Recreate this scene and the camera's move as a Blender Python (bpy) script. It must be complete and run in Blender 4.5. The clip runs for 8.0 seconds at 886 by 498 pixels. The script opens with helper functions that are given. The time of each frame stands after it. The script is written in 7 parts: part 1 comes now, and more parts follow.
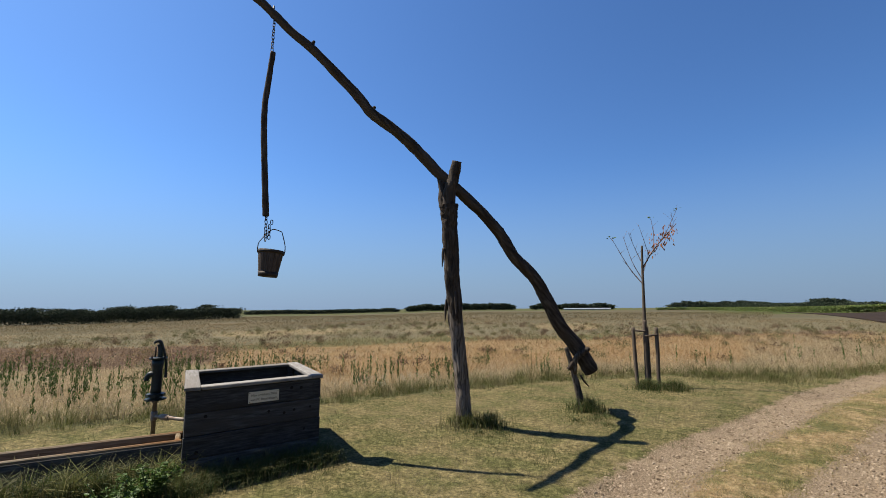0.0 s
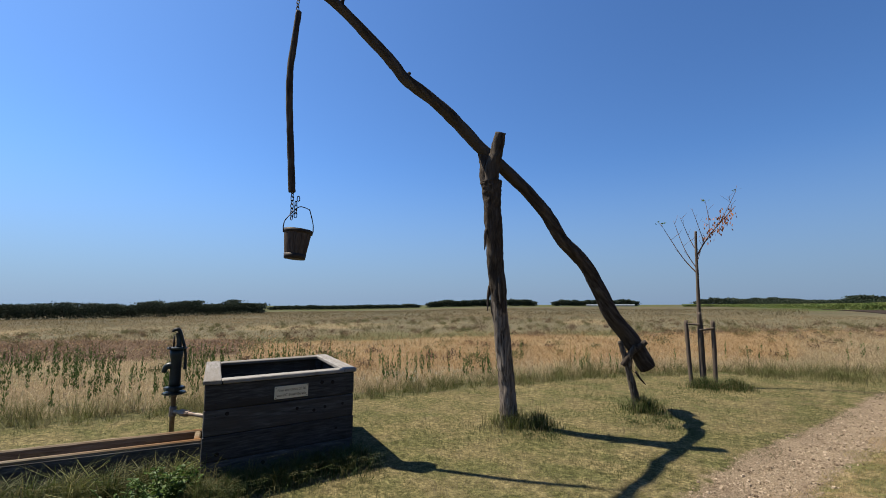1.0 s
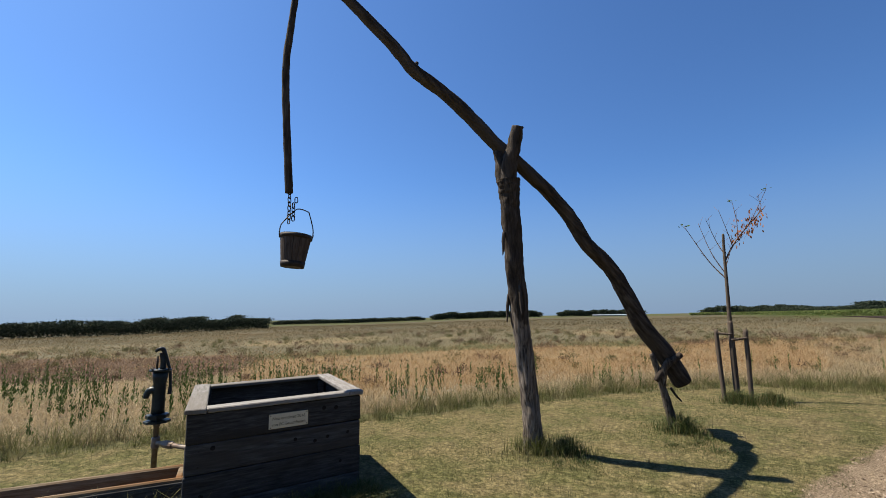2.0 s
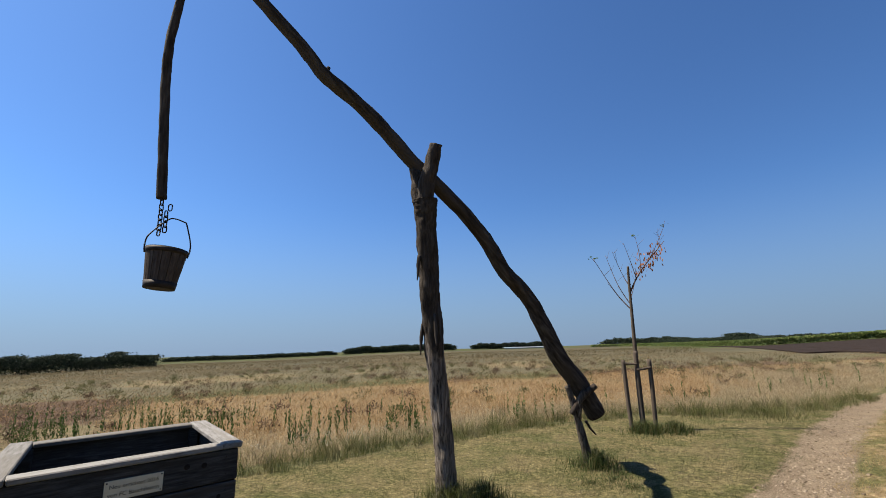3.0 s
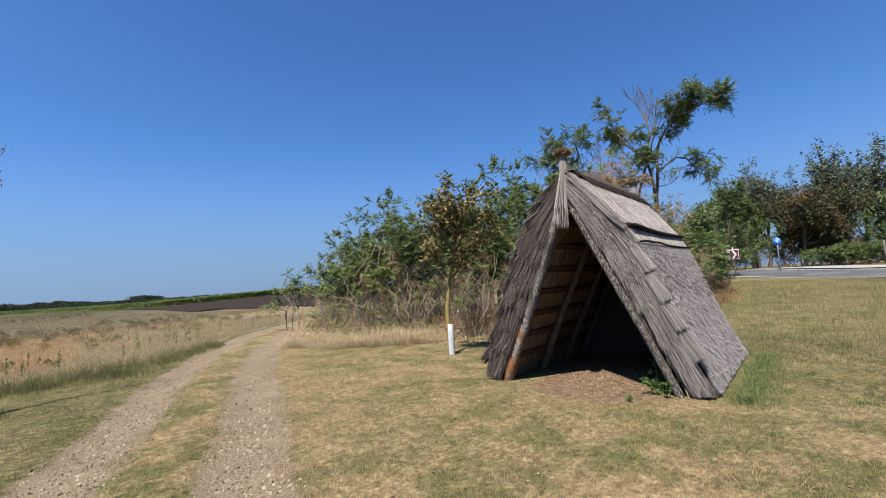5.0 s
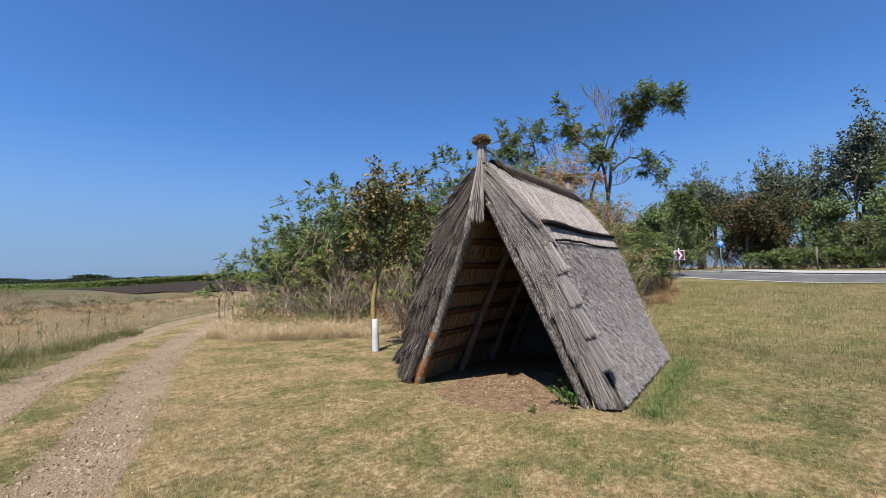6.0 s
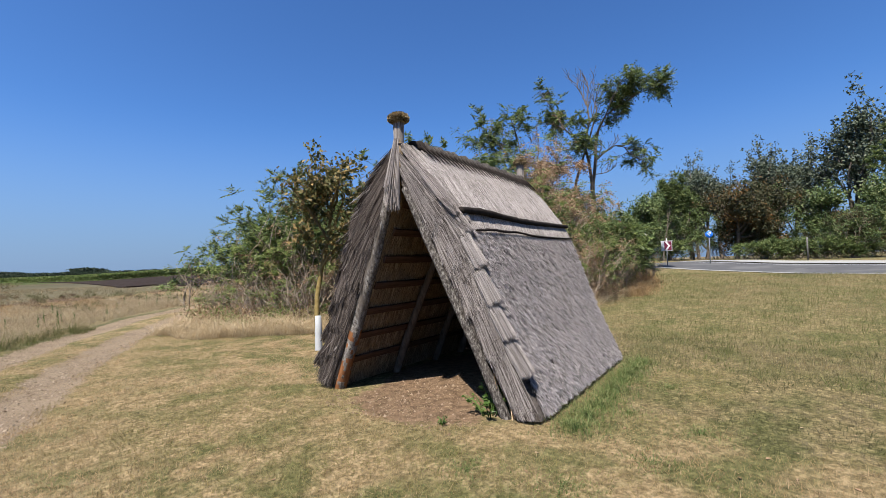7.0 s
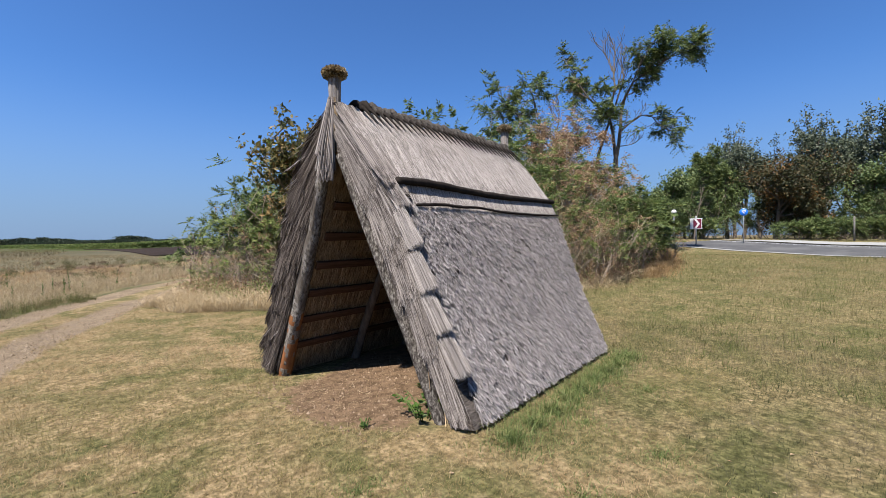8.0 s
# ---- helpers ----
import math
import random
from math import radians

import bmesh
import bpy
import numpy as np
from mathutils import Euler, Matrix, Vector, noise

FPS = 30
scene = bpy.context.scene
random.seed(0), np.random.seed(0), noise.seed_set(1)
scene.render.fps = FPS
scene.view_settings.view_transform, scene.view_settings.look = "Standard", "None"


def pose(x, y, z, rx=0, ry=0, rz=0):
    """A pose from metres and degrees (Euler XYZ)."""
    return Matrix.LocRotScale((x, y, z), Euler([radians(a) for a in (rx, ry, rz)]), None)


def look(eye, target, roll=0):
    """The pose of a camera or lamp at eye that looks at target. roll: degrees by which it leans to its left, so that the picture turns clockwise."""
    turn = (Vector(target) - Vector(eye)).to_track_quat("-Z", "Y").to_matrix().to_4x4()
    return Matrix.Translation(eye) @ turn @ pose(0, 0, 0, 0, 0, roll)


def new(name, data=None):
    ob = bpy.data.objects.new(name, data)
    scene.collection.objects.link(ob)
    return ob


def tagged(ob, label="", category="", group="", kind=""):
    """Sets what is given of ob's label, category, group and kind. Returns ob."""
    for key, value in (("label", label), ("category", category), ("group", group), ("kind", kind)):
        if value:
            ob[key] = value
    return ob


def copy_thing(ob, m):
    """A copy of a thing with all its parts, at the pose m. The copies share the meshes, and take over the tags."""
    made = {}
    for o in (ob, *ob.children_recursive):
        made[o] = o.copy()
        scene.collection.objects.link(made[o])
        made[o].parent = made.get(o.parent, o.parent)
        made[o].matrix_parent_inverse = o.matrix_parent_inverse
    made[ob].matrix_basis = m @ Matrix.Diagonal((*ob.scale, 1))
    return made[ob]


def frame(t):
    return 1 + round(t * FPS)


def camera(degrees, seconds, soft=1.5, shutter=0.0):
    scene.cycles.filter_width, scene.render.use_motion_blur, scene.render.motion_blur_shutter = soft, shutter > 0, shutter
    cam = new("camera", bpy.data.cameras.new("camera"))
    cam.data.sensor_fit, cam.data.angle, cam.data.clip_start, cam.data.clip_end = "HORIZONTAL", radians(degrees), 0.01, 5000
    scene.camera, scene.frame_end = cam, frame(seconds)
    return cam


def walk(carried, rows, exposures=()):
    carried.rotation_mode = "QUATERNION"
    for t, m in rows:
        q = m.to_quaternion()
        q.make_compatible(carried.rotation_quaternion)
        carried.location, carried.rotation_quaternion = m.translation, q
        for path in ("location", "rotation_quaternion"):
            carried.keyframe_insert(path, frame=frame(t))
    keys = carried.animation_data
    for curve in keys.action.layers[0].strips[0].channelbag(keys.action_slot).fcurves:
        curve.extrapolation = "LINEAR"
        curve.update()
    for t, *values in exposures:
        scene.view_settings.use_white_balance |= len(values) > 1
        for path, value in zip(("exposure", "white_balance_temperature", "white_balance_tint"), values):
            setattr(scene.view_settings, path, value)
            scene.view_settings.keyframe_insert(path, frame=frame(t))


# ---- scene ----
cam = camera(89.5, 8.0, soft=0.75)
PATH = [
    (0, (0.434, -0.135, 1.802), (-0.506, 1.611, 2.067), -0.3),
    (0.5, (0.126, 0.144, 1.761), (-0.836, 1.875, 2.039), -0.3),
    (1, (-0.171, 0.333, 1.687), (-1.191, 2.035, 1.935), -0.1),
    (2.5, (-0.721, 1.029, 1.683), (-1.713, 2.727, 2.044), -1.7),
    (3, (-0.783, 1.255, 1.662), (-1.465, 3.084, 2.099), -1.6),
    (3.5, (-0.661, 1.467, 1.577), (-0.828, 3.428, 1.933), -2.2),
    (4, (-0.398, 1.723, 1.517), (0.126, 3.636, 1.771), -2.3),
    (4.5, (-0.119, 1.77, 1.517), (0.96, 3.44, 1.731), -2.6),
    (5, (0.175, 1.764, 1.54), (1.611, 3.147, 1.701), -3.5),
    (6.5, (1.651, 1.373, 1.59), (3.198, 2.636, 1.691), -1.5),
    (7, (2.198, 1.174, 1.59), (3.743, 2.442, 1.661), -1.8),
    (7.5, (2.706, 1.01, 1.604), (4.203, 2.335, 1.6), -1.5),
    (8, (3.308, 0.934, 1.629), (4.766, 2.303, 1.586), -0.8),
]
walk(cam, [(t, look(eye, target, roll)) for t, eye, target, roll in PATH],
     ((0.0, 1.20, 6850, 9), (3.3, 1.20, 6850, 9), (4.5, 1.36, 6400, 10), (5.2, 1.38, 6300, 10), (8.0, 1.40, 6300, 11)))

# ---- sky, sun, exposure ----
SUN_TO = Vector((-0.59, -0.163, 1.0)).normalized()
world = bpy.data.worlds.new("sky")
scene.world = world
world.use_nodes = True
wn, wl = world.node_tree.nodes, world.node_tree.links
sky = wn.new("ShaderNodeTexSky")
sky.sky_type, sky.sun_disc = "NISHITA", False
sky.sun_elevation, sky.sun_rotation = math.asin(SUN_TO.z), math.atan2(SUN_TO.x, SUN_TO.y)
sky.altitude, sky.air_density, sky.dust_density, sky.ozone_density = 100, 1.0, 0.8, 1.0
# a clear, deep blue summer sky
wn["Background"].inputs["Strength"].default_value = 0.1
tint = wn.new("ShaderNodeMix")
tint.data_type, tint.blend_type = "RGBA", "MULTIPLY"
tint.inputs["Factor"].default_value = 1.0
tint.inputs[7].default_value = (0.262, 0.44, 0.685, 1)
wl.new(sky.outputs["Color"], tint.inputs[6])
# summer haze towards the horizon, all round
haze, up, air = wn.new("ShaderNodeMix"), wn.new("ShaderNodeSeparateXYZ"), wn.new("ShaderNodeMapRange")
haze.data_type = "RGBA"
haze.inputs[7].default_value = (1.08, 1.56, 2.42, 1)
air.interpolation_type = "SMOOTHSTEP"
for k, v in ((1, -0.02), (2, 0.32), (3, 0.88), (4, 0.0)):
    air.inputs[k].default_value = v
wl.new(wn.new("ShaderNodeTexCoord").outputs["Generated"], up.inputs[0])
wl.new(up.outputs[2], air.inputs[0])
wl.new(air.outputs[0], haze.inputs["Factor"])
wl.new(tint.outputs[2], haze.inputs[6])
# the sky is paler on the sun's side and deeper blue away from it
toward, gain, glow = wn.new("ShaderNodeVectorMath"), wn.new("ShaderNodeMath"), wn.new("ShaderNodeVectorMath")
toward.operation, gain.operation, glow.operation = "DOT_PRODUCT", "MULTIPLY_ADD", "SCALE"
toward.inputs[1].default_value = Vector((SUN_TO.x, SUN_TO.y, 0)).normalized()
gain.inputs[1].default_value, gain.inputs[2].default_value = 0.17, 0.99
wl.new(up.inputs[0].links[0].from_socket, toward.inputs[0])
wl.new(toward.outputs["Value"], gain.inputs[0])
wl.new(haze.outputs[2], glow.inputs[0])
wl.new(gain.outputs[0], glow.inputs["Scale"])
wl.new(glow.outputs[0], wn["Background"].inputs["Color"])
sun = new("sun", bpy.data.lights.new("sun", "SUN"))
sun.data.energy, sun.data.angle, sun.data.color = 5.0, radians(0.55), (1.0, 0.93, 0.82)
sun.matrix_world = look(SUN_TO * 60, (0, 0, 0))
scene.view_settings.exposure = 1.26

# ---- materials ----
R = random.Random(7)
NR = np.random.RandomState(11)


def ramp(nt, stops):
    n = nt.nodes.new("ShaderNodeValToRGB")
    e = n.color_ramp.elements
    while len(e) < len(stops):
        e.new(0.5)
    for k, (p, c) in zip(e, stops):
        k.position, k.color = p, (*c, 1)
    return n


def tex(nt, vec, scale, detail=5, rough=0.6):
    n = nt.nodes.new("ShaderNodeTexNoise")
    n.inputs["Scale"].default_value, n.inputs["Detail"].default_value, n.inputs["Roughness"].default_value = scale, detail, rough
    if vec is not None:
        nt.links.new(vec, n.inputs["Vector"])
    return n.outputs["Fac"]


def mixc(nt, fac, a, b, mode="MIX"):
    n = nt.nodes.new("ShaderNodeMix")
    n.data_type, n.blend_type = "RGBA", mode
    for sock, v in ((n.inputs["Factor"], fac), (n.inputs[6], a), (n.inputs[7], b)):
        if hasattr(v, "is_linked"):
            nt.links.new(v, sock)
        else:
            sock.default_value = (*v, 1) if isinstance(v, tuple) else v
    return n.outputs[2]


def calc(nt, op, a, b=0.0, clamp=False):
    n = nt.nodes.new("ShaderNodeMath")
    n.operation, n.use_clamp = op, clamp
    for sock, v in ((n.inputs[0], a), (n.inputs[1], b)):
        if hasattr(v, "is_linked"):
            nt.links.new(v, sock)
        else:
            sock.default_value = v
    return n.outputs[0]


def blank(name, rough=0.85, metal=0.0):
    m = bpy.data.materials.new(name)
    m.use_nodes = True
    b = m.node_tree.nodes["Principled BSDF"]
    b.inputs["Roughness"].default_value, b.inputs["Metallic"].default_value = rough, metal
    b.inputs["Specular IOR Level"].default_value = 0.25 if rough < 0.7 else 0.06
    return m, m.node_tree, b


def coords(nt, kind="Object", stretch=(1, 1, 1)):
    c = nt.nodes.new("ShaderNodeTexCoord")
    mp = nt.nodes.new("ShaderNodeMapping")
    mp.inputs["Scale"].default_value = stretch
    nt.links.new(c.outputs[kind], mp.inputs["Vector"])
    return mp.outputs["Vector"]


def surf(name, stops, scale=6, rough=0.85, bump=0.3, stretch=(1, 1, 1), metal=0.0, wear=None, dist=0.01, per_piece=0.0, kind="Object"):
    """A material from noise at two scales: grain with the given colours, stains of the tone wear, relief."""
    m, nt, b = blank(name, rough, metal)
    v = coords(nt, kind, stretch)
    if per_piece:
        info = nt.nodes.new("ShaderNodeObjectInfo")
        add = nt.nodes.new("ShaderNodeVectorMath")
        add.operation = "MULTIPLY_ADD"
        nt.links.new(info.outputs["Random"], add.inputs[0])
        add.inputs[1].default_value = (37, 53, 71)
        nt.links.new(v, add.inputs[2])
        v = add.outputs[0]
    f = tex(nt, v, scale, 8, 0.65)
    r = ramp(nt, stops)
    nt.links.new(f, r.inputs["Fac"])
    col = r.outputs["Color"]
    big = tex(nt, v, scale * 0.17, 3, 0.5)
    if wear:
        w = ramp(nt, ((0.48, (0, 0, 0)), (0.66, (1, 1, 1))))
        nt.links.new(big, w.inputs["Fac"])
        col = mixc(nt, w.outputs["Color"], col, wear)
    if per_piece:
        tone = calc(nt, "MULTIPLY_ADD", info.outputs["Random"], per_piece)
        tone.node.inputs[2].default_value = 1 - per_piece / 2
        hue = nt.nodes.new("ShaderNodeHueSaturation")
        nt.links.new(tone, hue.inputs["Value"])
        nt.links.new(col, hue.inputs["Color"])
        col = hue.outputs["Color"]
    nt.links.new(col, b.inputs["Base Color"])
    if bump:
        bp = nt.nodes.new("ShaderNodeBump")
        bp.inputs["Strength"].default_value, bp.inputs["Distance"].default_value = bump, dist
        nt.links.new(f, bp.inputs["Height"])
        nt.links.new(bp.outputs["Normal"], b.inputs["Normal"])
    return m


def strands(name, stops, rough=0.7, thin=0.25, patch=None, patch_scale=0.3, band=(0.4, 0.6)):
    """Leaves, blades and reeds: every piece its own tone, patches of another tone over the land, some light passing through."""
    m, nt, b = blank(name, rough)
    g = nt.nodes.new("ShaderNodeNewGeometry")
    r = ramp(nt, stops)
    nt.links.new(g.outputs["Random Per Island"], r.inputs["Fac"])
    col = r.outputs["Color"]
    if patch:
        p = ramp(nt, ((band[0], (0, 0, 0)), (band[1], (1, 1, 1))))
        nt.links.new(tex(nt, g.outputs["Position"], patch_scale, 4, 0.6), p.inputs["Fac"])
        r2 = ramp(nt, patch)
        nt.links.new(g.outputs["Random Per Island"], r2.inputs["Fac"])
        col = mixc(nt, p.outputs["Color"], col, r2.outputs["Color"])
    nt.links.new(col, b.inputs["Base Color"])
    if thin:
        tr = nt.nodes.new("ShaderNodeBsdfTranslucent")
        nt.links.new(col, tr.inputs["Color"])
        ms = nt.nodes.new("ShaderNodeMixShader")
        ms.inputs[0].default_value = thin
        nt.links.new(b.outputs[0], ms.inputs[1])
        nt.links.new(tr.outputs[0], ms.inputs[2])
        nt.links.new(ms.outputs[0], nt.nodes["Material Output"].inputs["Surface"])
    return m


def plain(name, col, rough=0.5, metal=0.0):
    return surf(name, ((0.3, tuple(c * 0.82 for c in col)), (0.7, col)), 9, rough, 0.06, metal=metal)


M = {
    "plank": surf("weathered_plank", ((0.28, (0.0181, 0.0169, 0.0161)), (0.5, (0.0513, 0.0488, 0.0465)), (0.72, (0.096, 0.0936, 0.0904))), 9, 0.85, 0.5, (0.55, 5, 5), wear=(0.0451, 0.0387, 0.0324), per_piece=0.5),
    "rim": surf("grey_rim_board", ((0.28, (0.0837, 0.0746, 0.0659)), (0.5, (0.161, 0.153, 0.142)), (0.75, (0.227, 0.22, 0.21))), 9, 0.85, 0.5, (0.55, 5, 5), wear=(0.131, 0.118, 0.102), per_piece=0.3),
    "trough": surf("trough_wood", ((0.28, (0.0594, 0.0423, 0.0258)), (0.5, (0.142, 0.11, 0.0743)), (0.75, (0.206, 0.179, 0.138))), 8, 0.8, 0.4, (0.5, 5, 5), wear=(0.11, 0.0497, 0.0171), per_piece=0.3),
    "bark": surf("dark_bark", ((0.3, (0.0123, 0.00983, 0.00834)), (0.5, (0.042, 0.0335, 0.0268)), (0.75, (0.0953, 0.081, 0.0684))), 9, 0.95, 1.0, (2.33, 2.4, 0.348), wear=(0.0672, 0.0577, 0.0506), dist=0.03),
    "barebark": surf("stripped_trunk", ((0.36, (0.0189, 0.0143, 0.0113)), (0.5, (0.084, 0.0693, 0.0546)), (0.7, (0.168, 0.145, 0.12))), 7, 0.85, 0.9, (7, 7, 0.3), wear=(0.0378, 0.0315, 0.026), dist=0.02),
    "pole": surf("pole_wood", ((0.3, (0.0154, 0.0123, 0.01)), (0.55, (0.0501, 0.04, 0.0323)), (0.75, (0.1, 0.0847, 0.0693))), 9, 0.9, 0.7, (3, 3, 0.5), dist=0.015),
    "cut": surf("cut_wood", ((0.3, (0.108, 0.0655, 0.0308)), (0.7, (0.231, 0.154, 0.0847))), 9, 0.9, 0.4),
    "iron": surf("rusty_iron", ((0.35, (0.0154, 0.0131, 0.0115)), (0.6, (0.0462, 0.0347, 0.027)), (0.8, (0.0924, 0.0501, 0.027))), 30, 0.6, 0.3, metal=0.5),
    "pump": surf("green_black_paint", ((0.35, (0.00539, 0.00973, 0.00973)), (0.6, (0.0118, 0.0216, 0.0216)), (0.8, (0.0269, 0.0296, 0.0269))), 14, 0.42, 0.2, wear=(0.0108, 0.0118, 0.0129)),
    "pipe": surf("galvanised_pipe", ((0.35, (0.115, 0.0924, 0.0732)), (0.6, (0.2, 0.169, 0.139)), (0.8, (0.277, 0.254, 0.223))), 16, 0.55, 0.2, metal=0.35, wear=(0.123, 0.0732, 0.0462)),
    "plate": plain("engraved_plate", (0.585, 0.511, 0.367), 0.45),
    "ink": plain("dark_engraving", (0.0385, 0.0323, 0.027), 0.6),
    "stave": surf("bucket_stave", ((0.3, (0.0347, 0.0262, 0.0208)), (0.7, (0.1, 0.0809, 0.0693))), 10, 0.85, 0.4, (5, 5, 0.6), per_piece=0.4),
    "stake": surf("grey_stake", ((0.3, (0.0385, 0.0285, 0.0216)), (0.7, (0.115, 0.0924, 0.0732))), 9, 0.9, 0.5, (4, 4, 0.5)),
    "stem": surf("young_stem", ((0.3, (0.0462, 0.0346, 0.0254)), (0.7, (0.106, 0.0876, 0.069))), 14, 0.85, 0.4, (2, 2, 0.6)),
    "twig": surf("dry_twig", ((0.3, (0.077, 0.0462, 0.0347)), (0.7, (0.154, 0.1, 0.077))), 14, 0.9, 0.2),
    "shrubwood": surf("shrub_stem", ((0.3, (0.131, 0.102, 0.0772)), (0.7, (0.334, 0.272, 0.215))), 9, 0.9, 0.4, (2, 2, 0.6)),
    "trunk": surf("tree_trunk", ((0.3, (0.0539, 0.0431, 0.0339)), (0.7, (0.146, 0.119, 0.0963))), 8, 0.95, 0.8, (3, 3, 0.5), dist=0.03),
    "lichen": surf("lichen_trunk", ((0.3, (0.0992, 0.068, 0.0212)), (0.7, (0.199, 0.152, 0.0636))), 9, 0.9, 0.4, wear=(0.0698, 0.0523, 0.0424)),
    "guard": plain("white_guard", (0.326, 0.335, 0.339), 0.6),
    "cap": strands("dry_straw_cap", ((0.0, (0.078, 0.0559, 0.0312)), (0.5, (0.247, 0.189, 0.111)), (1.0, (0.468, 0.37, 0.221))), 0.85, 0.1),
    "redleaf": strands("withered_leaf", ((0.0, (0.231, 0.077, 0.0347)), (1.0, (0.347, 0.169, 0.0924))), thin=0.35),
    "leaf": strands("robinia_leaf", ((0.0, (0.0704, 0.106, 0.027)), (0.5, (0.147, 0.191, 0.0551)), (1.0, (0.251, 0.275, 0.101))), 0.55, 0.5, patch=((0.0, (0.152, 0.139, 0.05)), (1.0, (0.26, 0.212, 0.0909))), patch_scale=0.45, band=(0.6, 0.74)),
    "leaf_dark": strands("dark_leaf", ((0.0, (0.0386, 0.0631, 0.02)), (0.6, (0.0773, 0.111, 0.0364)), (1.0, (0.144, 0.158, 0.0606))), 0.55, 0.2),
    "leaf_robinia": strands("robinia_tree_leaf", ((0.0, (0.0444, 0.0721, 0.0222)), (0.6, (0.0944, 0.128, 0.0399)), (1.0, (0.178, 0.195, 0.0721))), 0.55, 0.35),
    "leaf_poplar": strands("poplar_leaf", ((0.0, (0.034, 0.046, 0.029)), (0.6, (0.07, 0.086, 0.053)), (1.0, (0.14, 0.155, 0.105))), 0.5, 0.2),
    "leaf_rust": strands("chestnut_leaf", ((0.0, (0.0339, 0.0377, 0.0136)), (0.5, (0.105, 0.058, 0.0189)), (1.0, (0.25, 0.105, 0.0226))), 0.6, 0.25, patch=((0.0, (0.020, 0.025, 0.0112)), (0.6, (0.042, 0.044, 0.018)), (1.0, (0.075, 0.055, 0.026))), patch_scale=0.4, band=(0.36, 0.5)),
    "leaf_maple": strands("maple_leaf", ((0.0, (0.0399, 0.0465, 0.0144)), (0.5, (0.0914, 0.0862, 0.0266)), (0.8, (0.158, 0.116, 0.0398)), (1.0, (0.293, 0.193, 0.0774))), 0.6, 0.3),
    "leaf_dry": strands("dry_shrub_leaf", ((0.0, (0.14, 0.084, 0.05)), (0.6, (0.27, 0.178, 0.108)), (1.0, (0.36, 0.262, 0.172))), 0.7, 0.25),
    "weed": strands("weed_leaf", ((0.0, (0.0277, 0.061, 0.00828)), (1.0, (0.072, 0.117, 0.0222))), 0.5, 0.3),
    "stalk": strands("weed_stalk", ((0.0, (0.0264, 0.0495, 0.012)), (0.6, (0.0565, 0.0948, 0.0258)), (1.0, (0.106, 0.152, 0.0453))), 0.7, 0.2),
    "umbel": strands("white_umbel", ((0.0, (0.204, 0.209, 0.158)), (1.0, (0.36, 0.36, 0.303))), 0.7, 0.2),
    "lawn": strands("lawn_blade", ((0.0, (0.137, 0.14, 0.047)), (0.5, (0.19, 0.161, 0.0664)), (1.0, (0.3, 0.228, 0.123))), 0.7, 0.5, patch=((0.0, (0.328, 0.226, 0.118)), (0.5, (0.339, 0.233, 0.131)), (1.0, (0.431, 0.311, 0.202))), patch_scale=0.55, band=(0.45, 0.6)),
    "field": strands("dry_field_grass", ((0.0, (0.198, 0.156, 0.09)), (0.5, (0.273, 0.218, 0.133)), (1.0, (0.342, 0.286, 0.19))), 0.75, 0.45, patch=((0.0, (0.188, 0.14, 0.0818)), (1.0, (0.287, 0.226, 0.143))), patch_scale=0.4, band=(0.44, 0.58)),
    "edge": strands("green_edge_grass", ((0.0, (0.0516, 0.0638, 0.0175)), (0.5, (0.095, 0.102, 0.035)), (1.0, (0.151, 0.145, 0.0641))), 0.75, 0.35, patch=((0.0, (0.108, 0.091, 0.0428)), (1.0, (0.183, 0.163, 0.0841))), patch_scale=2.4, band=(0.46, 0.6)),
    "rust": strands("tan_dry_grass", ((0.0, (0.22, 0.139, 0.0673)), (0.5, (0.296, 0.201, 0.101)), (1.0, (0.377, 0.269, 0.147))), 0.75, 0.45, patch=((0.0, (0.177, 0.104, 0.0515)), (1.0, (0.274, 0.174, 0.0909))), patch_scale=0.5, band=(0.48, 0.62)),
    "olive": strands("olive_field_growth", ((0.0, (0.0608, 0.0647, 0.0257)), (0.5, (0.092, 0.0897, 0.039)), (1.0, (0.136, 0.125, 0.064))), 0.75, 0.4),
    "grey": strands("grey_field_grass", ((0.0, (0.0922, 0.0771, 0.0402)), (0.5, (0.127, 0.103, 0.0572)), (1.0, (0.169, 0.134, 0.0773))), 0.8, 0.4),
    "heads": strands("pale_seed_head", ((0.0, (0.22, 0.17, 0.10)), (1.0, (0.42, 0.345, 0.23))), 0.8, 0.35),
    "brownheads": strands("brown_seed_head", ((0.0, (0.161, 0.092, 0.0437)), (0.6, (0.333, 0.213, 0.109)), (1.0, (0.46, 0.322, 0.178))), 0.8, 0.35),
    "farheads": strands("field_seed_head", ((0.0, (0.0808, 0.076, 0.0427)), (0.6, (0.18, 0.147, 0.0855)), (1.0, (0.285, 0.223, 0.133))), 0.8, 0.3, patch=((0.0, (0.133, 0.0855, 0.0456)), (1.0, (0.323, 0.223, 0.128))), patch_scale=0.13, band=(0.48, 0.58)),
    "lush": strands("greener_lawn_blade", ((0.0, (0.0423, 0.0547, 0.0209)), (0.5, (0.0613, 0.0661, 0.0299)), (1.0, (0.115, 0.107, 0.0623))), 0.7, 0.5, patch=((0.0, (0.13, 0.108, 0.0638)), (0.5, (0.14, 0.116, 0.0748)), (1.0, (0.183, 0.155, 0.108))), patch_scale=0.8, band=(0.46, 0.58)),
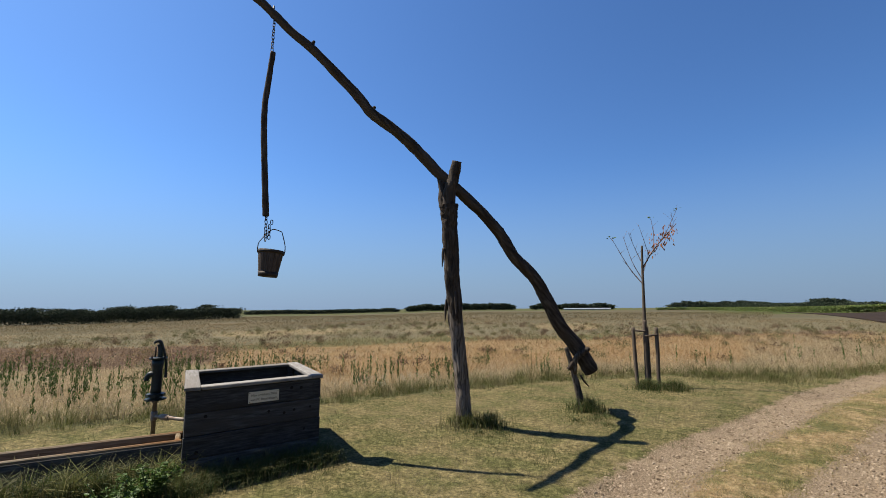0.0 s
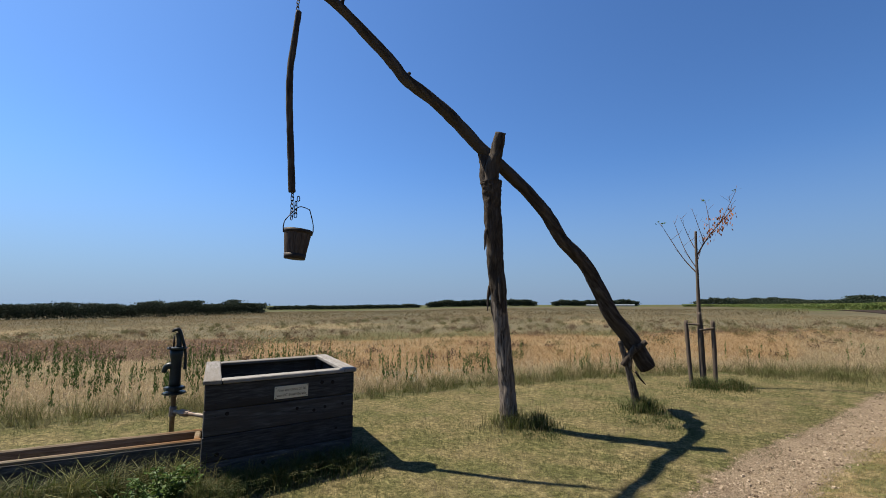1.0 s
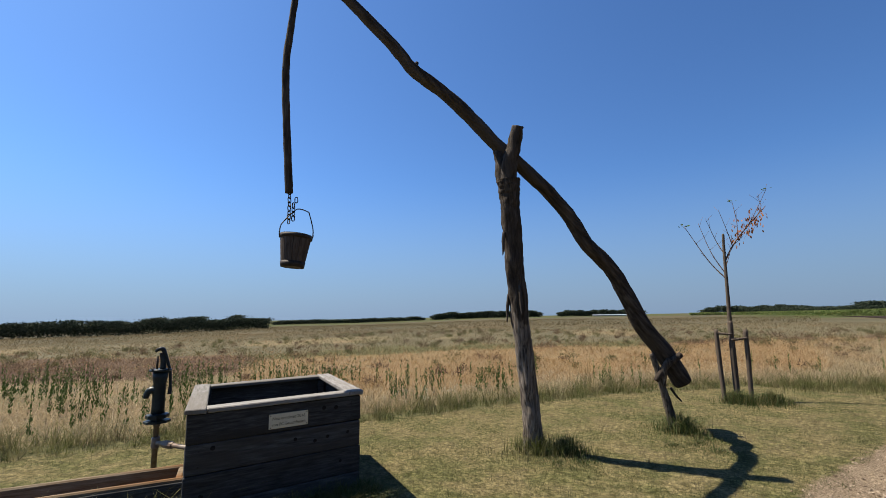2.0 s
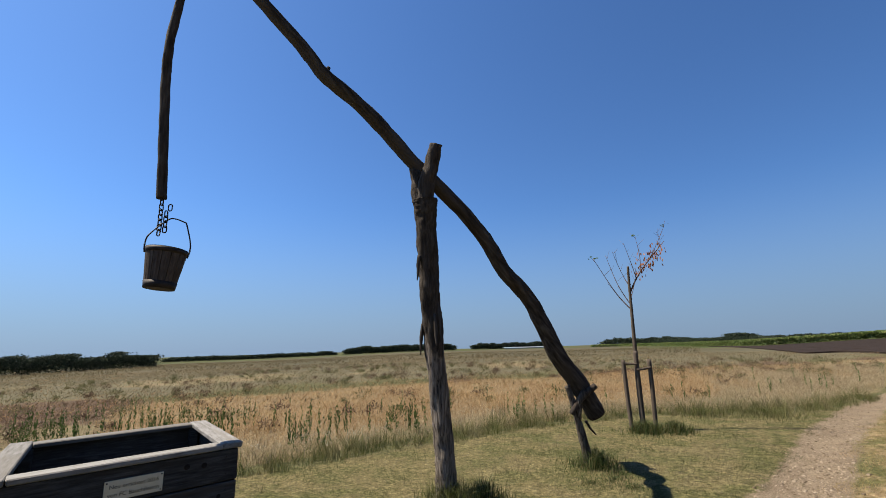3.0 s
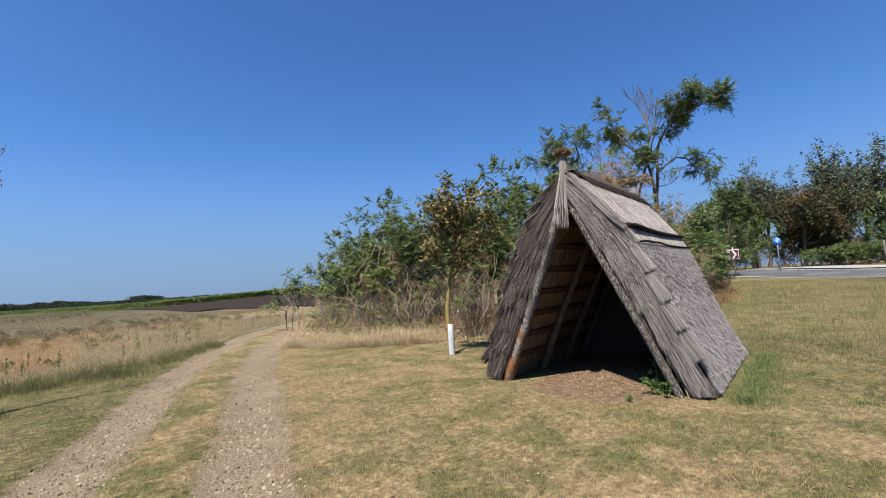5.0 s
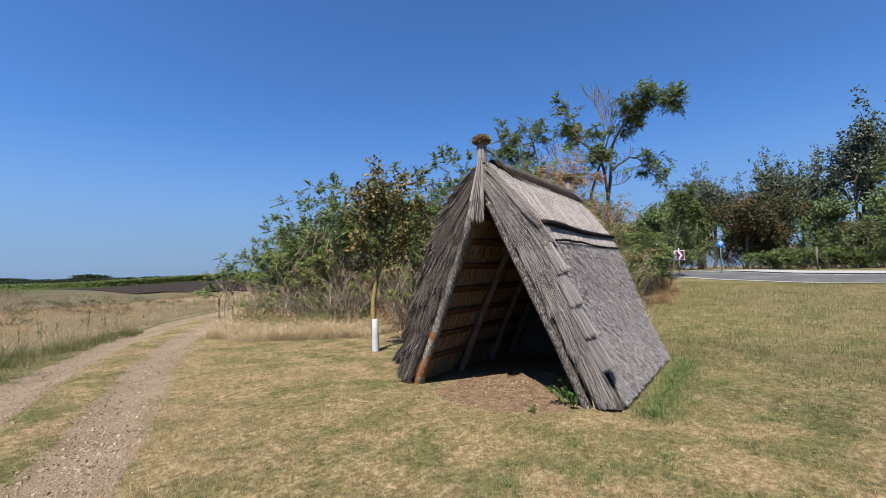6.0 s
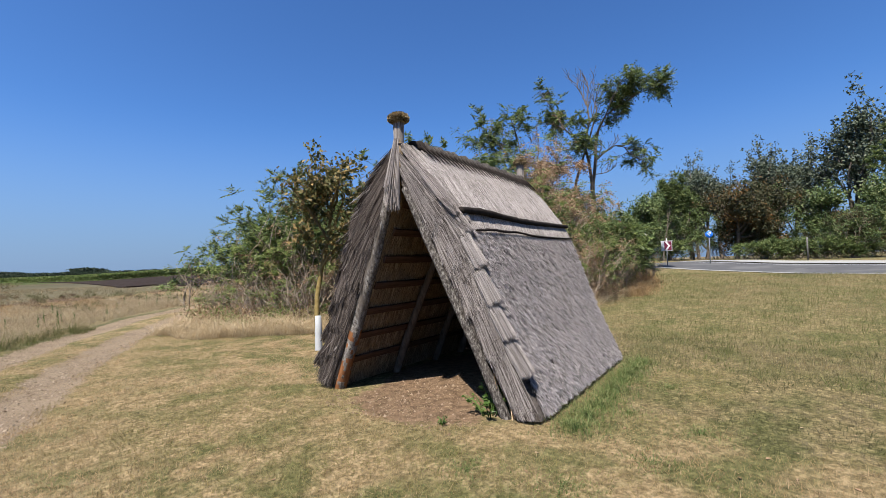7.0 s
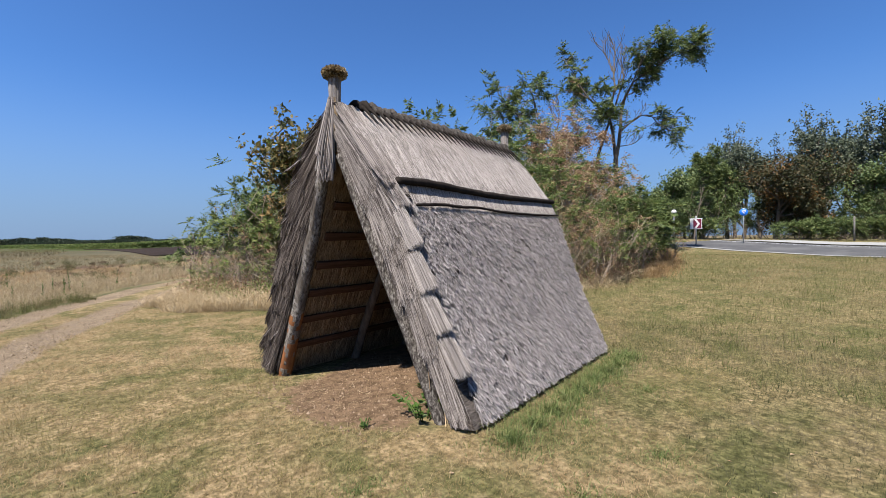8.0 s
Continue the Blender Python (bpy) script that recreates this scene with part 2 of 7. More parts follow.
    "clump": strands("clump_grass", ((0.0, (0.0277, 0.0472, 0.01)), (0.5, (0.0554, 0.072, 0.0194)), (1.0, (0.133, 0.111, 0.0472))), 0.65, 0.3),
    "fresh": strands("fresh_grass", ((0.0, (0.0574, 0.0892, 0.0229)), (0.6, (0.112, 0.144, 0.0459)), (1.0, (0.196, 0.19, 0.0803))), 0.6, 0.35),
    "earth": strands("earth_crumb", ((0.0, (0.07, 0.046, 0.029)), (0.6, (0.125, 0.084, 0.055)), (1.0, (0.20, 0.15, 0.105))), 0.95, 0.0),
    "straw": strands("pale_straw_grass", ((0.0, (0.308, 0.229, 0.128)), (1.0, (0.483, 0.392, 0.255))), 0.75, 0.3),
    "strip": strands("edge_strip_reed", ((0.0, (0.0309, 0.0252, 0.0224)), (0.4, (0.119, 0.102, 0.0944)), (1.0, (0.287, 0.257, 0.239))), 0.85, 0.1),
    "gable": strands("gable_reed", ((0.0, (0.0652, 0.055, 0.0496)), (0.5, (0.178, 0.154, 0.144)), (1.0, (0.291, 0.258, 0.239))), 0.85, 0.1),
    "knot": surf("ridge_knot_straw", ((0.3, (0.0172, 0.0145, 0.0128)), (0.5, (0.0516, 0.0451, 0.0397)), (0.72, (0.0897, 0.08, 0.0728))), 22, 0.95, 1.0, dist=0.02),
    "dock": strands("dark_dry_growth", ((0.0, (0.0662, 0.0418, 0.0274)), (0.5, (0.0972, 0.0648, 0.0418)), (1.0, (0.137, 0.0972, 0.0634))), 0.8, 0.4),
    "bankgrass": strands("bank_blade", ((0.0, (0.0918, 0.115, 0.0368)), (0.5, (0.125, 0.13, 0.0505)), (1.0, (0.212, 0.184, 0.0927))), 0.7, 0.5, patch=((0.0, (0.221, 0.17, 0.0853)), (0.5, (0.221, 0.175, 0.0927)), (1.0, (0.296, 0.232, 0.142))), patch_scale=0.5, band=(0.48, 0.62)),
    "reed": strands("grey_reed", ((0.0, (0.0901, 0.0774, 0.0721)), (0.5, (0.217, 0.193, 0.18)), (1.0, (0.345, 0.314, 0.297))), 0.8, 0.1),
    "stub": strands("cut_reed", ((0.0, (0.0847, 0.0749, 0.0719)), (0.3, (0.184, 0.164, 0.158)), (0.7, (0.265, 0.237, 0.23)), (1.0, (0.365, 0.333, 0.321))), 0.85, 0.1),
    # reed of the hut's shaded side, with that shade mixed into its colour
    "shadereed": strands("shaded_side_reed", ((0.0, (0.0248, 0.0191, 0.0163)), (0.5, (0.0675, 0.0547, 0.0469)), (1.0, (0.142, 0.119, 0.105))), 0.85, 0.1),
    "thatch": surf("thatch_body", ((0.3, (0.0231, 0.0185, 0.0154)), (0.5, (0.0732, 0.0616, 0.0539)), (0.75, (0.154, 0.132, 0.119))), 16, 0.95, 1.0, (0.6, 3, 3), dist=0.03),
    "inner": surf("inner_thatch", ((0.3, (0.104, 0.0728, 0.0436)), (0.5, (0.239, 0.171, 0.104)), (0.75, (0.374, 0.286, 0.188))), 16, 0.95, 1.0, (7, 0.8, 0.8), dist=0.03),
    "batten": surf("brown_batten", ((0.3, (0.0385, 0.02, 0.0123)), (0.7, (0.1, 0.0539, 0.0347))), 9, 0.9, 0.4, (0.5, 4, 4)),
    "innerreed": strands("inner_reed", ((0.0, (0.10, 0.066, 0.04)), (0.5, (0.21, 0.145, 0.09)), (1.0, (0.36, 0.265, 0.17))), 0.85, 0.1),
    "innerwood": surf("inner_rafter_wood", ((0.3, (0.05, 0.036, 0.027)), (0.7, (0.14, 0.108, 0.082))), 12, 0.95, 0.6, (2, 2, 0.6)),
    "bark_rafter": surf("speckled_rafter", ((0.36, (0.018, 0.015, 0.013)), (0.5, (0.06, 0.052, 0.046)), (0.66, (0.20, 0.182, 0.165))), 30, 0.95, 1.0, (1.5, 1.5, 0.8), dist=0.02),
    "rafter": surf("barked_rafter", ((0.36, (0.032, 0.0264, 0.0224)), (0.47, (0.12, 0.106, 0.092)), (0.62, (0.24, 0.221, 0.2))), 26, 0.95, 1.0, (1.5, 1.5, 0.8), wear=(0.088, 0.0736, 0.0608), dist=0.02),
    "orange": surf("peeled_orange_wood", ((0.3, (0.105, 0.0401, 0.0154)), (0.7, (0.215, 0.0952, 0.0401))), 9, 0.9, 0.4, (3, 3, 0.5)),
    "rod": surf("dark_rod", ((0.3, (0.0077, 0.00615, 0.0054)), (0.7, (0.0289, 0.0231, 0.02))), 12, 0.9, 0.6),
    "asphalt": surf("asphalt", ((0.3, (0.0496, 0.0496, 0.0521)), (0.7, (0.0744, 0.0744, 0.0769))), 3, 0.9, 0.2, wear=(0.0942, 0.0942, 0.0942)),
    "kerb": plain("concrete", (0.23, 0.227, 0.218), 0.85),
    "white": plain("white_paint", (0.41, 0.41, 0.41), 0.4),
    "blue": plain("blue_sign_paint", (0.016, 0.128, 0.496), 0.4),
    "red": plain("red_sign_paint", (0.10, 0.013, 0.03), 0.4),
    "steel": plain("grey_steel", (0.36, 0.37, 0.38), 0.45, 0.7),
    "dark": plain("dark_sign_back", (0.0616, 0.0616, 0.0693), 0.6),
    "maize": strands("maize_leaf", ((0.0, (0.0554, 0.0886, 0.0194)), (0.6, (0.105, 0.144, 0.0361)), (1.0, (0.199, 0.211, 0.0778))), 0.6, 0.25),
    "tassel": strands("maize_tassel", ((0.0, (0.16, 0.19, 0.06)), (1.0, (0.30, 0.30, 0.11))), 0.7, 0.3),
    "farleaf": strands("distant_leaf", ((0.0, (0.0166, 0.025, 0.0166)), (0.6, (0.0277, 0.0388, 0.025)), (1.0, (0.0472, 0.0554, 0.0361))), 0.8, 0.1),
    "bucketiron": surf("hoop_iron", ((0.35, (0.0169, 0.0139, 0.0123)), (0.7, (0.0462, 0.0347, 0.0277))), 20, 0.65, 0.2, metal=0.4),
}



def post_material():
    """Dark cracked bark that gives way, in ragged tongues, to streaky stripped wood near the ground."""
    m, nt, b = blank("post_trunk", 0.9)
    v, fine = coords(nt, "Object", (5.5, 5.5, 0.28)), coords(nt, "Object", (2.4, 2.4, 0.4))
    f, g = tex(nt, v, 7, 8, 0.65), tex(nt, fine, 11, 8, 0.7)
    bare, bark = ramp(nt, ((0.34, (0.022, 0.017, 0.014)), (0.46, (0.11, 0.09, 0.074)), (0.58, (0.20, 0.168, 0.14)), (0.72, (0.31, 0.268, 0.226)))), ramp(nt, ((0.3, (0.0135, 0.0108, 0.0092)), (0.5, (0.044, 0.035, 0.028)), (0.75, (0.10, 0.085, 0.072))))
    nt.links.new(f, bare.inputs["Fac"])
    nt.links.new(g, bark.inputs["Fac"])
    z = nt.nodes.new("ShaderNodeSeparateXYZ")
    nt.links.new(coords(nt), z.inputs[0])
    edge = ramp(nt, ((0.47, (0, 0, 0)), (0.53, (1, 1, 1))))
    nt.links.new(calc(nt, "ADD", calc(nt, "MULTIPLY", z.outputs[2], 0.30), calc(nt, "MULTIPLY", calc(nt, "SUBTRACT", tex(nt, coords(nt, "Object", (3, 3, 0.5)), 3, 3, 0.5), 0.5), 1.1)), edge.inputs["Fac"])
    nt.links.new(mixc(nt, edge.outputs["Color"], bare.outputs["Color"], bark.outputs["Color"]), b.inputs["Base Color"])
    bp = nt.nodes.new("ShaderNodeBump")
    bp.inputs["Strength"].default_value, bp.inputs["Distance"].default_value = 1.0, 0.025
    nt.links.new(calc(nt, "ADD", f, calc(nt, "MULTIPLY", g, edge.outputs["Color"])), bp.inputs["Height"])
    nt.links.new(bp.outputs["Normal"], b.inputs["Normal"])
    return m


M["posttrunk"] = post_material()

# ---- mesh helpers ----


def np_mesh(name, V, F, mats, smooth=False):
    V, F = np.asarray(V, np.float32).reshape(-1, 3), np.asarray(F, np.int32)
    me = bpy.data.meshes.new(name)
    me.vertices.add(len(V))
    me.vertices.foreach_set("co", V.ravel())
    me.loops.add(F.size)
    me.loops.foreach_set("vertex_index", F.ravel())
    me.polygons.add(len(F))
    me.polygons.foreach_set("loop_start", np.arange(len(F), dtype=np.int32) * F.shape[1])
    me.update(calc_edges=True)
    me.validate()
    me.polygons.foreach_set("use_smooth", np.full(len(me.polygons), smooth))
    me.materials.append(mats)
    return me


def py_mesh(name, V, F, mats, smooth=False):
    me = bpy.data.meshes.new(name)
    me.from_pydata([tuple(v) for v in V], [], F)
    me.update()
    me.polygons.foreach_set("use_smooth", np.full(len(me.polygons), smooth))
    me.materials.append(mats)
    return me


def thing(name, label, category, m=None, group="", kind=""):
    ob = new(name)
    ob.empty_display_size = 0.1
    if m is not None:
        ob.matrix_world = m
    return tagged(ob, label, category, group, kind)


def part(name, me, parent, label="", m=None):
    ob = new(name, me)
    ob.parent = parent
    if m is not None:
        ob.matrix_basis = m
    return tagged(ob, label)


def solo(name, me, label, category, m=None, group="", kind=""):
    ob = new(name, me)
    if m is not None:
        ob.matrix_world = m
    return tagged(ob, label, category, group, kind)


def slab(name, sx, sy, sz, mats, c=0.006, warp=0.0, seed=0):
    """A board with chamfered edges, centred, a little uneven."""
    rr = random.Random(seed)
    hx, hy, hz = sx / 2, sy / 2, sz / 2
    V, idx = [], {}
    for ix in (-1, 1):
        for iy in (-1, 1):
            for iz in (-1, 1):
                w = [rr.uniform(-warp, warp) for _ in range(3)]
                for ax, p in enumerate(((hx, hy - c, hz - c), (hx - c, hy, hz - c), (hx - c, hy - c, hz))):
                    idx[(ix, iy, iz, ax)] = len(V)
                    V.append((ix * p[0] + w[0], iy * p[1] + w[1], iz * p[2] + w[2]))
    F = []
    for s in (-1, 1):
        F.append([idx[(s, a, b, 0)] for a, b in ((-1, -1), (1, -1), (1, 1), (-1, 1))][::s])
        F.append([idx[(a, s, b, 1)] for a, b in ((-1, -1), (-1, 1), (1, 1), (1, -1))][::s])
        F.append([idx[(a, b, s, 2)] for a, b in ((-1, -1), (1, -1), (1, 1), (-1, 1))][::s])
    for a in (-1, 1):
        for b in (-1, 1):
            F.append([idx[(-1, a, b, 1)], idx[(1, a, b, 1)], idx[(1, a, b, 2)], idx[(-1, a, b, 2)]])
            F.append([idx[(a, -1, b, 0)], idx[(a, 1, b, 0)], idx[(a, 1, b, 2)], idx[(a, -1, b, 2)]])
            F.append([idx[(a, b, -1, 0)], idx[(a, b, 1, 0)], idx[(a, b, 1, 1)], idx[(a, b, -1, 1)]])
            for d in (-1, 1):
                F.append([idx[(a, b, d, k)] for k in (0, 1, 2)])
    me = py_mesh(name, V, F, mats)
    bm = bmesh.new()
    bm.from_mesh(me)
    bmesh.ops.remove_doubles(bm, verts=bm.verts, dist=1e-6)
    bmesh.ops.recalc_face_normals(bm, faces=bm.faces)
    bm.to_mesh(me)
    bm.free()
    return me


def smooth_path(pts, n):
    """A curve of n places through the given ones."""
    P = np.array(pts, float)
    k = len(P)
    s = np.linspace(0, k - 1, n)
    i = np.clip(s.astype(int), 0, k - 2)
    f = (s - i)[:, None]
    p0, p1, p2, p3 = P[np.clip(i - 1, 0, k - 1)], P[i], P[i + 1], P[np.clip(i + 2, 0, k - 1)]
    return 0.5 * (2 * p1 + (p2 - p0) * f + (2 * p0 - 5 * p1 + 4 * p2 - p3) * f ** 2 + (3 * p1 - p0 - 3 * p2 + p3) * f ** 3)


def tube_data(pts, radii, segs=8, rough=0.0, freq=3.0, ridges=0, seed=0, base=0, cap=True):
    P = np.array(pts, float)
    n = len(P)
    rad = np.interp(np.linspace(0, 1, n), np.linspace(0, 1, len(radii)), radii)
    T = np.gradient(P, axis=0)
    T /= np.linalg.norm(T, axis=1)[:, None] + 1e-9
    ref = np.array((0.0, 0, 1)) if abs(T[0][2]) < 0.8 else np.array((0.0, 1, 0))
    V, F = [], []
    u = np.cross(T[0], ref)
    for i in range(n):
        u = u - T[i] * (u @ T[i])
        u /= np.linalg.norm(u) + 1e-9
        w = np.cross(T[i], u)
        for k in range(segs):
            a = 2 * math.pi * k / segs
            r = rad[i]
            if rough:
                q = Vector((math.cos(a) * 1.2 + seed, math.sin(a) * 1.2, i * freq / 10))
                r *= 1 + rough * noise.noise(q) + rough * 0.6 * noise.noise(q * 3.1)
                if ridges:
                    r *= 1 + rough * 0.5 * noise.noise(Vector((k * 1.7 + seed, i * 0.11, 0)))
            V.append(P[i] + r * (math.cos(a) * u + math.sin(a) * w))
    for i in range(n - 1):
        for k in range(segs):
            a, b = base + i * segs + k, base + i * segs + (k + 1) % segs
            F.append((a, b, b + segs, a + segs))
    if cap:
        F.append(tuple(base + k for k in range(segs))[::-1])
        F.append(tuple(base + (n - 1) * segs + k for k in range(segs)))
    return V, F


def tube(name, pts, radii, mats, segs=8, n=0, rough=0.0, freq=3.0, ridges=0, seed=0, smooth=True):
    P = smooth_path(pts, n) if n else pts
    V, F = tube_data(P, radii, segs, rough, freq, ridges, seed)
    return py_mesh(name, V, F, mats, smooth)


def lathe(name, prof, mats, segs=20, smooth=True):
    """A turned form: pairs of radius and height, from below upwards."""
    V = [(r * math.cos(2 * math.pi * k / segs), r * math.sin(2 * math.pi * k / segs), z) for r, z in prof for k in range(segs)]
    F = [(i * segs + k, i * segs + (k + 1) % segs, (i + 1) * segs + (k + 1) % segs, (i + 1) * segs + k) for i in range(len(prof) - 1) for k in range(segs)]
    F += [tuple(range(segs))[::-1], tuple((len(prof) - 1) * segs + k for k in range(segs))]
    return py_mesh(name, V, F, mats, smooth)


def unit(A):
    return A / (np.linalg.norm(A, axis=1)[:, None] + 1e-9)


def blades(name, P, H, W, mats, lean=0.35, rs=NR, droop=0.3, heads=0.0, simple=False):
    """Grass: each blade bends once and ends in a tip; some carry a seed head, wider above."""
    n = len(P)
    a = rs.uniform(0, 2 * np.pi, n)
    side = np.stack([np.cos(a), np.sin(a), np.zeros(n)], 1)
    b = rs.uniform(0, 2 * np.pi, n)
    d = np.stack([np.cos(b), np.sin(b), np.zeros(n)], 1) * (np.abs(rs.normal(0, lean, n)) * H)[:, None]
    up = np.array([0, 0, 1.0])
    h, w = H[:, None], W[:, None]
    if simple:
        V = np.stack([P - side * w * 0.5, P + side * w * 0.5, P + d + up * h], 1).reshape(-1, 3)
        return np_mesh(name, V, np.arange(3 * n).reshape(-1, 3), mats)
    mid = P + d * 0.4 + up * h * 0.6
    tip = P + d * (1 + droop) + up * h * rs.uniform(0.9, 1.05, n)[:, None]
    fat = np.where(rs.uniform(0, 1, n) < heads, 2.2, 0.8)[:, None]
    V = np.stack([P - side * w * 0.5, P + side * w * 0.5, mid - side * w * 0.5 * fat, mid + side * w * 0.5 * fat, tip], 1).reshape(-1, 3)
    i = np.arange(n)[:, None] * 5
    F = np.concatenate([i + np.array([[0, 1, 3]]), i + np.array([[0, 3, 2]]), i + np.array([[2, 3, 4]])], 1).reshape(-1, 3)
    return np_mesh(name, V, F, mats)


def leaf_mesh(name, P, D, L, W, mats, rs=NR, flat=0.5, simple=False):
    """Leaves as folded lozenges: at the places P, pointing along D."""
    n = len(P)
    D = unit(D)
    up = unit(rs.normal(0, 1 - flat, (n, 3)) + np.array([0, 0, flat]))
    S = unit(np.cross(D, up))
    N = np.cross(S, D)
    L, W = np.asarray(L)[:, None], np.asarray(W)[:, None]
    if simple:
        V = np.stack([P - S * W * 0.5, P + S * W * 0.5, P + D * L], 1).reshape(-1, 3)
        return np_mesh(name, V, np.arange(3 * n).reshape(-1, 3), mats)
    V = np.stack([P, P + D * L * 0.5 + S * W * 0.5 + N * W * 0.15, P + D * L, P + D * L * 0.5 - S * W * 0.5 + N * W * 0.15], 1).reshape(-1, 3)
    i = np.arange(n)[:, None] * 4
    F = np.concatenate([i + np.array([[0, 1, 2]]), i + np.array([[0, 2, 3]])], 1).reshape(-1, 3)
    return np_mesh(name, V, F, mats)


def reed_mesh(name, A, B, W, N, mats, lift=0.5, flat=False):
    """Reeds: three-sided straws from A to B, ridged towards N."""
    n = len(A)
    D = unit(B - A)
    S = unit(np.cross(D, N)) * W[:, None] * 0.5
    if flat:
        V = np.stack([A - S, A + S, B + S, B - S], 1).reshape(-1, 3)
        return np_mesh(name, V, np.arange(4 * n).reshape(-1, 4), mats)
    U = unit(N) * W[:, None] * lift
    V = np.stack([A - S, A + S, A + U, B - S, B + S, B + U], 1).reshape(-1, 3)
    i = np.arange(n)[:, None] * 6
    F = np.concatenate([i + np.array([[0, 2, 5, 3]]), i + np.array([[2, 1, 4, 5]])], 1).reshape(-1, 4)
    return np_mesh(name, V, F, mats)


# ---- the lie of the land ----
TRACK = np.array([(-5.5, -24), (-1.9, -6), (-0.45, 1.2), (0.55, 4.6), (1.05, 6.1), (1.87, 7.8), (3.3, 11.2), (5.3, 15.1), (8.6, 20.0), (13.5, 25), (24, 33), (60, 58)], float)
EDGE = np.array([(-40, -14), (-13, -1.5), (-8.6, 2.6), (-7.7, 3.8), (-6.8, 5.2), (-5.8, 6.5), (-4.85, 7.9), (-3.7, 9.4), (-2.4, 11.3), (-0.3, 13.2), (2.6, 14.2), (3.9, 14.9), (5.6, 17.2), (8.0, 20.6), (12.8, 25.7), (23.4, 33.8), (59, 59)], float)
THICKET = np.array([(60, 57), (24, 31.5), (14, 23.8), (9.0, 19.3), (7.0, 15.2), (7.6, 12.8), (9.5, 11.2), (11.0, 9.6), (13.5, 8.1), (16.0, 6.6), (20.0, 6.3), (25.0, 7.6), (29.0, 9.3)], float)


def line_dist(poly, X, Y):
    """Distance from a line of corners, positive to the left of its run."""
    best, sign = np.full(np.shape(X), 1e9), np.ones(np.shape(X))
    for (ax, ay), (bx, by) in zip(poly[:-1], poly[1:]):
        dx, dy = bx - ax, by - ay
        t = np.clip(((X - ax) * dx + (Y - ay) * dy) / (dx * dx + dy * dy), 0, 1)
        d = np.hypot(X - ax - t * dx, Y - ay - t * dy)
        near = d < best
        best = np.where(near, d, best)
        sign = np.where(near, np.sign(dx * (Y - ay) - dy * (X - ax)), sign)
    return best * sign


def step(a, b, x):
    t = np.clip((x - a) / (b - a), 0, 1)
    return t * t * (3 - 2 * t)


def ground_z(X, Y):
    X, Y = np.asarray(X, float), np.asarray(Y, float)
    d = np.hypot(X, Y)
    az = np.degrees(np.arctan2(Y, X)) % 360
    west = step(112, 135, az) * step(300, 240, az)
    z = -west * 0.0085 * np.clip(d - 25, 0, 400)
    z -= step(138, 158, az) * step(300, 240, az) * 0.0085 * np.clip(d - 25, 0, 180)
    z += step(81, 60, az) * step(20, 45, az) * 0.019 * np.clip(d - 50, 0, 95)
    road = step(34, 22, az) + step(300, 330, az)
    z += road * (0.045 * np.clip(X - 13, 0, 26) + 0.02 * np.clip(Y - 2, 0, 9) * step(20, 32, X))
    t = np.abs(line_dist(TRACK, X, Y))
    z += -0.035 * np.exp(-((t - 0.74) / 0.3) ** 2) + 0.02 * np.exp(-(t / 0.3) ** 2)
    z += 0.018 * np.sin(X * 0.9 + 0.5 * Y) * np.sin(Y * 0.7 - 0.3 * X) * step(60, 20, d)
    return z


def patches(X, Y, size, seed):
    """Smooth random patches over the land, 0 to 1, of about the given size."""
    tot = np.zeros(np.shape(X))
    for k, w in ((1.0, 0.6), (0.47, 0.4)):
        x, y = np.asarray(X) / (size * k) + 1000, np.asarray(Y) / (size * k) + 1000
        i, j = np.floor(x).astype(np.int64), np.floor(y).astype(np.int64)
        u, v = x - i, y - j
        u, v = u * u * (3 - 2 * u), v * v * (3 - 2 * v)
        hsh = lambda a, b: ((a * 374761393 + b * 668265263 + seed * 974711) * (a * 31 + b * 17 + seed * 7 + 1274126177) >> 13) % 10007 / 10007.0
        tot += w * ((hsh(i, j) * (1 - u) + hsh(i + 1, j) * u) * (1 - v) + (hsh(i, j + 1) * (1 - u) + hsh(i + 1, j + 1) * u) * v)
    return tot


def gz(x, y):
    return float(ground_z(x, y))


def in_field(X, Y):
    return line_dist(EDGE, X, Y)


def thicket(X, Y):
    return line_dist(THICKET, X, Y)


FIELD_KINDS = ((0, "dry_grass", "field", "dry straw-coloured grass of the unmown field"), (1, "rust_grass", "rust", "orange-tan dry grass of the unmown field"), (2, "olive_grass", "olive", "olive-green growth among the dry grass"),
               (3, "brown_grass", "dock", "dark brown withered growth in the field"), (4, "grey_grass", "grey", "grey-olive low grass of the field"))


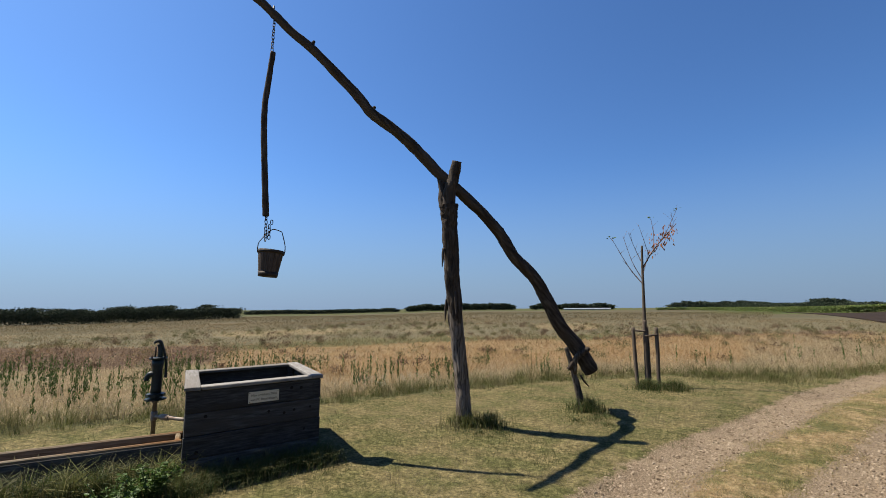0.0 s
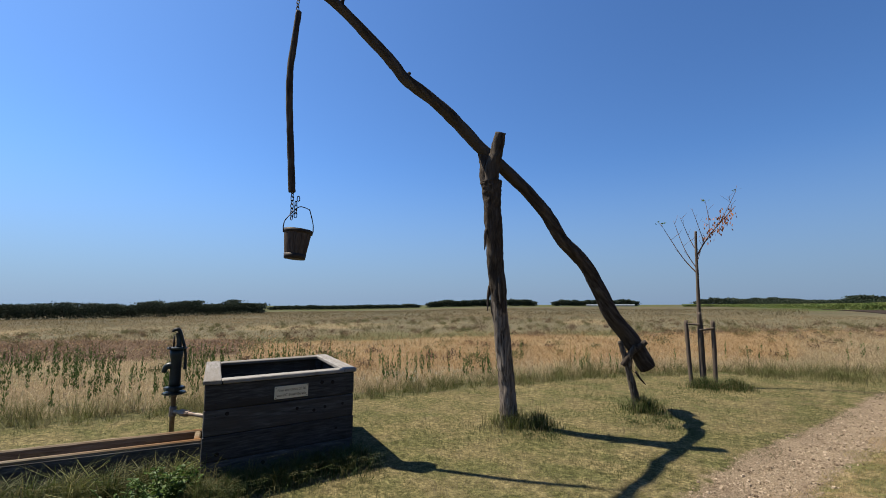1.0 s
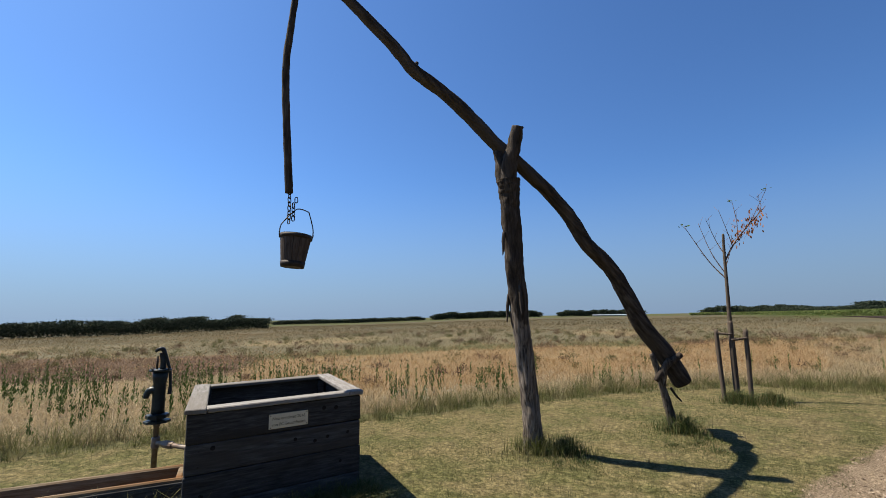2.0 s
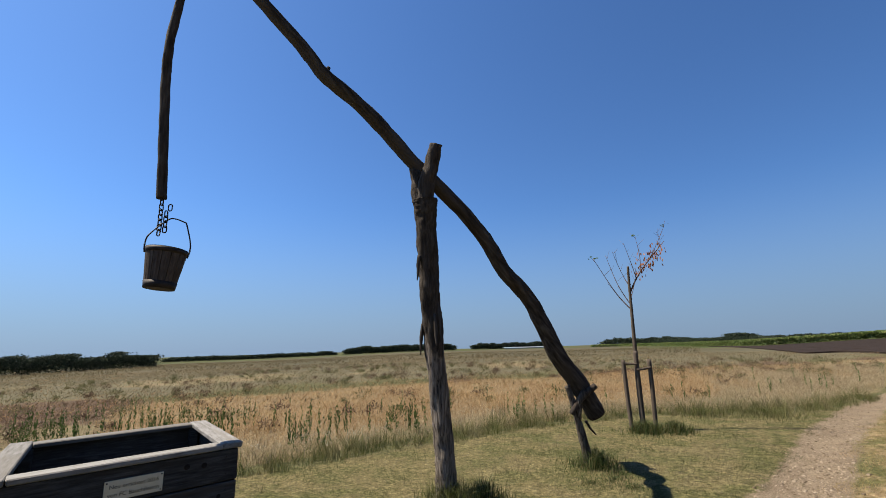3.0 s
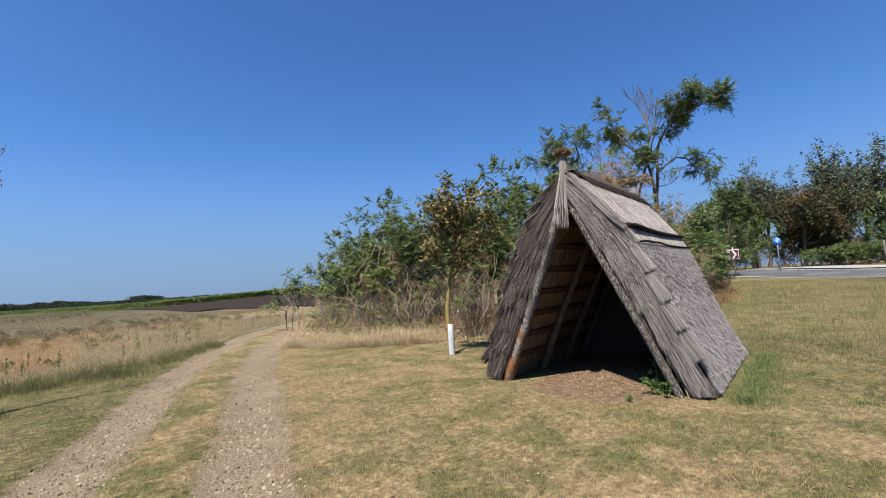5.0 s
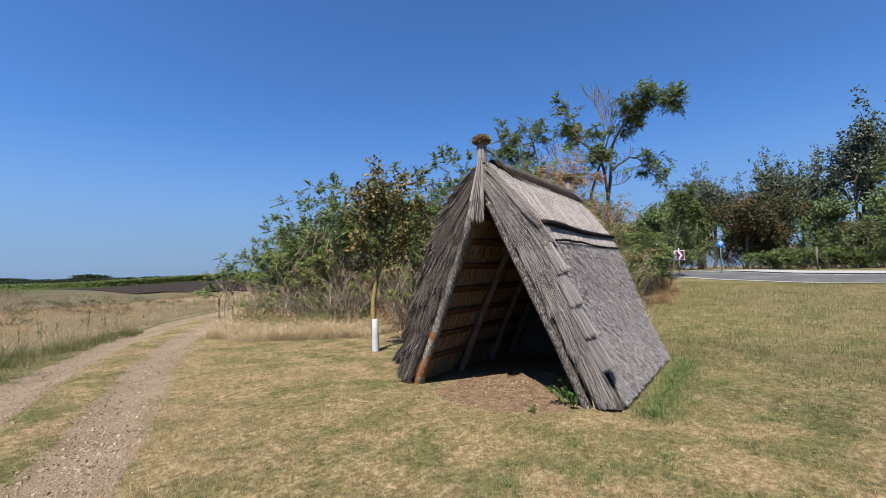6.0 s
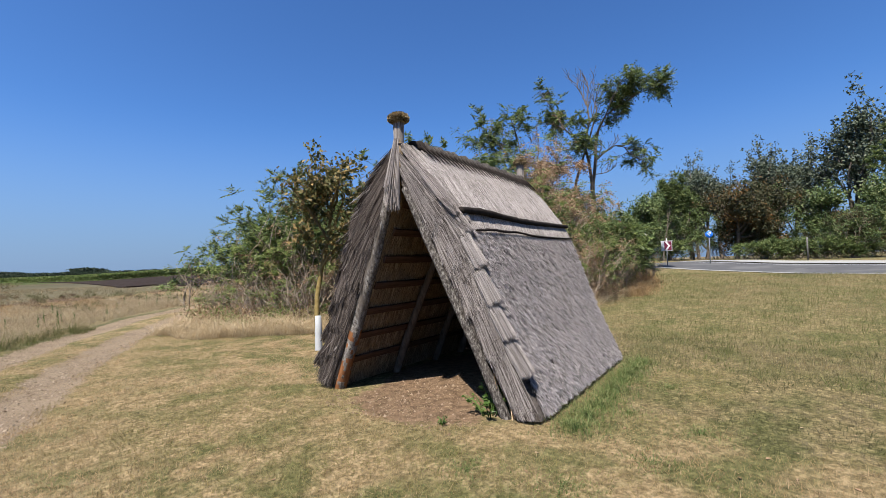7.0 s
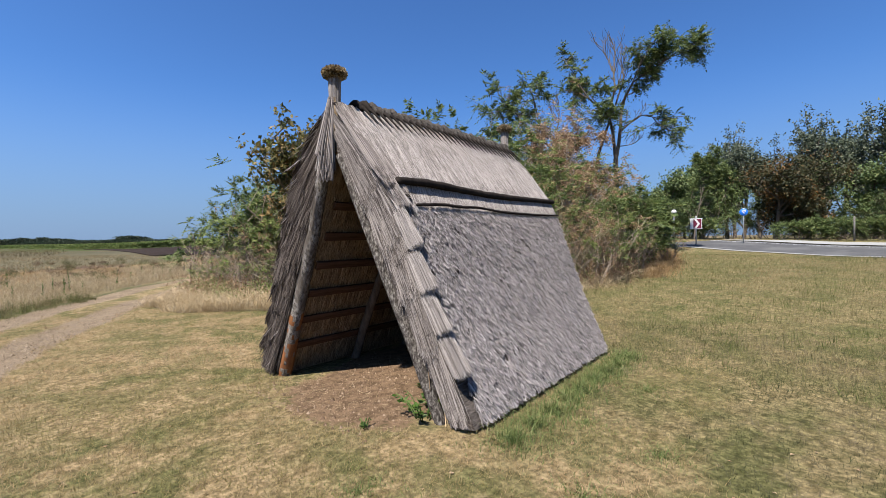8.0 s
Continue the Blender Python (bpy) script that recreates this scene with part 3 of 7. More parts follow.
def field_kind(X, Y, rs, fuzz=0.11):
    """Which growth stands where: straw and stalks along the edge, tan and brown bands behind, then olive and grey."""
    f, west, east = in_field(X, Y), step(138, 150, np.degrees(np.arctan2(Y, X)) % 360), step(0.5, 3.0, X)
    band = lambda a, b, w: step(a - w, a + w, f) * step(b + w, b - w, f)
    sc = np.stack([0.95 * band(0.8, 3.0, 0.5) * (1 - west) + 1.05 * west * band(0.8, 8.2, 0.7) + 0.8 * east * band(0.8, 11, 1.5) + 0.75 * band(24, 40, 4) * (1 - east),
                   (1 - 0.9 * west) * (1 - 0.45 * east) * band(2.0, 13, 1.2) * 1.3 + 0.6 * west * band(17, 26, 3),
                   0.55 * band(-1, 1.0, 0.4) + 0.5 * band(13, 22, 3),
                   west * 1.25 * band(8.2, 18, 1.2) + 0.4 * band(11, 16, 1.5),
                   0.9 * step(13, 20, f)])
    for k in range(5):
        sc[k] += 0.9 * patches(X, Y, 2.0 + 0.12 * np.minimum(f, 40), 90 + k) + rs.normal(0, fuzz, len(X))
    return np.argmax(sc, 0)


def lush_side(X, Y):
    """Greener grass on the roadside slope and along the hut's far side."""
    return np.clip(step(5.2, 8.0, X) * step(4.4, 2.6, Y) + step(9.0, 11.0, X) * step(9, 7, Y), 0, 1)


def grid_axis(lo, hi, st, far):
    a = list(np.arange(lo, hi + st / 2, st))
    out, s, v = [], st, hi
    while v < far:
        s *= 1.10
        v += s
        out.append(v)
    inn, s, v = [], st, lo
    while v > -far:
        s *= 1.10
        v -= s
        inn.append(v)
    return np.array(inn[::-1] + a + out)


def build_ground():
    gx, gy = grid_axis(-9, 13, 0.18, 3500), grid_axis(-2, 22, 0.18, 3500)
    X, Y = np.meshgrid(gx, gy)
    Z = ground_z(X, Y)
    V = np.stack([X, Y, Z], -1).reshape(-1, 3)
    ny, nx = X.shape
    i = (np.arange(ny - 1)[:, None] * nx + np.arange(nx - 1)[None]).ravel()
    F = np.stack([i, i + 1, i + nx + 1, i + nx], 1)
    m, nt, b = blank("ground", 0.95)
    me = np_mesh("ground", V, F, m, True)
    t = line_dist(TRACK, X, Y)
    fld, th = in_field(X, Y), thicket(X, Y)
    d, az = np.hypot(X, Y), np.degrees(np.arctan2(Y, X)) % 360
    rut = np.maximum(step(0.62, 0.18, np.abs(t - 0.76)), step(0.62, 0.18, np.abs(t + 0.76)))
    hx, hy = X - 5.98, Y - 4.84
    bare = step(1.0, 0.75, ((hx - 1.75) / 1.95) ** 2 + (hy / 1.4) ** 2) + 0.95 * step(1.0, 0.45, np.hypot((hx + 0.05) * 1.35, (hy + 0.15) * 0.8))
    wild = np.maximum(step(-0.1, 0.25, fld), step(-0.1, 0.4, th))
    far = step(25, 70, fld)
    crop = step(138, 150, d) * step(92, 82, az) * step(20, 30, az) + step(330, 350, d) * step(175, 160, az) * step(90, 96, az) * 0.65
    zs = field_kind(X.ravel(), Y.ravel(), np.random.RandomState(2), 0.03).reshape(X.shape)
    zones = [("zone_%d" % k, (zs == k).astype(float)) for k in range(5)]
    for nm, val in (("rut", rut), ("lush", np.maximum(step(-0.3, -1.1, -line_dist(TRACK, X, Y)), 0.75 * lush_side(X, Y)) * (1 - wild)), ("bare", np.clip(bare, 0, 1)), ("wild", wild), ("far", far), ("crop", np.clip(crop, 0, 1)), *zones):
        at = me.attributes.new(nm, "FLOAT", "POINT")
        at.data.foreach_set("value", val.astype(np.float32).ravel())

    def attr(nm):
        a = nt.nodes.new("ShaderNodeAttribute")
        a.attribute_name = nm
        return a.outputs["Fac"]
    pos = nt.nodes.new("ShaderNodeNewGeometry").outputs["Position"]
    n_fine, n_mid, n_big, n_tiny = tex(nt, pos, 9, 6, 0.7), tex(nt, pos, 1.6, 5, 0.6), tex(nt, pos, 0.35, 4, 0.6), tex(nt, pos, 60, 4, 0.7)

    def two(f, a, c, lo=0.4, hi=0.62):
        r = ramp(nt, ((lo, a), (hi, c)))
        nt.links.new(f, r.inputs["Fac"])
        return r.outputs["Color"]

    def masked(att, breakup, gain=0.9):
        k = calc(nt, "ADD", attr(att), calc(nt, "MULTIPLY", calc(nt, "SUBTRACT", breakup, 0.5), gain))
        r = ramp(nt, ((0.38, (0, 0, 0)), (0.62, (1, 1, 1))))
        nt.links.new(k, r.inputs["Fac"])
        return r.outputs["Color"]
    green = two(n_fine, (0.055, 0.056, 0.021), (0.120, 0.112, 0.049))
    dry = two(n_fine, (0.128, 0.093, 0.049), (0.268, 0.201, 0.117))
    col = mixc(nt, two(n_mid, (0, 0, 0), (1, 1, 1), 0.42, 0.58), green, dry)
    col = mixc(nt, calc(nt, "MULTIPLY", two(n_big, (0, 0, 0), (1, 1, 1), 0.45, 0.6), 0.5), col, dry)
    col = mixc(nt, calc(nt, "MULTIPLY", attr("lush"), 0.6), col, green)
    turf = mixc(nt, two(tex(nt, pos, 26, 3, 0.6), (0, 0, 0), (1, 1, 1), 0.4, 0.62), (0.62, 0.63, 0.6), (1.18, 1.16, 1.12))
    col = mixc(nt, 1.0, col, turf, "MULTIPLY")
    wild_c = mixc(nt, two(n_big, (0, 0, 0), (1, 1, 1), 0.42, 0.58), two(n_fine, (0.10, 0.075, 0.042), (0.20, 0.148, 0.085)), two(n_fine, (0.09, 0.079, 0.042), (0.165, 0.14, 0.08)))
    n_land = tex(nt, pos, 0.035, 4, 0.6)
    far_c = mixc(nt, two(n_land, (0, 0, 0), (1, 1, 1), 0.4, 0.6), two(n_mid, (0.043, 0.041, 0.025), (0.066, 0.062, 0.039)), two(n_mid, (0.064, 0.05, 0.028), (0.088, 0.069, 0.04)))
    for k, lo, hi in ((1, (0.11, 0.08, 0.045), (0.20, 0.148, 0.083)), (2, (0.045, 0.045, 0.02), (0.10, 0.095, 0.045)), (3, (0.05, 0.032, 0.021), (0.10, 0.068, 0.044)), (4, (0.062, 0.055, 0.033), (0.115, 0.10, 0.062))):
        wild_c = mixc(nt, attr("zone_%d" % k), wild_c, two(n_fine, lo, hi))
    col = mixc(nt, attr("wild"), col, wild_c)
    col = mixc(nt, attr("far"), col, far_c)
    gravel = mixc(nt, two(n_mid, (0, 0, 0), (1, 1, 1)), two(n_tiny, (0.078, 0.057, 0.038), (0.206, 0.158, 0.110)), two(n_tiny, (0.111, 0.083, 0.055), (0.228, 0.177, 0.123)))
    col = mixc(nt, masked("rut", calc(nt, "ADD", calc(nt, "MULTIPLY", n_fine, 0.5), calc(nt, "MULTIPLY", n_mid, 0.5)), 2.2), col, gravel)
    col = mixc(nt, masked("bare", calc(nt, "ADD", calc(nt, "MULTIPLY", n_fine, 0.6), calc(nt, "MULTIPLY", n_mid, 0.4)), 3.0), col, two(n_fine, (0.072, 0.047, 0.028), (0.15, 0.10, 0.062)))
    col = mixc(nt, attr("crop"), col, two(n_mid, (0.0305, 0.0443, 0.0122), (0.0611, 0.0671, 0.0228)))
    nt.links.new(col, b.inputs["Base Color"])
    bp = nt.nodes.new("ShaderNodeBump")
    bp.inputs["Strength"].default_value, bp.inputs["Distance"].default_value = 0.7, 0.03
    nt.links.new(calc(nt, "ADD", n_fine, n_tiny), bp.inputs["Height"])
    nt.links.new(bp.outputs["Normal"], b.inputs["Normal"])
    solo("ground", me, "flat land with mown dry grass, gravel ruts and fields", "ground", kind="structure")


build_ground()


def maize_edge(A):
    """How far off the maize begins, by the bearing in degrees: it draws back towards the north."""
    return 136 + 5.0 * np.clip(A - 76, 0, 14) ** 1.35


def build_ploughland():
    """The dark ploughed field, a sheet of clods on the rising land."""
    A, K = np.meshgrid(np.linspace(34, 81, 180), np.linspace(0, 1, 120) ** 1.4)
    D0 = 54 + 0.9 * np.clip(A - 60, 0, 30) + 2 * np.sin(A)
    D0 = D0 + (maize_edge(A) - D0) * step(73, 81, A)
    D = D0 + (maize_edge(A) + 2 - D0) * K
    X, Y = D * np.cos(np.radians(A)), D * np.sin(np.radians(A))
    Z = ground_z(X, Y) + 0.10 + 0.12 * patches(X, Y, 1.3, 31) * (K > 0) - 0.25 * (K == 0)
    n, m = X.shape
    i = (np.arange(n - 1)[:, None] * m + np.arange(m - 1)[None]).ravel()
    mats = surf("ploughed_earth", ((0.3, (0.013, 0.0093, 0.0076)), (0.7, (0.029, 0.021, 0.017))), 1.2, 0.95, 0.6, dist=0.1)
    solo("ploughed_field", np_mesh("ploughed_field", np.stack([X, Y, Z], -1), np.stack([i, i + 1, i + m + 1, i + m], 1), mats), "dark brown ploughed field beyond the meadow", "field", kind="structure")


build_ploughland()

# ---- the well ----
WELL = pose(-4.0, 3.575, 0, 0, 0, 66.6)  # x along the front; the sides run back a little out of square


def build_well():
    L, D, H, T, SK = 1.50, 1.56, 0.94, 0.05, 81.0
    cx, cy = math.cos(radians(SK)), math.sin(radians(SK))
    w = thing("well_curb", "square weathered grey plank well surround with a flat board rim, standing in grass", "well", WELL)
    ph = H / 4
    for k in range(4):
        zz = ph * (k + 0.5)
        for nm, m, ln in (("front", pose(0, T / 2, zz), L), ("back", pose(D * cx, D * cy - T / 2, zz), L), ("left", pose(-L / 2 + T / 2 + 0.5 * D * cx, 0.5 * D * cy, zz, 0, 0, SK), D - 2 * T - 0.012), ("right", pose(L / 2 - T / 2 + 0.5 * D * cx, 0.5 * D * cy, zz, 0, 0, SK), D - 2 * T - 0.012)):
            part("plank", slab("plank", ln + R.uniform(-0.006, 0.004), T, ph - 0.006, M["plank"], 0.006, 0.003, k * 7 + len(nm)), w, m=m)
    for sx in (-1, 1):
        for y in (T + 0.06, D - T - 0.06):
            part("corner_post", slab("corner_post", 0.08, 0.08, H - 0.01, M["plank"], 0.006, 0.002), w, m=pose(sx * (L / 2 - T - 0.06) + y * cx, y * cy, H / 2, 0, 0, SK - 90))
    rw = 0.155
    for y in (rw / 2 - 0.02, D - rw / 2 + 0.02):
        part("rim_board", slab("rim_board", L - 2 * rw + 0.04, rw, 0.038, M["rim"], 0.007, 0.003, int(y * 9)), w, m=pose(y * cx, y * cy, H + 0.020))
    for sx in (-1, 1):
        part("rim_board", slab("rim_board", D + 0.04, rw, 0.042, M["rim"], 0.007, 0.003, sx + 5), w, m=pose(sx * (L / 2 + 0.02 - rw / 2) + 0.5 * D * cx, 0.5 * D * cy, H + 0.023, 0, 0, SK))
    # nails along the plank ends
    for k in range(4):
        for sx in (-1, 1):
            for dz in (-0.06, 0.06):
                part("nail", lathe("nail", ((0.006, 0), (0.006, 0.003), (0.002, 0.005)), M["iron"], 8), w, m=pose(sx * (L / 2 - 0.09 + R.uniform(-0.01, 0.01)), 0.001, ph * (k + 0.5) + dz, 90))
    for kx, kz in ((0.12, 0.62), (0.3, 0.58), (0.42, 0.6), (-0.35, 0.4), (0.5, 0.85), (0.55, 0.36), (0.38, 0.86), (-0.55, 0.66), (-0.2, 0.15), (0.62, 0.61), (-0.62, 0.3)):
        part("knot", lathe("knot", ((0.021, -0.001), (0.02, 0.0015), (0.012, 0.003)), M["rod"], 10), w, m=pose(kx, 0.001, kz, 90))
    # the engraved plate
    pl = part("plate", slab("plate", 0.345, 0.008, 0.125, M["plate"], 0.002), w, "small beige engraved metal plate", pose(0.055, -0.004, 0.80))
    for text, zz in (("Neu errichtet 2016", 0.022), ("von FC Bauchfleisch", -0.028)):
        cu = bpy.data.curves.new("lettering", "FONT")
        cu.body, cu.size, cu.align_x, cu.align_y, cu.extrude = text, 0.037, "CENTER", "CENTER", 0.0006
        tmp = new("lettering", cu)
        bpy.context.view_layer.update()
        me = bpy.data.meshes.new_from_object(tmp.evaluated_get(bpy.context.evaluated_depsgraph_get()))
        bpy.data.objects.remove(tmp)
        me.materials.clear()
        me.materials.append(M["ink"])
        part("lettering", me, pl, "dark engraved writing", pose(0, -0.0048, zz, 90))
    for sx in (-1, 1):
        for sz in (-1, 1):
            part("screw", lathe("screw", ((0.005, 0), (0.005, 0.003), (0.003, 0.004)), M["iron"], 8), pl, m=pose(sx * 0.16, -0.0042, sz * 0.05, 90))
    return w


build_well()


def build_trough():
    # a long plank trough beside the well; x runs along it from the well outwards
    m = pose(-4.835, 3.22, 0, 0, 0, 237.0)
    t = thing("water_trough", "low wooden water trough, brown stained inside, butting against the well", "trough", m)
    L, W, H, T = 2.7, 0.40, 0.36, 0.055
    for s in (-1, 1):
        part("side_board", slab("side_board", L, T - 0.012, H - 0.004, M["trough"], 0.012, 0.004, s + 3), t, m=pose(L / 2, s * (W / 2 - 0.006), H / 2))
        # darker plank facing: the shade on the trough's outside, done in colour
        part("outer_plank", slab("outer_plank", L, 0.016, H - 0.035, M["plank"], 0.004, 0.002, s + 5), t, "outer face in dark plank wood that stands in for its shade", pose(L / 2, s * (W / 2 + T / 2 - 0.002), H / 2 - 0.018))
    for x in (T / 2 + 0.02, L - T / 2 - 0.02):
        part("end_board", slab("end_board", T, W - T - 0.004, H - 0.02, M["trough"], 0.012, 0.003, int(x)), t, m=pose(x, 0, H / 2 - 0.005))
    part("bottom_board", slab("bottom_board", L - 0.16, W - T - 0.006, 0.05, M["trough"], 0.006), t, m=pose(L / 2, 0, 0.06))
    return t


build_trough()


def build_pump():
    p = thing("hand_pump", "dark green cast iron hand pump on a galvanised pipe", "pump", pose(-5.68, 3.36, 0, 0, 0, 150))
    part("standpipe", lathe("standpipe", ((0.027, -0.1), (0.027, 0.62), (0.034, 0.62), (0.034, 0.66)), M["pipe"], 14), p)
    part("tee", lathe("tee", ((0.036, 0.40), (0.040, 0.41), (0.040, 0.50), (0.036, 0.51)), M["pipe"], 14), p)
    part("foot_flange", lathe("foot_flange", ((0.125, 0.655), (0.125, 0.675), (0.06, 0.678), (0.06, 0.70), (0.11, 0.702), (0.11, 0.735), (0.07, 0.745)), M["pump"], 8, False), p)
    part("barrel", lathe("barrel", ((0.064, 0.74), (0.06, 0.80), (0.058, 1.05), (0.07, 1.10), (0.072, 1.17)), M["pump"], 20), p)
    part("spout", tube("spout", ((0, 0.03, 0.975), (0, 0.075, 0.98), (0, 0.105, 0.955), (0, 0.115, 0.905)), (0.045, 0.038, 0.03, 0.027), M["pump"], 12, 10), p)
    part("head_flange", lathe("head_flange", ((0.10, 1.17), (0.105, 1.175), (0.105, 1.19), (0.08, 1.195)), M["pump"], 20), p)
    for k in range(4):
        part("bolt", lathe("bolt", ((0.011, 1.19), (0.011, 1.207), (0.006, 1.209)), M["iron"], 6, False), p, m=pose(0.1 * math.cos(k * 1.57 + 0.8), 0.1 * math.sin(k * 1.57 + 0.8), 0))
    part("yoke", tube("yoke", ((0, -0.02, 1.19), (0, -0.015, 1.28), (0, 0.005, 1.36)), (0.032, 0.026, 0.022), M["pump"], 10, 8), p)
    part("piston_rod", tube("piston_rod", ((0, 0.035, 1.19), (0, 0.035, 1.33)), (0.010, 0.010), M["iron"], 8), p)
    part("lever", tube("lever", ((0, 0.06, 1.375), (0, 0.025, 1.40), (0, -0.01, 1.39), (0, -0.045, 1.30), (0, -0.085, 1.16), (0, -0.095, 1.02), (0, -0.095, 0.93)), (0.012, 0.02, 0.024, 0.018, 0.015, 0.015, 0.022), M["pump"], 10, 26), p, "curved dark pump lever hanging down")
    part("pivot_pin", tube("pivot_pin", ((-0.04, 0.0, 1.355), (0.04, 0.0, 1.355)), (0.009, 0.009), M["iron"], 8), p)
    # branch pipe to the well, in the pump's own axes
    inv = pose(-5.68, 3.36, 0, 0, 0, 150).inverted()
    a, b = inv @ Vector((-5.68, 3.36, 0.455)), inv @ Vector((-5.06, 3.385, 0.47))
    part("branch_pipe", tube("branch_pipe", (a, a.lerp(b, 0.5), b), (0.022, 0.022, 0.022), M["pipe"], 12, 6), p)
    part("union", tube("union", (a.lerp(b, 0.22), a.lerp(b, 0.3), a.lerp(b, 0.42), a.lerp(b, 0.5)), (0.03, 0.04, 0.04, 0.03), M["pipe"], 8, smooth=False), p)
    return p


build_pump()

# ---- the well sweep ----


def build_post():
    trunk = [(-2.77, 6.52, -0.15), (-2.77, 6.50, 0.05), (-2.77, 6.43, 0.62), (-2.79, 6.29, 1.51), (-2.80, 6.17, 2.39), (-2.79, 6.08, 3.11), (-2.78, 6.03, 3.45)]
    p = thing("well_sweep_post", "forked tree trunk post, bark peeled near the ground, carrying the sweep", "post", pose(-2.77, 6.5, 0))
    inv = pose(-2.77, 6.5, 0).inverted()
    loc = lambda pts: [inv @ Vector(q) for q in pts]
    me = tube("trunk", loc(trunk), (0.135, 0.125, 0.113, 0.113, 0.12, 0.125, 0.15), M["posttrunk"], 28, 120, 0.17, 1.7, 1, 3)
    part("trunk", me, p)
    # strips of bark coming loose
    for k, (a, zz, ln) in enumerate(((0.1, 2.15, 0.4), (3.4, 1.9, 0.3), (5.6, 2.0, 0.3), (4.3, 2.7, 0.25))):
        c = np.array((-0.02 - 0.01 * zz, -0.15 * zz, 0))
        q = lambda t, r: (c[0] + r * math.cos(a), c[1] + r * math.sin(a), zz - ln * t)
        part("bark_strip", tube("bark_strip", [q(-0.2, 0.10), q(0.3, 0.118), q(0.7, 0.125), q(1.0, 0.135)], (0.02, 0.024, 0.016, 0.005), M["bark"], 6, 10, 0.3, seed=k), p)
    part("front_prong", tube("front_prong", loc([(-2.77, 6.05, 3.3), (-2.75, 6.01, 3.6), (-2.68, 6.0, 3.86), (-2.61, 6.0, 4.11)]), (0.10, 0.10, 0.085, 0.08), M["bark"], 16, 22, 0.22, 2.5, 1, 8), p)
    part("back_prong", tube("back_prong", loc([(-2.80, 6.06, 3.3), (-2.87, 6.06, 3.58), (-2.92, 6.10, 3.80), (-2.99, 6.12, 4.0)]), (0.11, 0.10, 0.08, 0.05), M["bark"], 14, 20, 0.25, 2.5, 1, 12), p)
    return p


build_post()

BEAM = [(-4.86, 3.41, 6.42), (-4.6, 3.77, 6.15), (-4.49, 3.92, 6.01), (-4.35, 4.12, 5.81), (-4.18, 4.35, 5.63), (-3.93, 4.7, 5.28), (-3.75, 4.95, 5.01), (-3.63, 5.11, 4.8), (-3.4, 5.43, 4.58), (-3.17, 5.74, 4.3), (-2.97, 6.02, 4.0),
        (-2.77, 6.29, 3.76), (-2.5, 6.65, 3.42), (-2.28, 6.96, 3.06), (-2.12, 7.19, 2.68), (-1.88, 7.52, 2.35), (-1.71, 7.75, 1.91), (-1.57, 7.94, 1.51), (-1.35, 8.24, 1.1), (-1.17, 8.49, 0.68)]


def build_sweep():
    b = thing("well_sweep_beam", "long crooked dark log beam of the well sweep, resting in the post's fork", "beam", pose(-2.9, 6.1, 3.8))
    inv = pose(-2.9, 6.1, 3.8).inverted()
    me = tube("log", [inv @ Vector(q) for q in BEAM], (0.052, 0.058, 0.066, 0.075, 0.085, 0.088, 0.092, 0.105, 0.125, 0.14), M["bark"], 18, 150, 0.13, 2.6, 1, 5)
    me.materials.append(M["cut"])
    me.polygons[len(me.polygons) - 1].material_index = 1
    lie = Vector((0, 0, 1)).rotation_difference(Vector(BEAM[-1]) - Vector(BEAM[0])).to_matrix().to_4x4()  # the grain runs along the log
    me.transform(lie.inverted())
    part("log", me, b, m=lie)
    for k in (1, 4, 7, 13, 16):
        q = Vector(BEAM[k])
        part("knot_stub", tube("knot_stub", [inv @ q, inv @ (q + Vector((0.05, 0.02, 0.10)))], (0.045, 0.018), M["bark"], 8, 0, 0.2), b)
    part("peg", tube("peg", [inv @ Vector((-4.49, 3.92, 6.13)), inv @ Vector((-4.49, 3.92, 5.93))], (0.013, 0.013), M["iron"], 8), b, "iron peg that holds the chain")
    return b


build_sweep()


def build_prop():
    pr = thing("prop_stake", "short forked stake with a cross stick, propping the beam's heavy end", "prop", pose(-1.33, 8.27, 0))
    inv = pose(-1.33, 8.27, 0).inverted()
    loc = lambda pts: [inv @ Vector(q) for q in pts]
    part("stake", tube("stake", loc([(-1.31, 8.28, -0.1), (-1.33, 8.26, 0.2), (-1.40, 8.18, 0.62), (-1.45, 8.12, 0.9), (-1.50, 8.07, 1.1)]), (0.07, 0.06, 0.052, 0.046, 0.035), M["barebark"], 12, 24, 0.22, 3, 1, 4), pr)
    part("fork_branch", tube("fork_branch", loc([(-1.39, 8.16, 0.66), (-1.36, 8.11, 0.88), (-1.27, 8.12, 1.03)]), (0.045, 0.05, 0.04), M["barebark"], 12, 14, 0.25, 3, 1, 9), pr)
    part("cross_stick", tube("cross_stick", loc([(-1.47, 8.08, 0.72), (-1.33, 8.12, 0.93), (-1.12, 8.20, 1.10)]), (0.04, 0.045, 0.042), M["pole"], 10, 12, 0.15, 3, 1, 2), pr)
    part("hanging_splinter", tube("hanging_splinter", loc([(-1.30, 8.22, 0.62), (-1.24, 8.26, 0.5), (-1.18, 8.31, 0.42)]), (0.02, 0.018, 0.008), M["bark"], 6, 8, 0.3), pr)
    return pr


build_prop()


def link_mesh(length, width, wire):
    pts = []
    for k in range(17):
        a = 2 * math.pi * k / 16
        pts.append((math.cos(a) * width / 2, 0, math.sin(a) * width / 2 + math.copysign(length / 2 - width / 2, math.sin(a)) if abs(math.sin(a)) > 1e-6 else 0))
    return tube("link", pts, (wire, wire), M["iron"], 6)


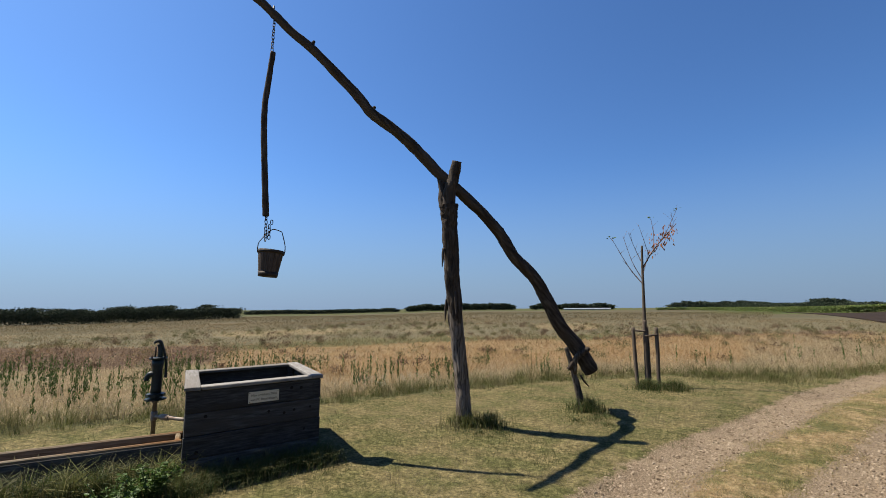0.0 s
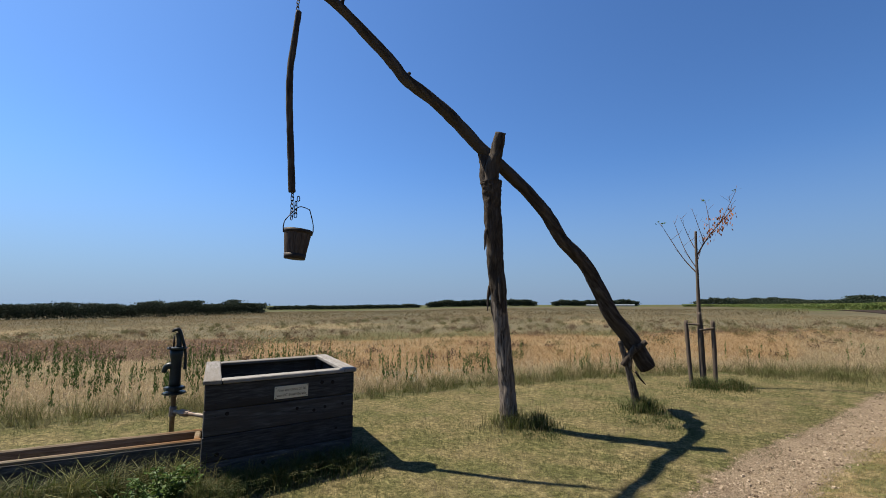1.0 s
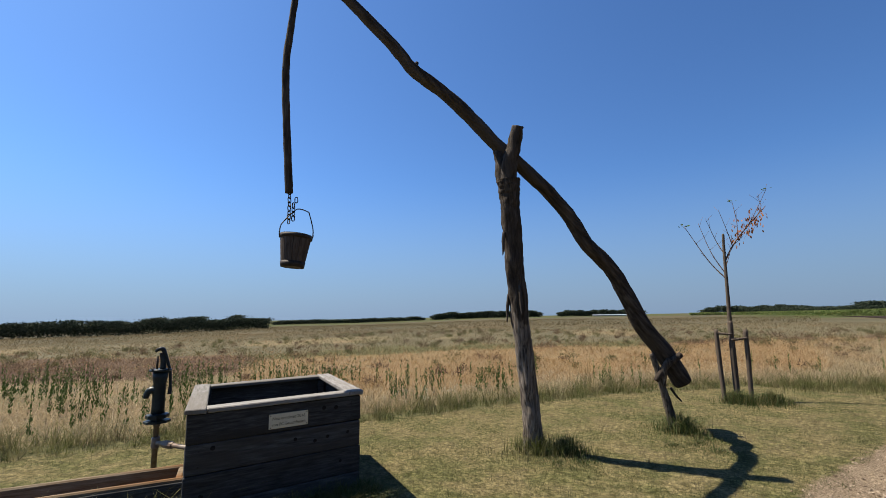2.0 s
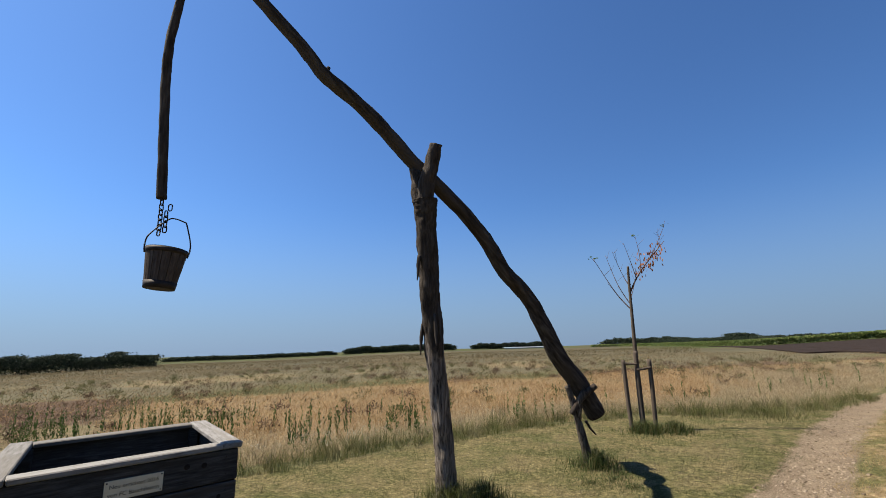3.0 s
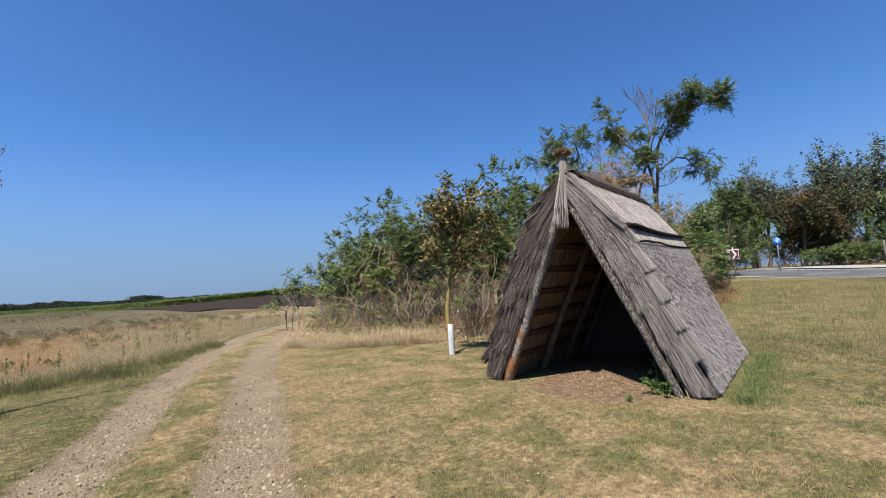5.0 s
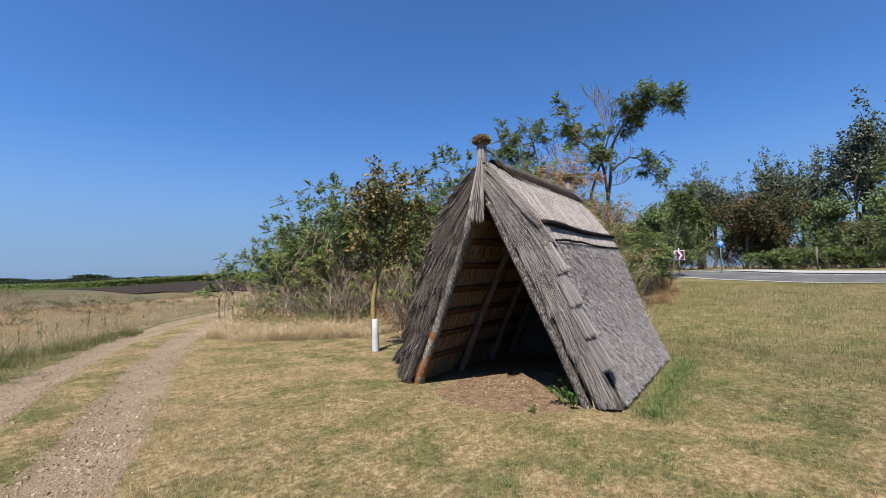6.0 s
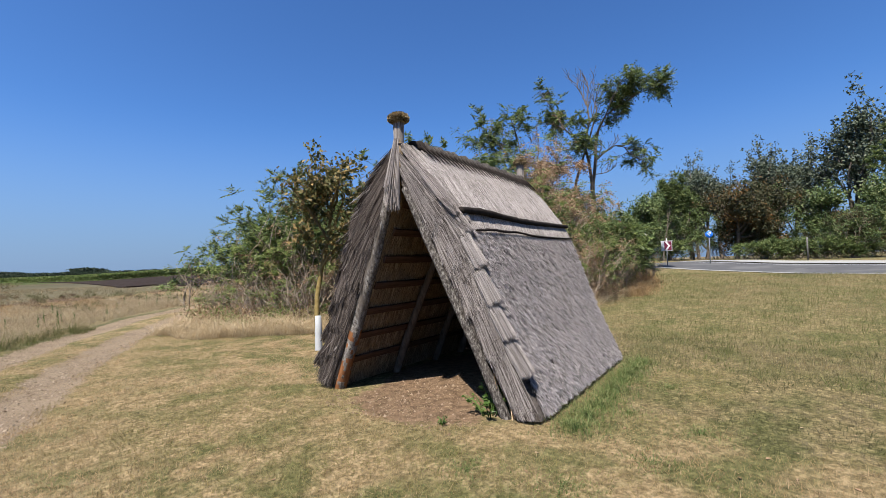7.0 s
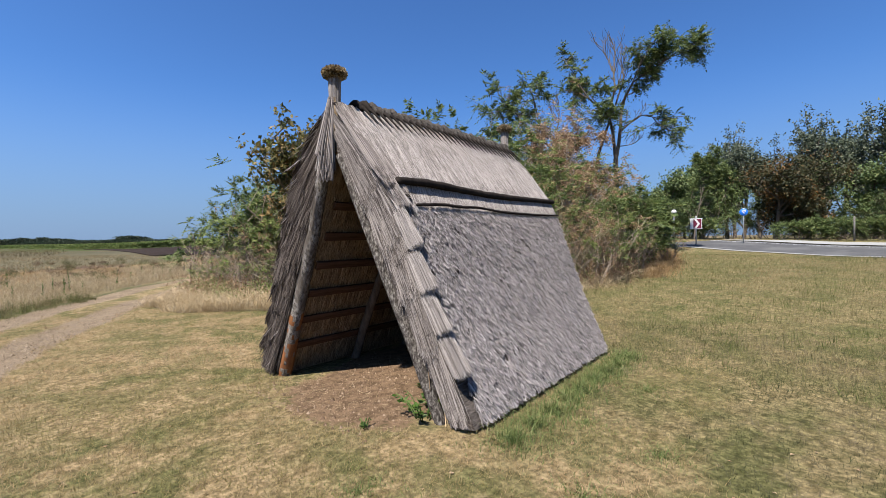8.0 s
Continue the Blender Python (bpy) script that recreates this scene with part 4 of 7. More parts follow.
LINK = link_mesh(0.062, 0.034, 0.0055)


def build_chain(label, places, m):
    c = thing("chain", label, "chain", m)
    for k, (x, y, zz) in enumerate(places):
        part("link", LINK, c, m=pose(x, y, zz, R.uniform(-8, 8), R.uniform(-6, 6), 20 + 90 * (k % 2) + R.uniform(-10, 10)))
    return c


HX, HY = -4.475, 3.93
build_chain("rusty iron chain hanging from the beam", [(-0.002 * k, 0, -0.047 * k) for k in range(13)], pose(HX, HY, 5.93))
solo("sweep_pole", tube("sweep_pole", [(0.0, 0, 5.43), (-0.02, -0.03, 5.05), (-0.055, -0.05, 4.6), (-0.05, -0.045, 4.2), (-0.03, -0.02, 3.7), (-0.015, 0.0, 3.3), (0, 0.01, 3.06)], (0.036, 0.038, 0.041, 0.041, 0.042, 0.044, 0.042), M["pole"], 12, 60, 0.12, 3, 1, 6), "long thin crooked wooden pole hanging on chains", "pole", pose(HX - 0.02, HY + 0.02, 0))
build_chain("short rusty chain holding the bucket", [(0.0, 0, -0.047 * k) for k in range(8)] + [(0.045, 0.02, -0.30 + 0.047 * k) for k in range(4)] + [(0.075, 0.03, -0.10)], pose(HX - 0.01, HY + 0.03, 3.07))


def build_bucket():
    tilt = pose(-4.435, 3.985, 2.235, 0, 5, 55)
    b = thing("bucket", "tapered wooden stave bucket with dark iron hoops, hanging on a chain", "bucket", tilt)
    n, h, r0, r1 = 14, 0.355, 0.118, 0.165
    for k in range(n):
        a0, a1 = 2 * math.pi * (k + 0.03) / n, 2 * math.pi * (k + 0.97) / n
        V = []
        for zz, r in ((0, r0), (h, r1)):
            for a in (a0, (a0 + a1) / 2, a1):
                V += [(r * math.cos(a), r * math.sin(a), zz), ((r - 0.016) * math.cos(a), (r - 0.016) * math.sin(a), zz)]
        F = [(0, 2, 8, 6), (2, 4, 10, 8), (1, 7, 9, 3), (3, 9, 11, 5), (0, 6, 7, 1), (4, 5, 11, 10), (6, 8, 9, 7), (8, 10, 11, 9), (0, 1, 3, 2), (2, 3, 5, 4)]
        part("stave", py_mesh("stave", V, F, M["stave"]), b)
    part("bottom", lathe("bottom", ((0.105, 0.012), (0.107, 0.03)), M["stave"], 20), b)
    for z0, z1 in ((0.0, 0.06), (h - 0.045, h - 0.004)):
        ra, rb = r0 + (r1 - r0) * z0 / h, r0 + (r1 - r0) * z1 / h
        part("hoop", lathe("hoop", ((ra + 0.0005, z0), (ra + 0.004, z0), (rb + 0.004, z1), (rb + 0.0005, z1)), M["bucketiron"], 28), b)
    part("bail_handle", tube("bail_handle", [(-0.17, 0, h - 0.03), (-0.172, 0, h + 0.06), (-0.15, 0, h + 0.12), (-0.055, 0, h + 0.255), (0.0, 0, h + 0.29), (0.085, 0, h + 0.275), (0.11, 0, h + 0.25), (0.168, 0, h + 0.08), (0.17, 0, h - 0.03)], (0.006, 0.006), M["iron"], 8, 40), b)
    for s in (-1, 1):
        part("ear", slab("ear", 0.012, 0.035, 0.07, M["bucketiron"], 0.003), b, m=pose(s * 0.17, 0, h - 0.015, 0, s * 9, 0))
    return b


build_bucket()

# ---- the young tree and its stakes ----


def build_sapling():
    s = thing("sapling", "young almost leafless tree with few withered reddish leaves", "tree", pose(-0.45, 11.4, 0))
    part("trunk", tube("trunk", [(0, 0, -0.1), (0.0, 0, 0.6), (0.01, -0.01, 1.5), (0.03, -0.03, 2.3), (0.045, -0.04, 2.9), (0.06, -0.05, 3.26)], (0.045, 0.044, 0.04, 0.03, 0.027, 0.023), M["stem"], 10, 40, 0.1), s)
    part("wrap", tube("wrap", [(0.0, 0, 0.02), (0.0, 0, 0.7), (0.01, -0.01, 1.52)], (0.054, 0.05, 0.046), M["stake"], 12, 20, 0.08), s, "grey reed wrap round the lower trunk")
    rr = random.Random(4)
    limbs = [((0.03, -0.03, 2.35), (-0.25, 0, 2.75), (-0.62, 0.0, 3.5), 0.013), ((0.03, -0.03, 2.45), (-0.18, 0, 2.9), (-0.36, 0.05, 3.55), 0.010), ((0.04, -0.04, 2.85), (-0.08, 0, 3.15), (-0.22, -0.1, 3.6), 0.009),
             ((0.04, -0.04, 2.7), (0.30, 0.02, 3.15), (0.82, 0.05, 3.75), 0.018), ((0.3, 0.02, 3.15), (0.32, 0.1, 3.5), (0.28, 0.15, 3.95), 0.009), ((0.45, 0.03, 3.32), (0.62, 0, 3.6), (0.85, -0.1, 4.05), 0.009),
             ((0.2, 0.0, 3.0), (0.12, -0.1, 3.35), (0.02, -0.15, 3.75), 0.008), ((0.6, 0.04, 3.48), (0.75, 0.1, 3.75), (0.70, 0.15, 4.0), 0.007), ((0.05, -0.05, 2.6), (0.15, -0.15, 2.9), (0.2, -0.2, 3.2), 0.007)]
    tips = []
    for a, m, e, r in limbs:
        part("branch", tube("branch", [a, m, e], (r, r * 0.7, r * 0.3), M["twig"], 6, 14), s)
        P = smooth_path([a, m, e], 12)
        for k in range(4, 12, 2):
            q = P[k]
            d = Vector((rr.uniform(-1, 1), rr.uniform(-1, 1), 0.8)).normalized() * rr.uniform(0.12, 0.3)
            part("twig", tube("twig", [q, q + np.array(d)], (r * 0.35, 0.002), M["twig"], 4), s)
            tips.append((q, d))
    P, D = [], []
    for k in range(120):
        t = rr.random()
        q = np.array((0.25 + 0.5 * t, 0.03, 3.12 + 0.42 * t)) + np.array([rr.gauss(0, 0.07), rr.gauss(0, 0.07), rr.gauss(0.06, 0.11)])
        P.append(q)
        D.append((rr.gauss(0, 0.4), rr.gauss(0, 0.4), -1))
    part("withered_foliage", leaf_mesh("withered_foliage", np.array(P), np.array(D), np.full(120, 0.075), np.full(120, 0.035), M["redleaf"]), s, "withered reddish leaves")
    P, D = [], []
    for c in ((-0.63, 0, 3.52), (0.28, 0.15, 3.96), (0.86, -0.1, 4.05)):
        for k in range(5):
            P.append(np.array(c) + np.array([rr.gauss(0, 0.04), rr.gauss(0, 0.04), rr.gauss(0, 0.02)]))
            D.append((rr.gauss(0, 1), rr.gauss(0, 1), 0))
    part("tip_foliage", leaf_mesh("tip_foliage", np.array(P), np.array(D), np.full(15, 0.07), np.full(15, 0.04), M["weed"]), s, "few green leaves at the tips")


build_sapling()


def build_stakes():
    st = thing("tree_stakes", "grey round wooden stakes joined to the sapling by short rails", "tree stakes", pose(-0.45, 11.4, -0.05))
    for x, y in ((-0.235, -0.06), (0.24, 0.0), (0.02, 0.30)):
        part("stake", tube("stake", [(x * 0.9, y, -0.1), (x, y, 0.7), (x * 1.03, y, 1.40)], (0.04, 0.042, 0.04), M["stake"], 10, 14, 0.08), st)
    part("rail", tube("rail", [(-0.26, -0.075, 1.33), (0.02, -0.075, 1.31)], (0.022, 0.022), M["stake"], 8, 6, 0.1), st)
    part("rail", tube("rail", [(0.0, -0.075, 1.20), (0.27, -0.03, 1.24)], (0.024, 0.024), M["stake"], 8, 6, 0.1), st)
    return st


build_stakes()

# ---- the thatched hut ----
HUT = pose(5.90, 4.80, 0, 0, 0, 5.0)  # x along the ridge away from the opening, y to the other slope
HL = 3.36
INY, INZ = 1.31, 2.60  # foot and top of the inner faces
PROF = np.array([(0.0, 3.00), (0.34, 2.66), (0.71, 2.14), (0.86, 1.80), (1.09, 1.15), (1.23, 0.77), (1.38, 0.42), (1.55, 0.04)])  # half width and height, from the ridge down


def prof(v):
    """Half width and height at the share v of the way down the slope, and the outward normal."""
    seg = np.hypot(*np.diff(PROF, axis=0).T)
    s = np.concatenate([[0], np.cumsum(seg)]) / seg.sum()
    y, z = np.interp(v, s, PROF[:, 0]), np.interp(v, s, PROF[:, 1])
    y2, z2 = np.interp(np.clip(v + 0.01, 0, 1), s, PROF[:, 0]), np.interp(np.clip(v + 0.01, 0, 1), s, PROF[:, 1])
    y1, z1 = np.interp(np.clip(v - 0.01, 0, 1), s, PROF[:, 0]), np.interp(np.clip(v - 0.01, 0, 1), s, PROF[:, 1])
    ty, tz = y2 - y1, z2 - z1
    ln = np.hypot(ty, tz)
    return y, z, -tz / ln, ty / ln * -1 * -1, ty / ln, tz / ln


def face(v):
    """How far the open front lies behind the ridge's end, at the share v down the slope: it leans."""
    return -0.05 + 0.16 * np.asarray(v, float)


SLOPE = float(np.hypot(*np.diff(PROF, axis=0).T).sum())


def slope_body(side):
    """The thick body of one roof slope, its outside lumpy, its inside flat."""
    nu, nv = 40, 34
    V, F = [], []
    for i in range(nu + 1):
        for j in range(nv + 1):
            v = j / nv
            u = float(face(v)) * (1 - i / nu) + HL * i / nu
            y, z, ny, nz, _, _ = [float(q) for q in prof(np.array(v))]
            b = 0.03 * noise.noise(Vector((u * 2.2, v * 6, side * 5))) + 0.015 * noise.noise(Vector((u * 7, v * 16, side)))
            V.append((u, side * (y + ny * b), z + nz * b))
    for i in range(nu + 1):
        for j in range(nv + 1):
            v = j / nv
            u = float(face(v)) * (1 - i / nu) + HL * i / nu
            V.append((u, side * INY * v, INZ * (1 - v)))
    n1 = (nu + 1) * (nv + 1)
    at = lambda i, j, k: k * n1 + i * (nv + 1) + j
    for k in (0, 1):
        for i in range(nu):
            for j in range(nv):
                F.append((at(i, j, k), at(i + 1, j, k), at(i + 1, j + 1, k), at(i, j + 1, k)))
    for j in range(nv):
        for i in (0, nu):
            F.append((at(i, j, 0), at(i, j + 1, 0), at(i, j + 1, 1), at(i, j, 1)))
    for i in range(nu):
        F.append((at(i, nv, 0), at(i + 1, nv, 0), at(i + 1, nv, 1), at(i, nv, 1)))
        F.append((at(i, 0, 0), at(i + 1, 0, 0), at(i + 1, 0, 1), at(i, 0, 1)))
    me = py_mesh("thatch_body", V, F, M["thatch"])
    me.materials.append(M["inner"])
    for k in range(nu * nv, 2 * nu * nv):
        me.polygons[k].material_index = 1
    bm = bmesh.new()
    bm.from_mesh(me)
    bmesh.ops.recalc_face_normals(bm, faces=bm.faces)
    bm.to_mesh(me)
    bm.free()
    return me


def slope_reeds(name, side, n, v0, v1, ln, wid, lift, mats, rs, u0=0.0, u1=HL, jit=0.05, bias=1.0, flat=False, pits=0.0):
    v = v0 + (v1 - v0) * rs.uniform(0, 1, n) ** bias
    u = rs.uniform(u0, u1, n)
    u = u + face(v) * (1 - np.clip(u / HL, 0, 1))
    if pits:  # small dark hollows between the bunches of reed ends
        k = patches(u * 1.3, v * SLOPE, 0.048, 3) + rs.normal(0, 0.06, n) < pits
        u, v = u[k], v[k]
        n = len(u)
    y, z, ny, nz, ty, tz = prof(v)
    L = ln * rs.uniform(0.6, 1.25, n)
    y2, z2, ny2, nz2, _, _ = prof(np.clip(v + L / SLOPE, 0, 1))
    over = np.clip(v + L / SLOPE - 1, 0, 1) * SLOPE
    o1, o2 = 0.012 + rs.uniform(0, 0.03, n), 0.02 + rs.uniform(0, lift, n)
    A = np.stack([u, side * (y + ny * o1), z + nz * o1], 1)
    B = np.stack([u + rs.normal(0, jit, n) * L / 0.5, side * (y2 + ny2 * o2 + ty * over), z2 + nz2 * o2 + tz * over * 0.5], 1)
    N = np.stack([np.zeros(n), side * ny, nz], 1) + rs.normal(0, 0.3, (n, 3))
    return reed_mesh(name, A, B, wid * rs.uniform(0.7, 1.4, n), N, mats, flat=flat)


def bundle(parent, a, b, r, rs, mats, n=420, label="", w=0.006, ragged=0.05, flat=0.75, blunt=0.22):
    """A bound sheaf of reeds from a to b, flattened, with a cut end."""
    a, b = np.array(a, float), np.array(b, float)
    ob = part("edge_sheaf", tube("edge_sheaf", [a, (a + b) / 2, b - (b - a) * (0.12 if blunt > 0.1 else 0.045)], (r * 0.6, r * 0.7, r * 0.72), M["thatch"], 12, 8, 0.12, seed=rs.randint(50)), parent, label)
    d = (b - a) / np.linalg.norm(b - a)
    x = np.cross(d, (0, 0, 1.0))
    x /= np.linalg.norm(x)
    y = np.cross(d, x)
    t, q = rs.uniform(0, 2 * np.pi, n), np.sqrt(rs.uniform(0.02 if blunt < 0.1 else 0.15, 1, n))
    rad = (np.cos(t) * q)[:, None] * x + (np.sin(t) * q * flat)[:, None] * y
    s = rs.uniform(0, 0.4, n)[:, None]
    A = a + (b - a) * s + rad * r * 0.88
    B = a + (b - a) * (1.03 - blunt * q ** 4 - ragged * rs.uniform(0, 1, n))[:, None] + rad * r * 0.97 + rs.normal(0, 0.006, (n, 3))
    part("reed_coat", reed_mesh("reed_coat", A, B, w * rs.uniform(0.7, 1.3, n), rad + 1e-3, mats, 0.6), ob)
    return ob


def build_hut():
    rs = np.random.RandomState(5)
    h = thing("thatched_hut", "open-fronted hut of grey reed thatch with straw finials on its ridge", "hut", HUT)
    right = part("thatch_slope", slope_body(-1), h, "grey weathered reed roof slope reaching the ground")
    left = part("thatch_slope", slope_body(1), h, "reed roof slope reaching the ground, its shade put into a darker colour")
    part("reed_layer", slope_reeds("reed_layer", -1, 18000, 0.0, 0.31, 0.42, 0.0045, 0.02, M["reed"], rs, jit=0.03), right)
    part("reed_layer", slope_reeds("reed_layer", -1, 100000, 0.392, 0.985, 0.062, 0.0076, 0.042, M["stub"], rs, 0.10, HL, jit=0.17, flat=True, pits=0.58), right)
    # the slope away from the sun gets reed coloured darker, for its shade
    part("reed_layer", slope_reeds("reed_layer", 1, 6000, 0.0, 0.88, 0.4, 0.010, 0.05, M["shadereed"], rs), left)
    part("reed_fringe", slope_reeds("reed_fringe", 1, 6500, 0.05, 0.88, 0.3, 0.007, 0.07, M["shadereed"], rs, -0.06, 0.3, 0.05), left)
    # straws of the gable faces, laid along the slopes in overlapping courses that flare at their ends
    for side, mats, par, ends, flare, f0 in ((1, M["shadereed"], left, (0.26, 0.38, 0.50, 0.62, 0.74, 0.86, 0.975), 0.075, 0.18), (-1, M["strip"], right, (0.30, 0.46, 0.62, 0.78, 0.975), 0.012, 0.30)):
        n = 17000
        k = rs.randint(0, len(ends), n)
        f = rs.uniform(f0, 1.04 if side > 0 else 0.84, n)
        lump = patches(k * 3.0, f, 0.16, 8 + side)
        end = np.array(ends)[k] + rs.normal(0, 0.012, n) + (lump - 0.5) * (0.10 if side > 0 else 0.03)
        v1 = np.clip(end - 0.12 * rs.uniform(0, 1, n) ** 2, 0.05, 0.99)
        v0 = np.clip(v1 - rs.uniform(0.10, 0.30, n), 0, 1)

        def at(v, f, x):
            y, z = prof(v)[:2]
            return np.stack([x + face(v), side * (y * f + INY * v * (1 - f)), z * f + INZ * (1 - v) * (1 - f)], 1)
        out = flare * (0.3 + lump) * np.clip(1 - (end - v1) / 0.06, 0, 1)
        A = at(v0, f, rs.uniform(-0.035, 0.0, n))
        B = at(v1, f + rs.normal(0, 0.09, n) + out * 0.7 * f, -0.03 - out - 0.012 * rs.uniform(0, 1, n)) + rs.normal(0, 0.006 + 0.1 * flare, (n, 3))
        B[:, 2] = np.maximum(B[:, 2], 0.0)
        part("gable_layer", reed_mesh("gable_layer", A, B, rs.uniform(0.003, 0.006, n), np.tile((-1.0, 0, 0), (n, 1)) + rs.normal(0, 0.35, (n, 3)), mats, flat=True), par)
    # loose straws standing off the shaded edge
    n = 420
    v = rs.uniform(0.05, 0.9, n)
    y, z, ny, nz, ty, tz = prof(v)
    A = np.stack([face(v) + rs.uniform(-0.05, 0.12, n), y * rs.uniform(0.86, 1.02, n), z], 1)
    L = rs.uniform(0.12, 0.36, n)
    B = A + np.stack([rs.normal(-0.1, 0.25, n) * L, (ty + 0.16 * ny + rs.normal(0, 0.15, n)) * L, (tz + 0.2 * nz) * L], 1)
    part("loose_straw", reed_mesh("loose_straw", A, B, np.full(n, 0.0055), rs.normal(0, 1, (n, 3)), M["gable"]), left)
    # stepped sheaves up the edge of the lit slope, each blunt end standing off the next one's back
    for k, (v, x, lift, thick) in enumerate(((0.41, 0.075, 0.02, 0.08), (0.525, 0.045, 0.045, 0.075), (0.645, 0.05, 0.055, 0.082), (0.755, 0.07, 0.065, 0.078), (0.872, 0.12, 0.08, 0.08))):
        y, z, ny, nz, _, _ = [float(q) for q in prof(np.array(v - 0.115))]
        y2, z2, ny2, nz2, _, _ = [float(q) for q in prof(np.array(v))]
        bundle(h, (x - 0.03, -(y + ny * (lift - 0.05)), z + nz * (lift - 0.05)), (x + 0.01 * (k % 2), -(y2 + ny2 * lift), z2 + nz2 * lift), thick, rs, M["reed"], 1500, "bound sheaf of grey reed with a cut end", 0.0045, 0.03, 1.0, 0.09)
    for x0, x1, r, v1 in ((0.0, 0.03, 0.075, 0.385), (0.10, 0.13, 0.07, 0.375), (-0.03, -0.03, 0.06, 0.34)):
        y, z, ny, nz, _, _ = [float(q) for q in prof(np.array(v1))]
        bundle(h, (x0, -0.05, 2.98), (x1, -(y + ny * 0.04), z + nz * 0.04), r, rs, M["gable"], 1500, "long edge sheaf below the ridge", 0.0042, 0.07, 0.8)
    # a dark tube shaped like the shadow below the long edge sheaf's end
    part("binding_loop", tube("binding_loop", [(0.07, -0.775, 1.93), (0.085, -0.81, 2.01), (0.15, -0.80, 2.035), (0.185, -0.79, 1.98)], (0.02, 0.028, 0.026, 0.014), M["rod"], 8, 14, 0.3), h, "dark loop standing in for the shadow at the long sheaf's end")
    # cords round the edge strip
    for v in (0.52, 0.74):
        y, z, ny, nz, _, _ = [float(q) for q in prof(np.array(v))]
        x = float(face(v))
        part("cord", tube("cord", [(x - 0.055, -(y * 0.45 + INY * v * 0.55), z * 0.45 + INZ * (1 - v) * 0.55), (x - 0.06, -(y * 0.8 + INY * v * 0.2), z * 0.8 + INZ * (1 - v) * 0.2), (x - 0.03, -(y + 0.02), z + 0.01), (x + 0.06, -(y + 0.03), z + 0.012)], (0.002, 0.002), M["rod"], 5, 10), h)
    # shaggy tiers of the shaded edge, that shade put into the reed's colour
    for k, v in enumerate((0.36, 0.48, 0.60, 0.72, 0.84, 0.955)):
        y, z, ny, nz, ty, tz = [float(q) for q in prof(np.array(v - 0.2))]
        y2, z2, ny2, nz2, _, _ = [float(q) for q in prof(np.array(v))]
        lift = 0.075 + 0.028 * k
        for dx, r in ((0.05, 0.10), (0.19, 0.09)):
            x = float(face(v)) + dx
            bundle(h, (x, y - ny * 0.04, z - nz * 0.04), (x - 0.05, y2 + ny2 * lift, z2 + nz2 * lift), r, rs, M["shadereed"], 560, "shaggy sheaf, toned darker for the shaded edge", 0.007, 0.22, 0.8)
    # ridge knots, and dark streaks below them for the shaded gaps
    nk = 30
    for k in range(nk):
        u = 0.22 + (HL - 0.34) * k / (nk - 1)
        part("ridge_knot", tube("ridge_knot", [(u - 0.035, 0.08, 2.97), (u - 0.015, 0.03, 3.045 + 0.02 * (k % 2)), (u + 0.015, -0.04, 3.055 + 0.015 * (k % 3)), (u + 0.03, -0.10, 2.975)], (0.020, 0.033, 0.036, 0.018), M["rod"] if k < 2 else M["knot"], 9, 9, 0.35, seed=k), h)
        # solid dark tube drawn in place of the shade between two sheaves
        part("ridge_gap", tube("ridge_gap", [(u - 0.005, -0.13, 3.0), (u + 0.01, -0.20, 2.935), (u + 0.025, -0.32, 2.80)], (0.022, 0.013, 0.003), M["rod"], 6, 5, 0.2, seed=k), h)
    # finials
    for u, sc, dz in ((-0.03, 1.0, -0.03), (HL - 0.05, 0.95, 0.03)):
        fin = part("finial", tube("finial", [(u, 0, 2.75 + dz), (u, 0, 3.05 + dz), (u, 0, 3.30 + dz)], (0.075, 0.058, 0.052), M["inner"], 14, 12, 0.1), h, "bound straw finial with a bushy cap")
        n = 260
        t = rs.uniform(0, 2 * np.pi, n)
        A = np.stack([u + 0.05 * np.cos(t), 0.05 * np.sin(t), np.full(n, 2.95 + dz)], 1)
        B = np.stack([u + 0.057 * np.cos(t + 0.1), 0.057 * np.sin(t + 0.1), rs.uniform(3.2, 3.34, n) + dz], 1)
        part("straw_coat", reed_mesh("straw_coat", A, B, np.full(n, 0.009), np.stack([np.cos(t), np.sin(t), 0 * t], 1), M["reed"], 0.7), fin)
        n = 2400
        t, c = rs.uniform(0, 2 * np.pi, n), rs.uniform(-0.8, 1, n)
        q = np.sqrt(1 - c * c)
        dirs = np.stack([np.cos(t) * q, np.sin(t) * q, c], 1)
        A = np.array([u, 0, 3.335 + dz]) + dirs * np.array([0.10, 0.10, 0.045])
        B = np.array([u, 0, 3.335 + dz]) + dirs * np.array([0.122, 0.122, 0.066]) * sc + rs.normal(0, 0.006, (n, 3))
        part("cap", reed_mesh("cap", A, B, np.full(n, 0.016), rs.normal(0, 1, (n, 3)), M["cap"], 0.6), fin, "bushy cap of yellowish straw")
        part("binding", lathe("binding", ((0.062, 3.005 + dz), (0.068, 3.01 + dz), (0.068, 3.028 + dz), (0.062, 3.033 + dz)), M["rod"], 14), fin, m=pose(u, 0, 0))
    # the hanging tassel under the front finial
    n = 800
    t, q = rs.uniform(0, 2 * np.pi, n), rs.uniform(0.4, 1, n)
    A = np.stack([-0.07 + 0.035 * np.cos(t) * q, 0.035 * np.sin(t) * q, rs.uniform(2.98, 3.06, n)], 1)
    B = np.stack([-0.13 + 0.075 * np.cos(t) * q, 0.05 + 0.085 * np.sin(t) * q, rs.uniform(2.22, 2.52, n)], 1) + rs.normal(0, 0.012, (n, 3))
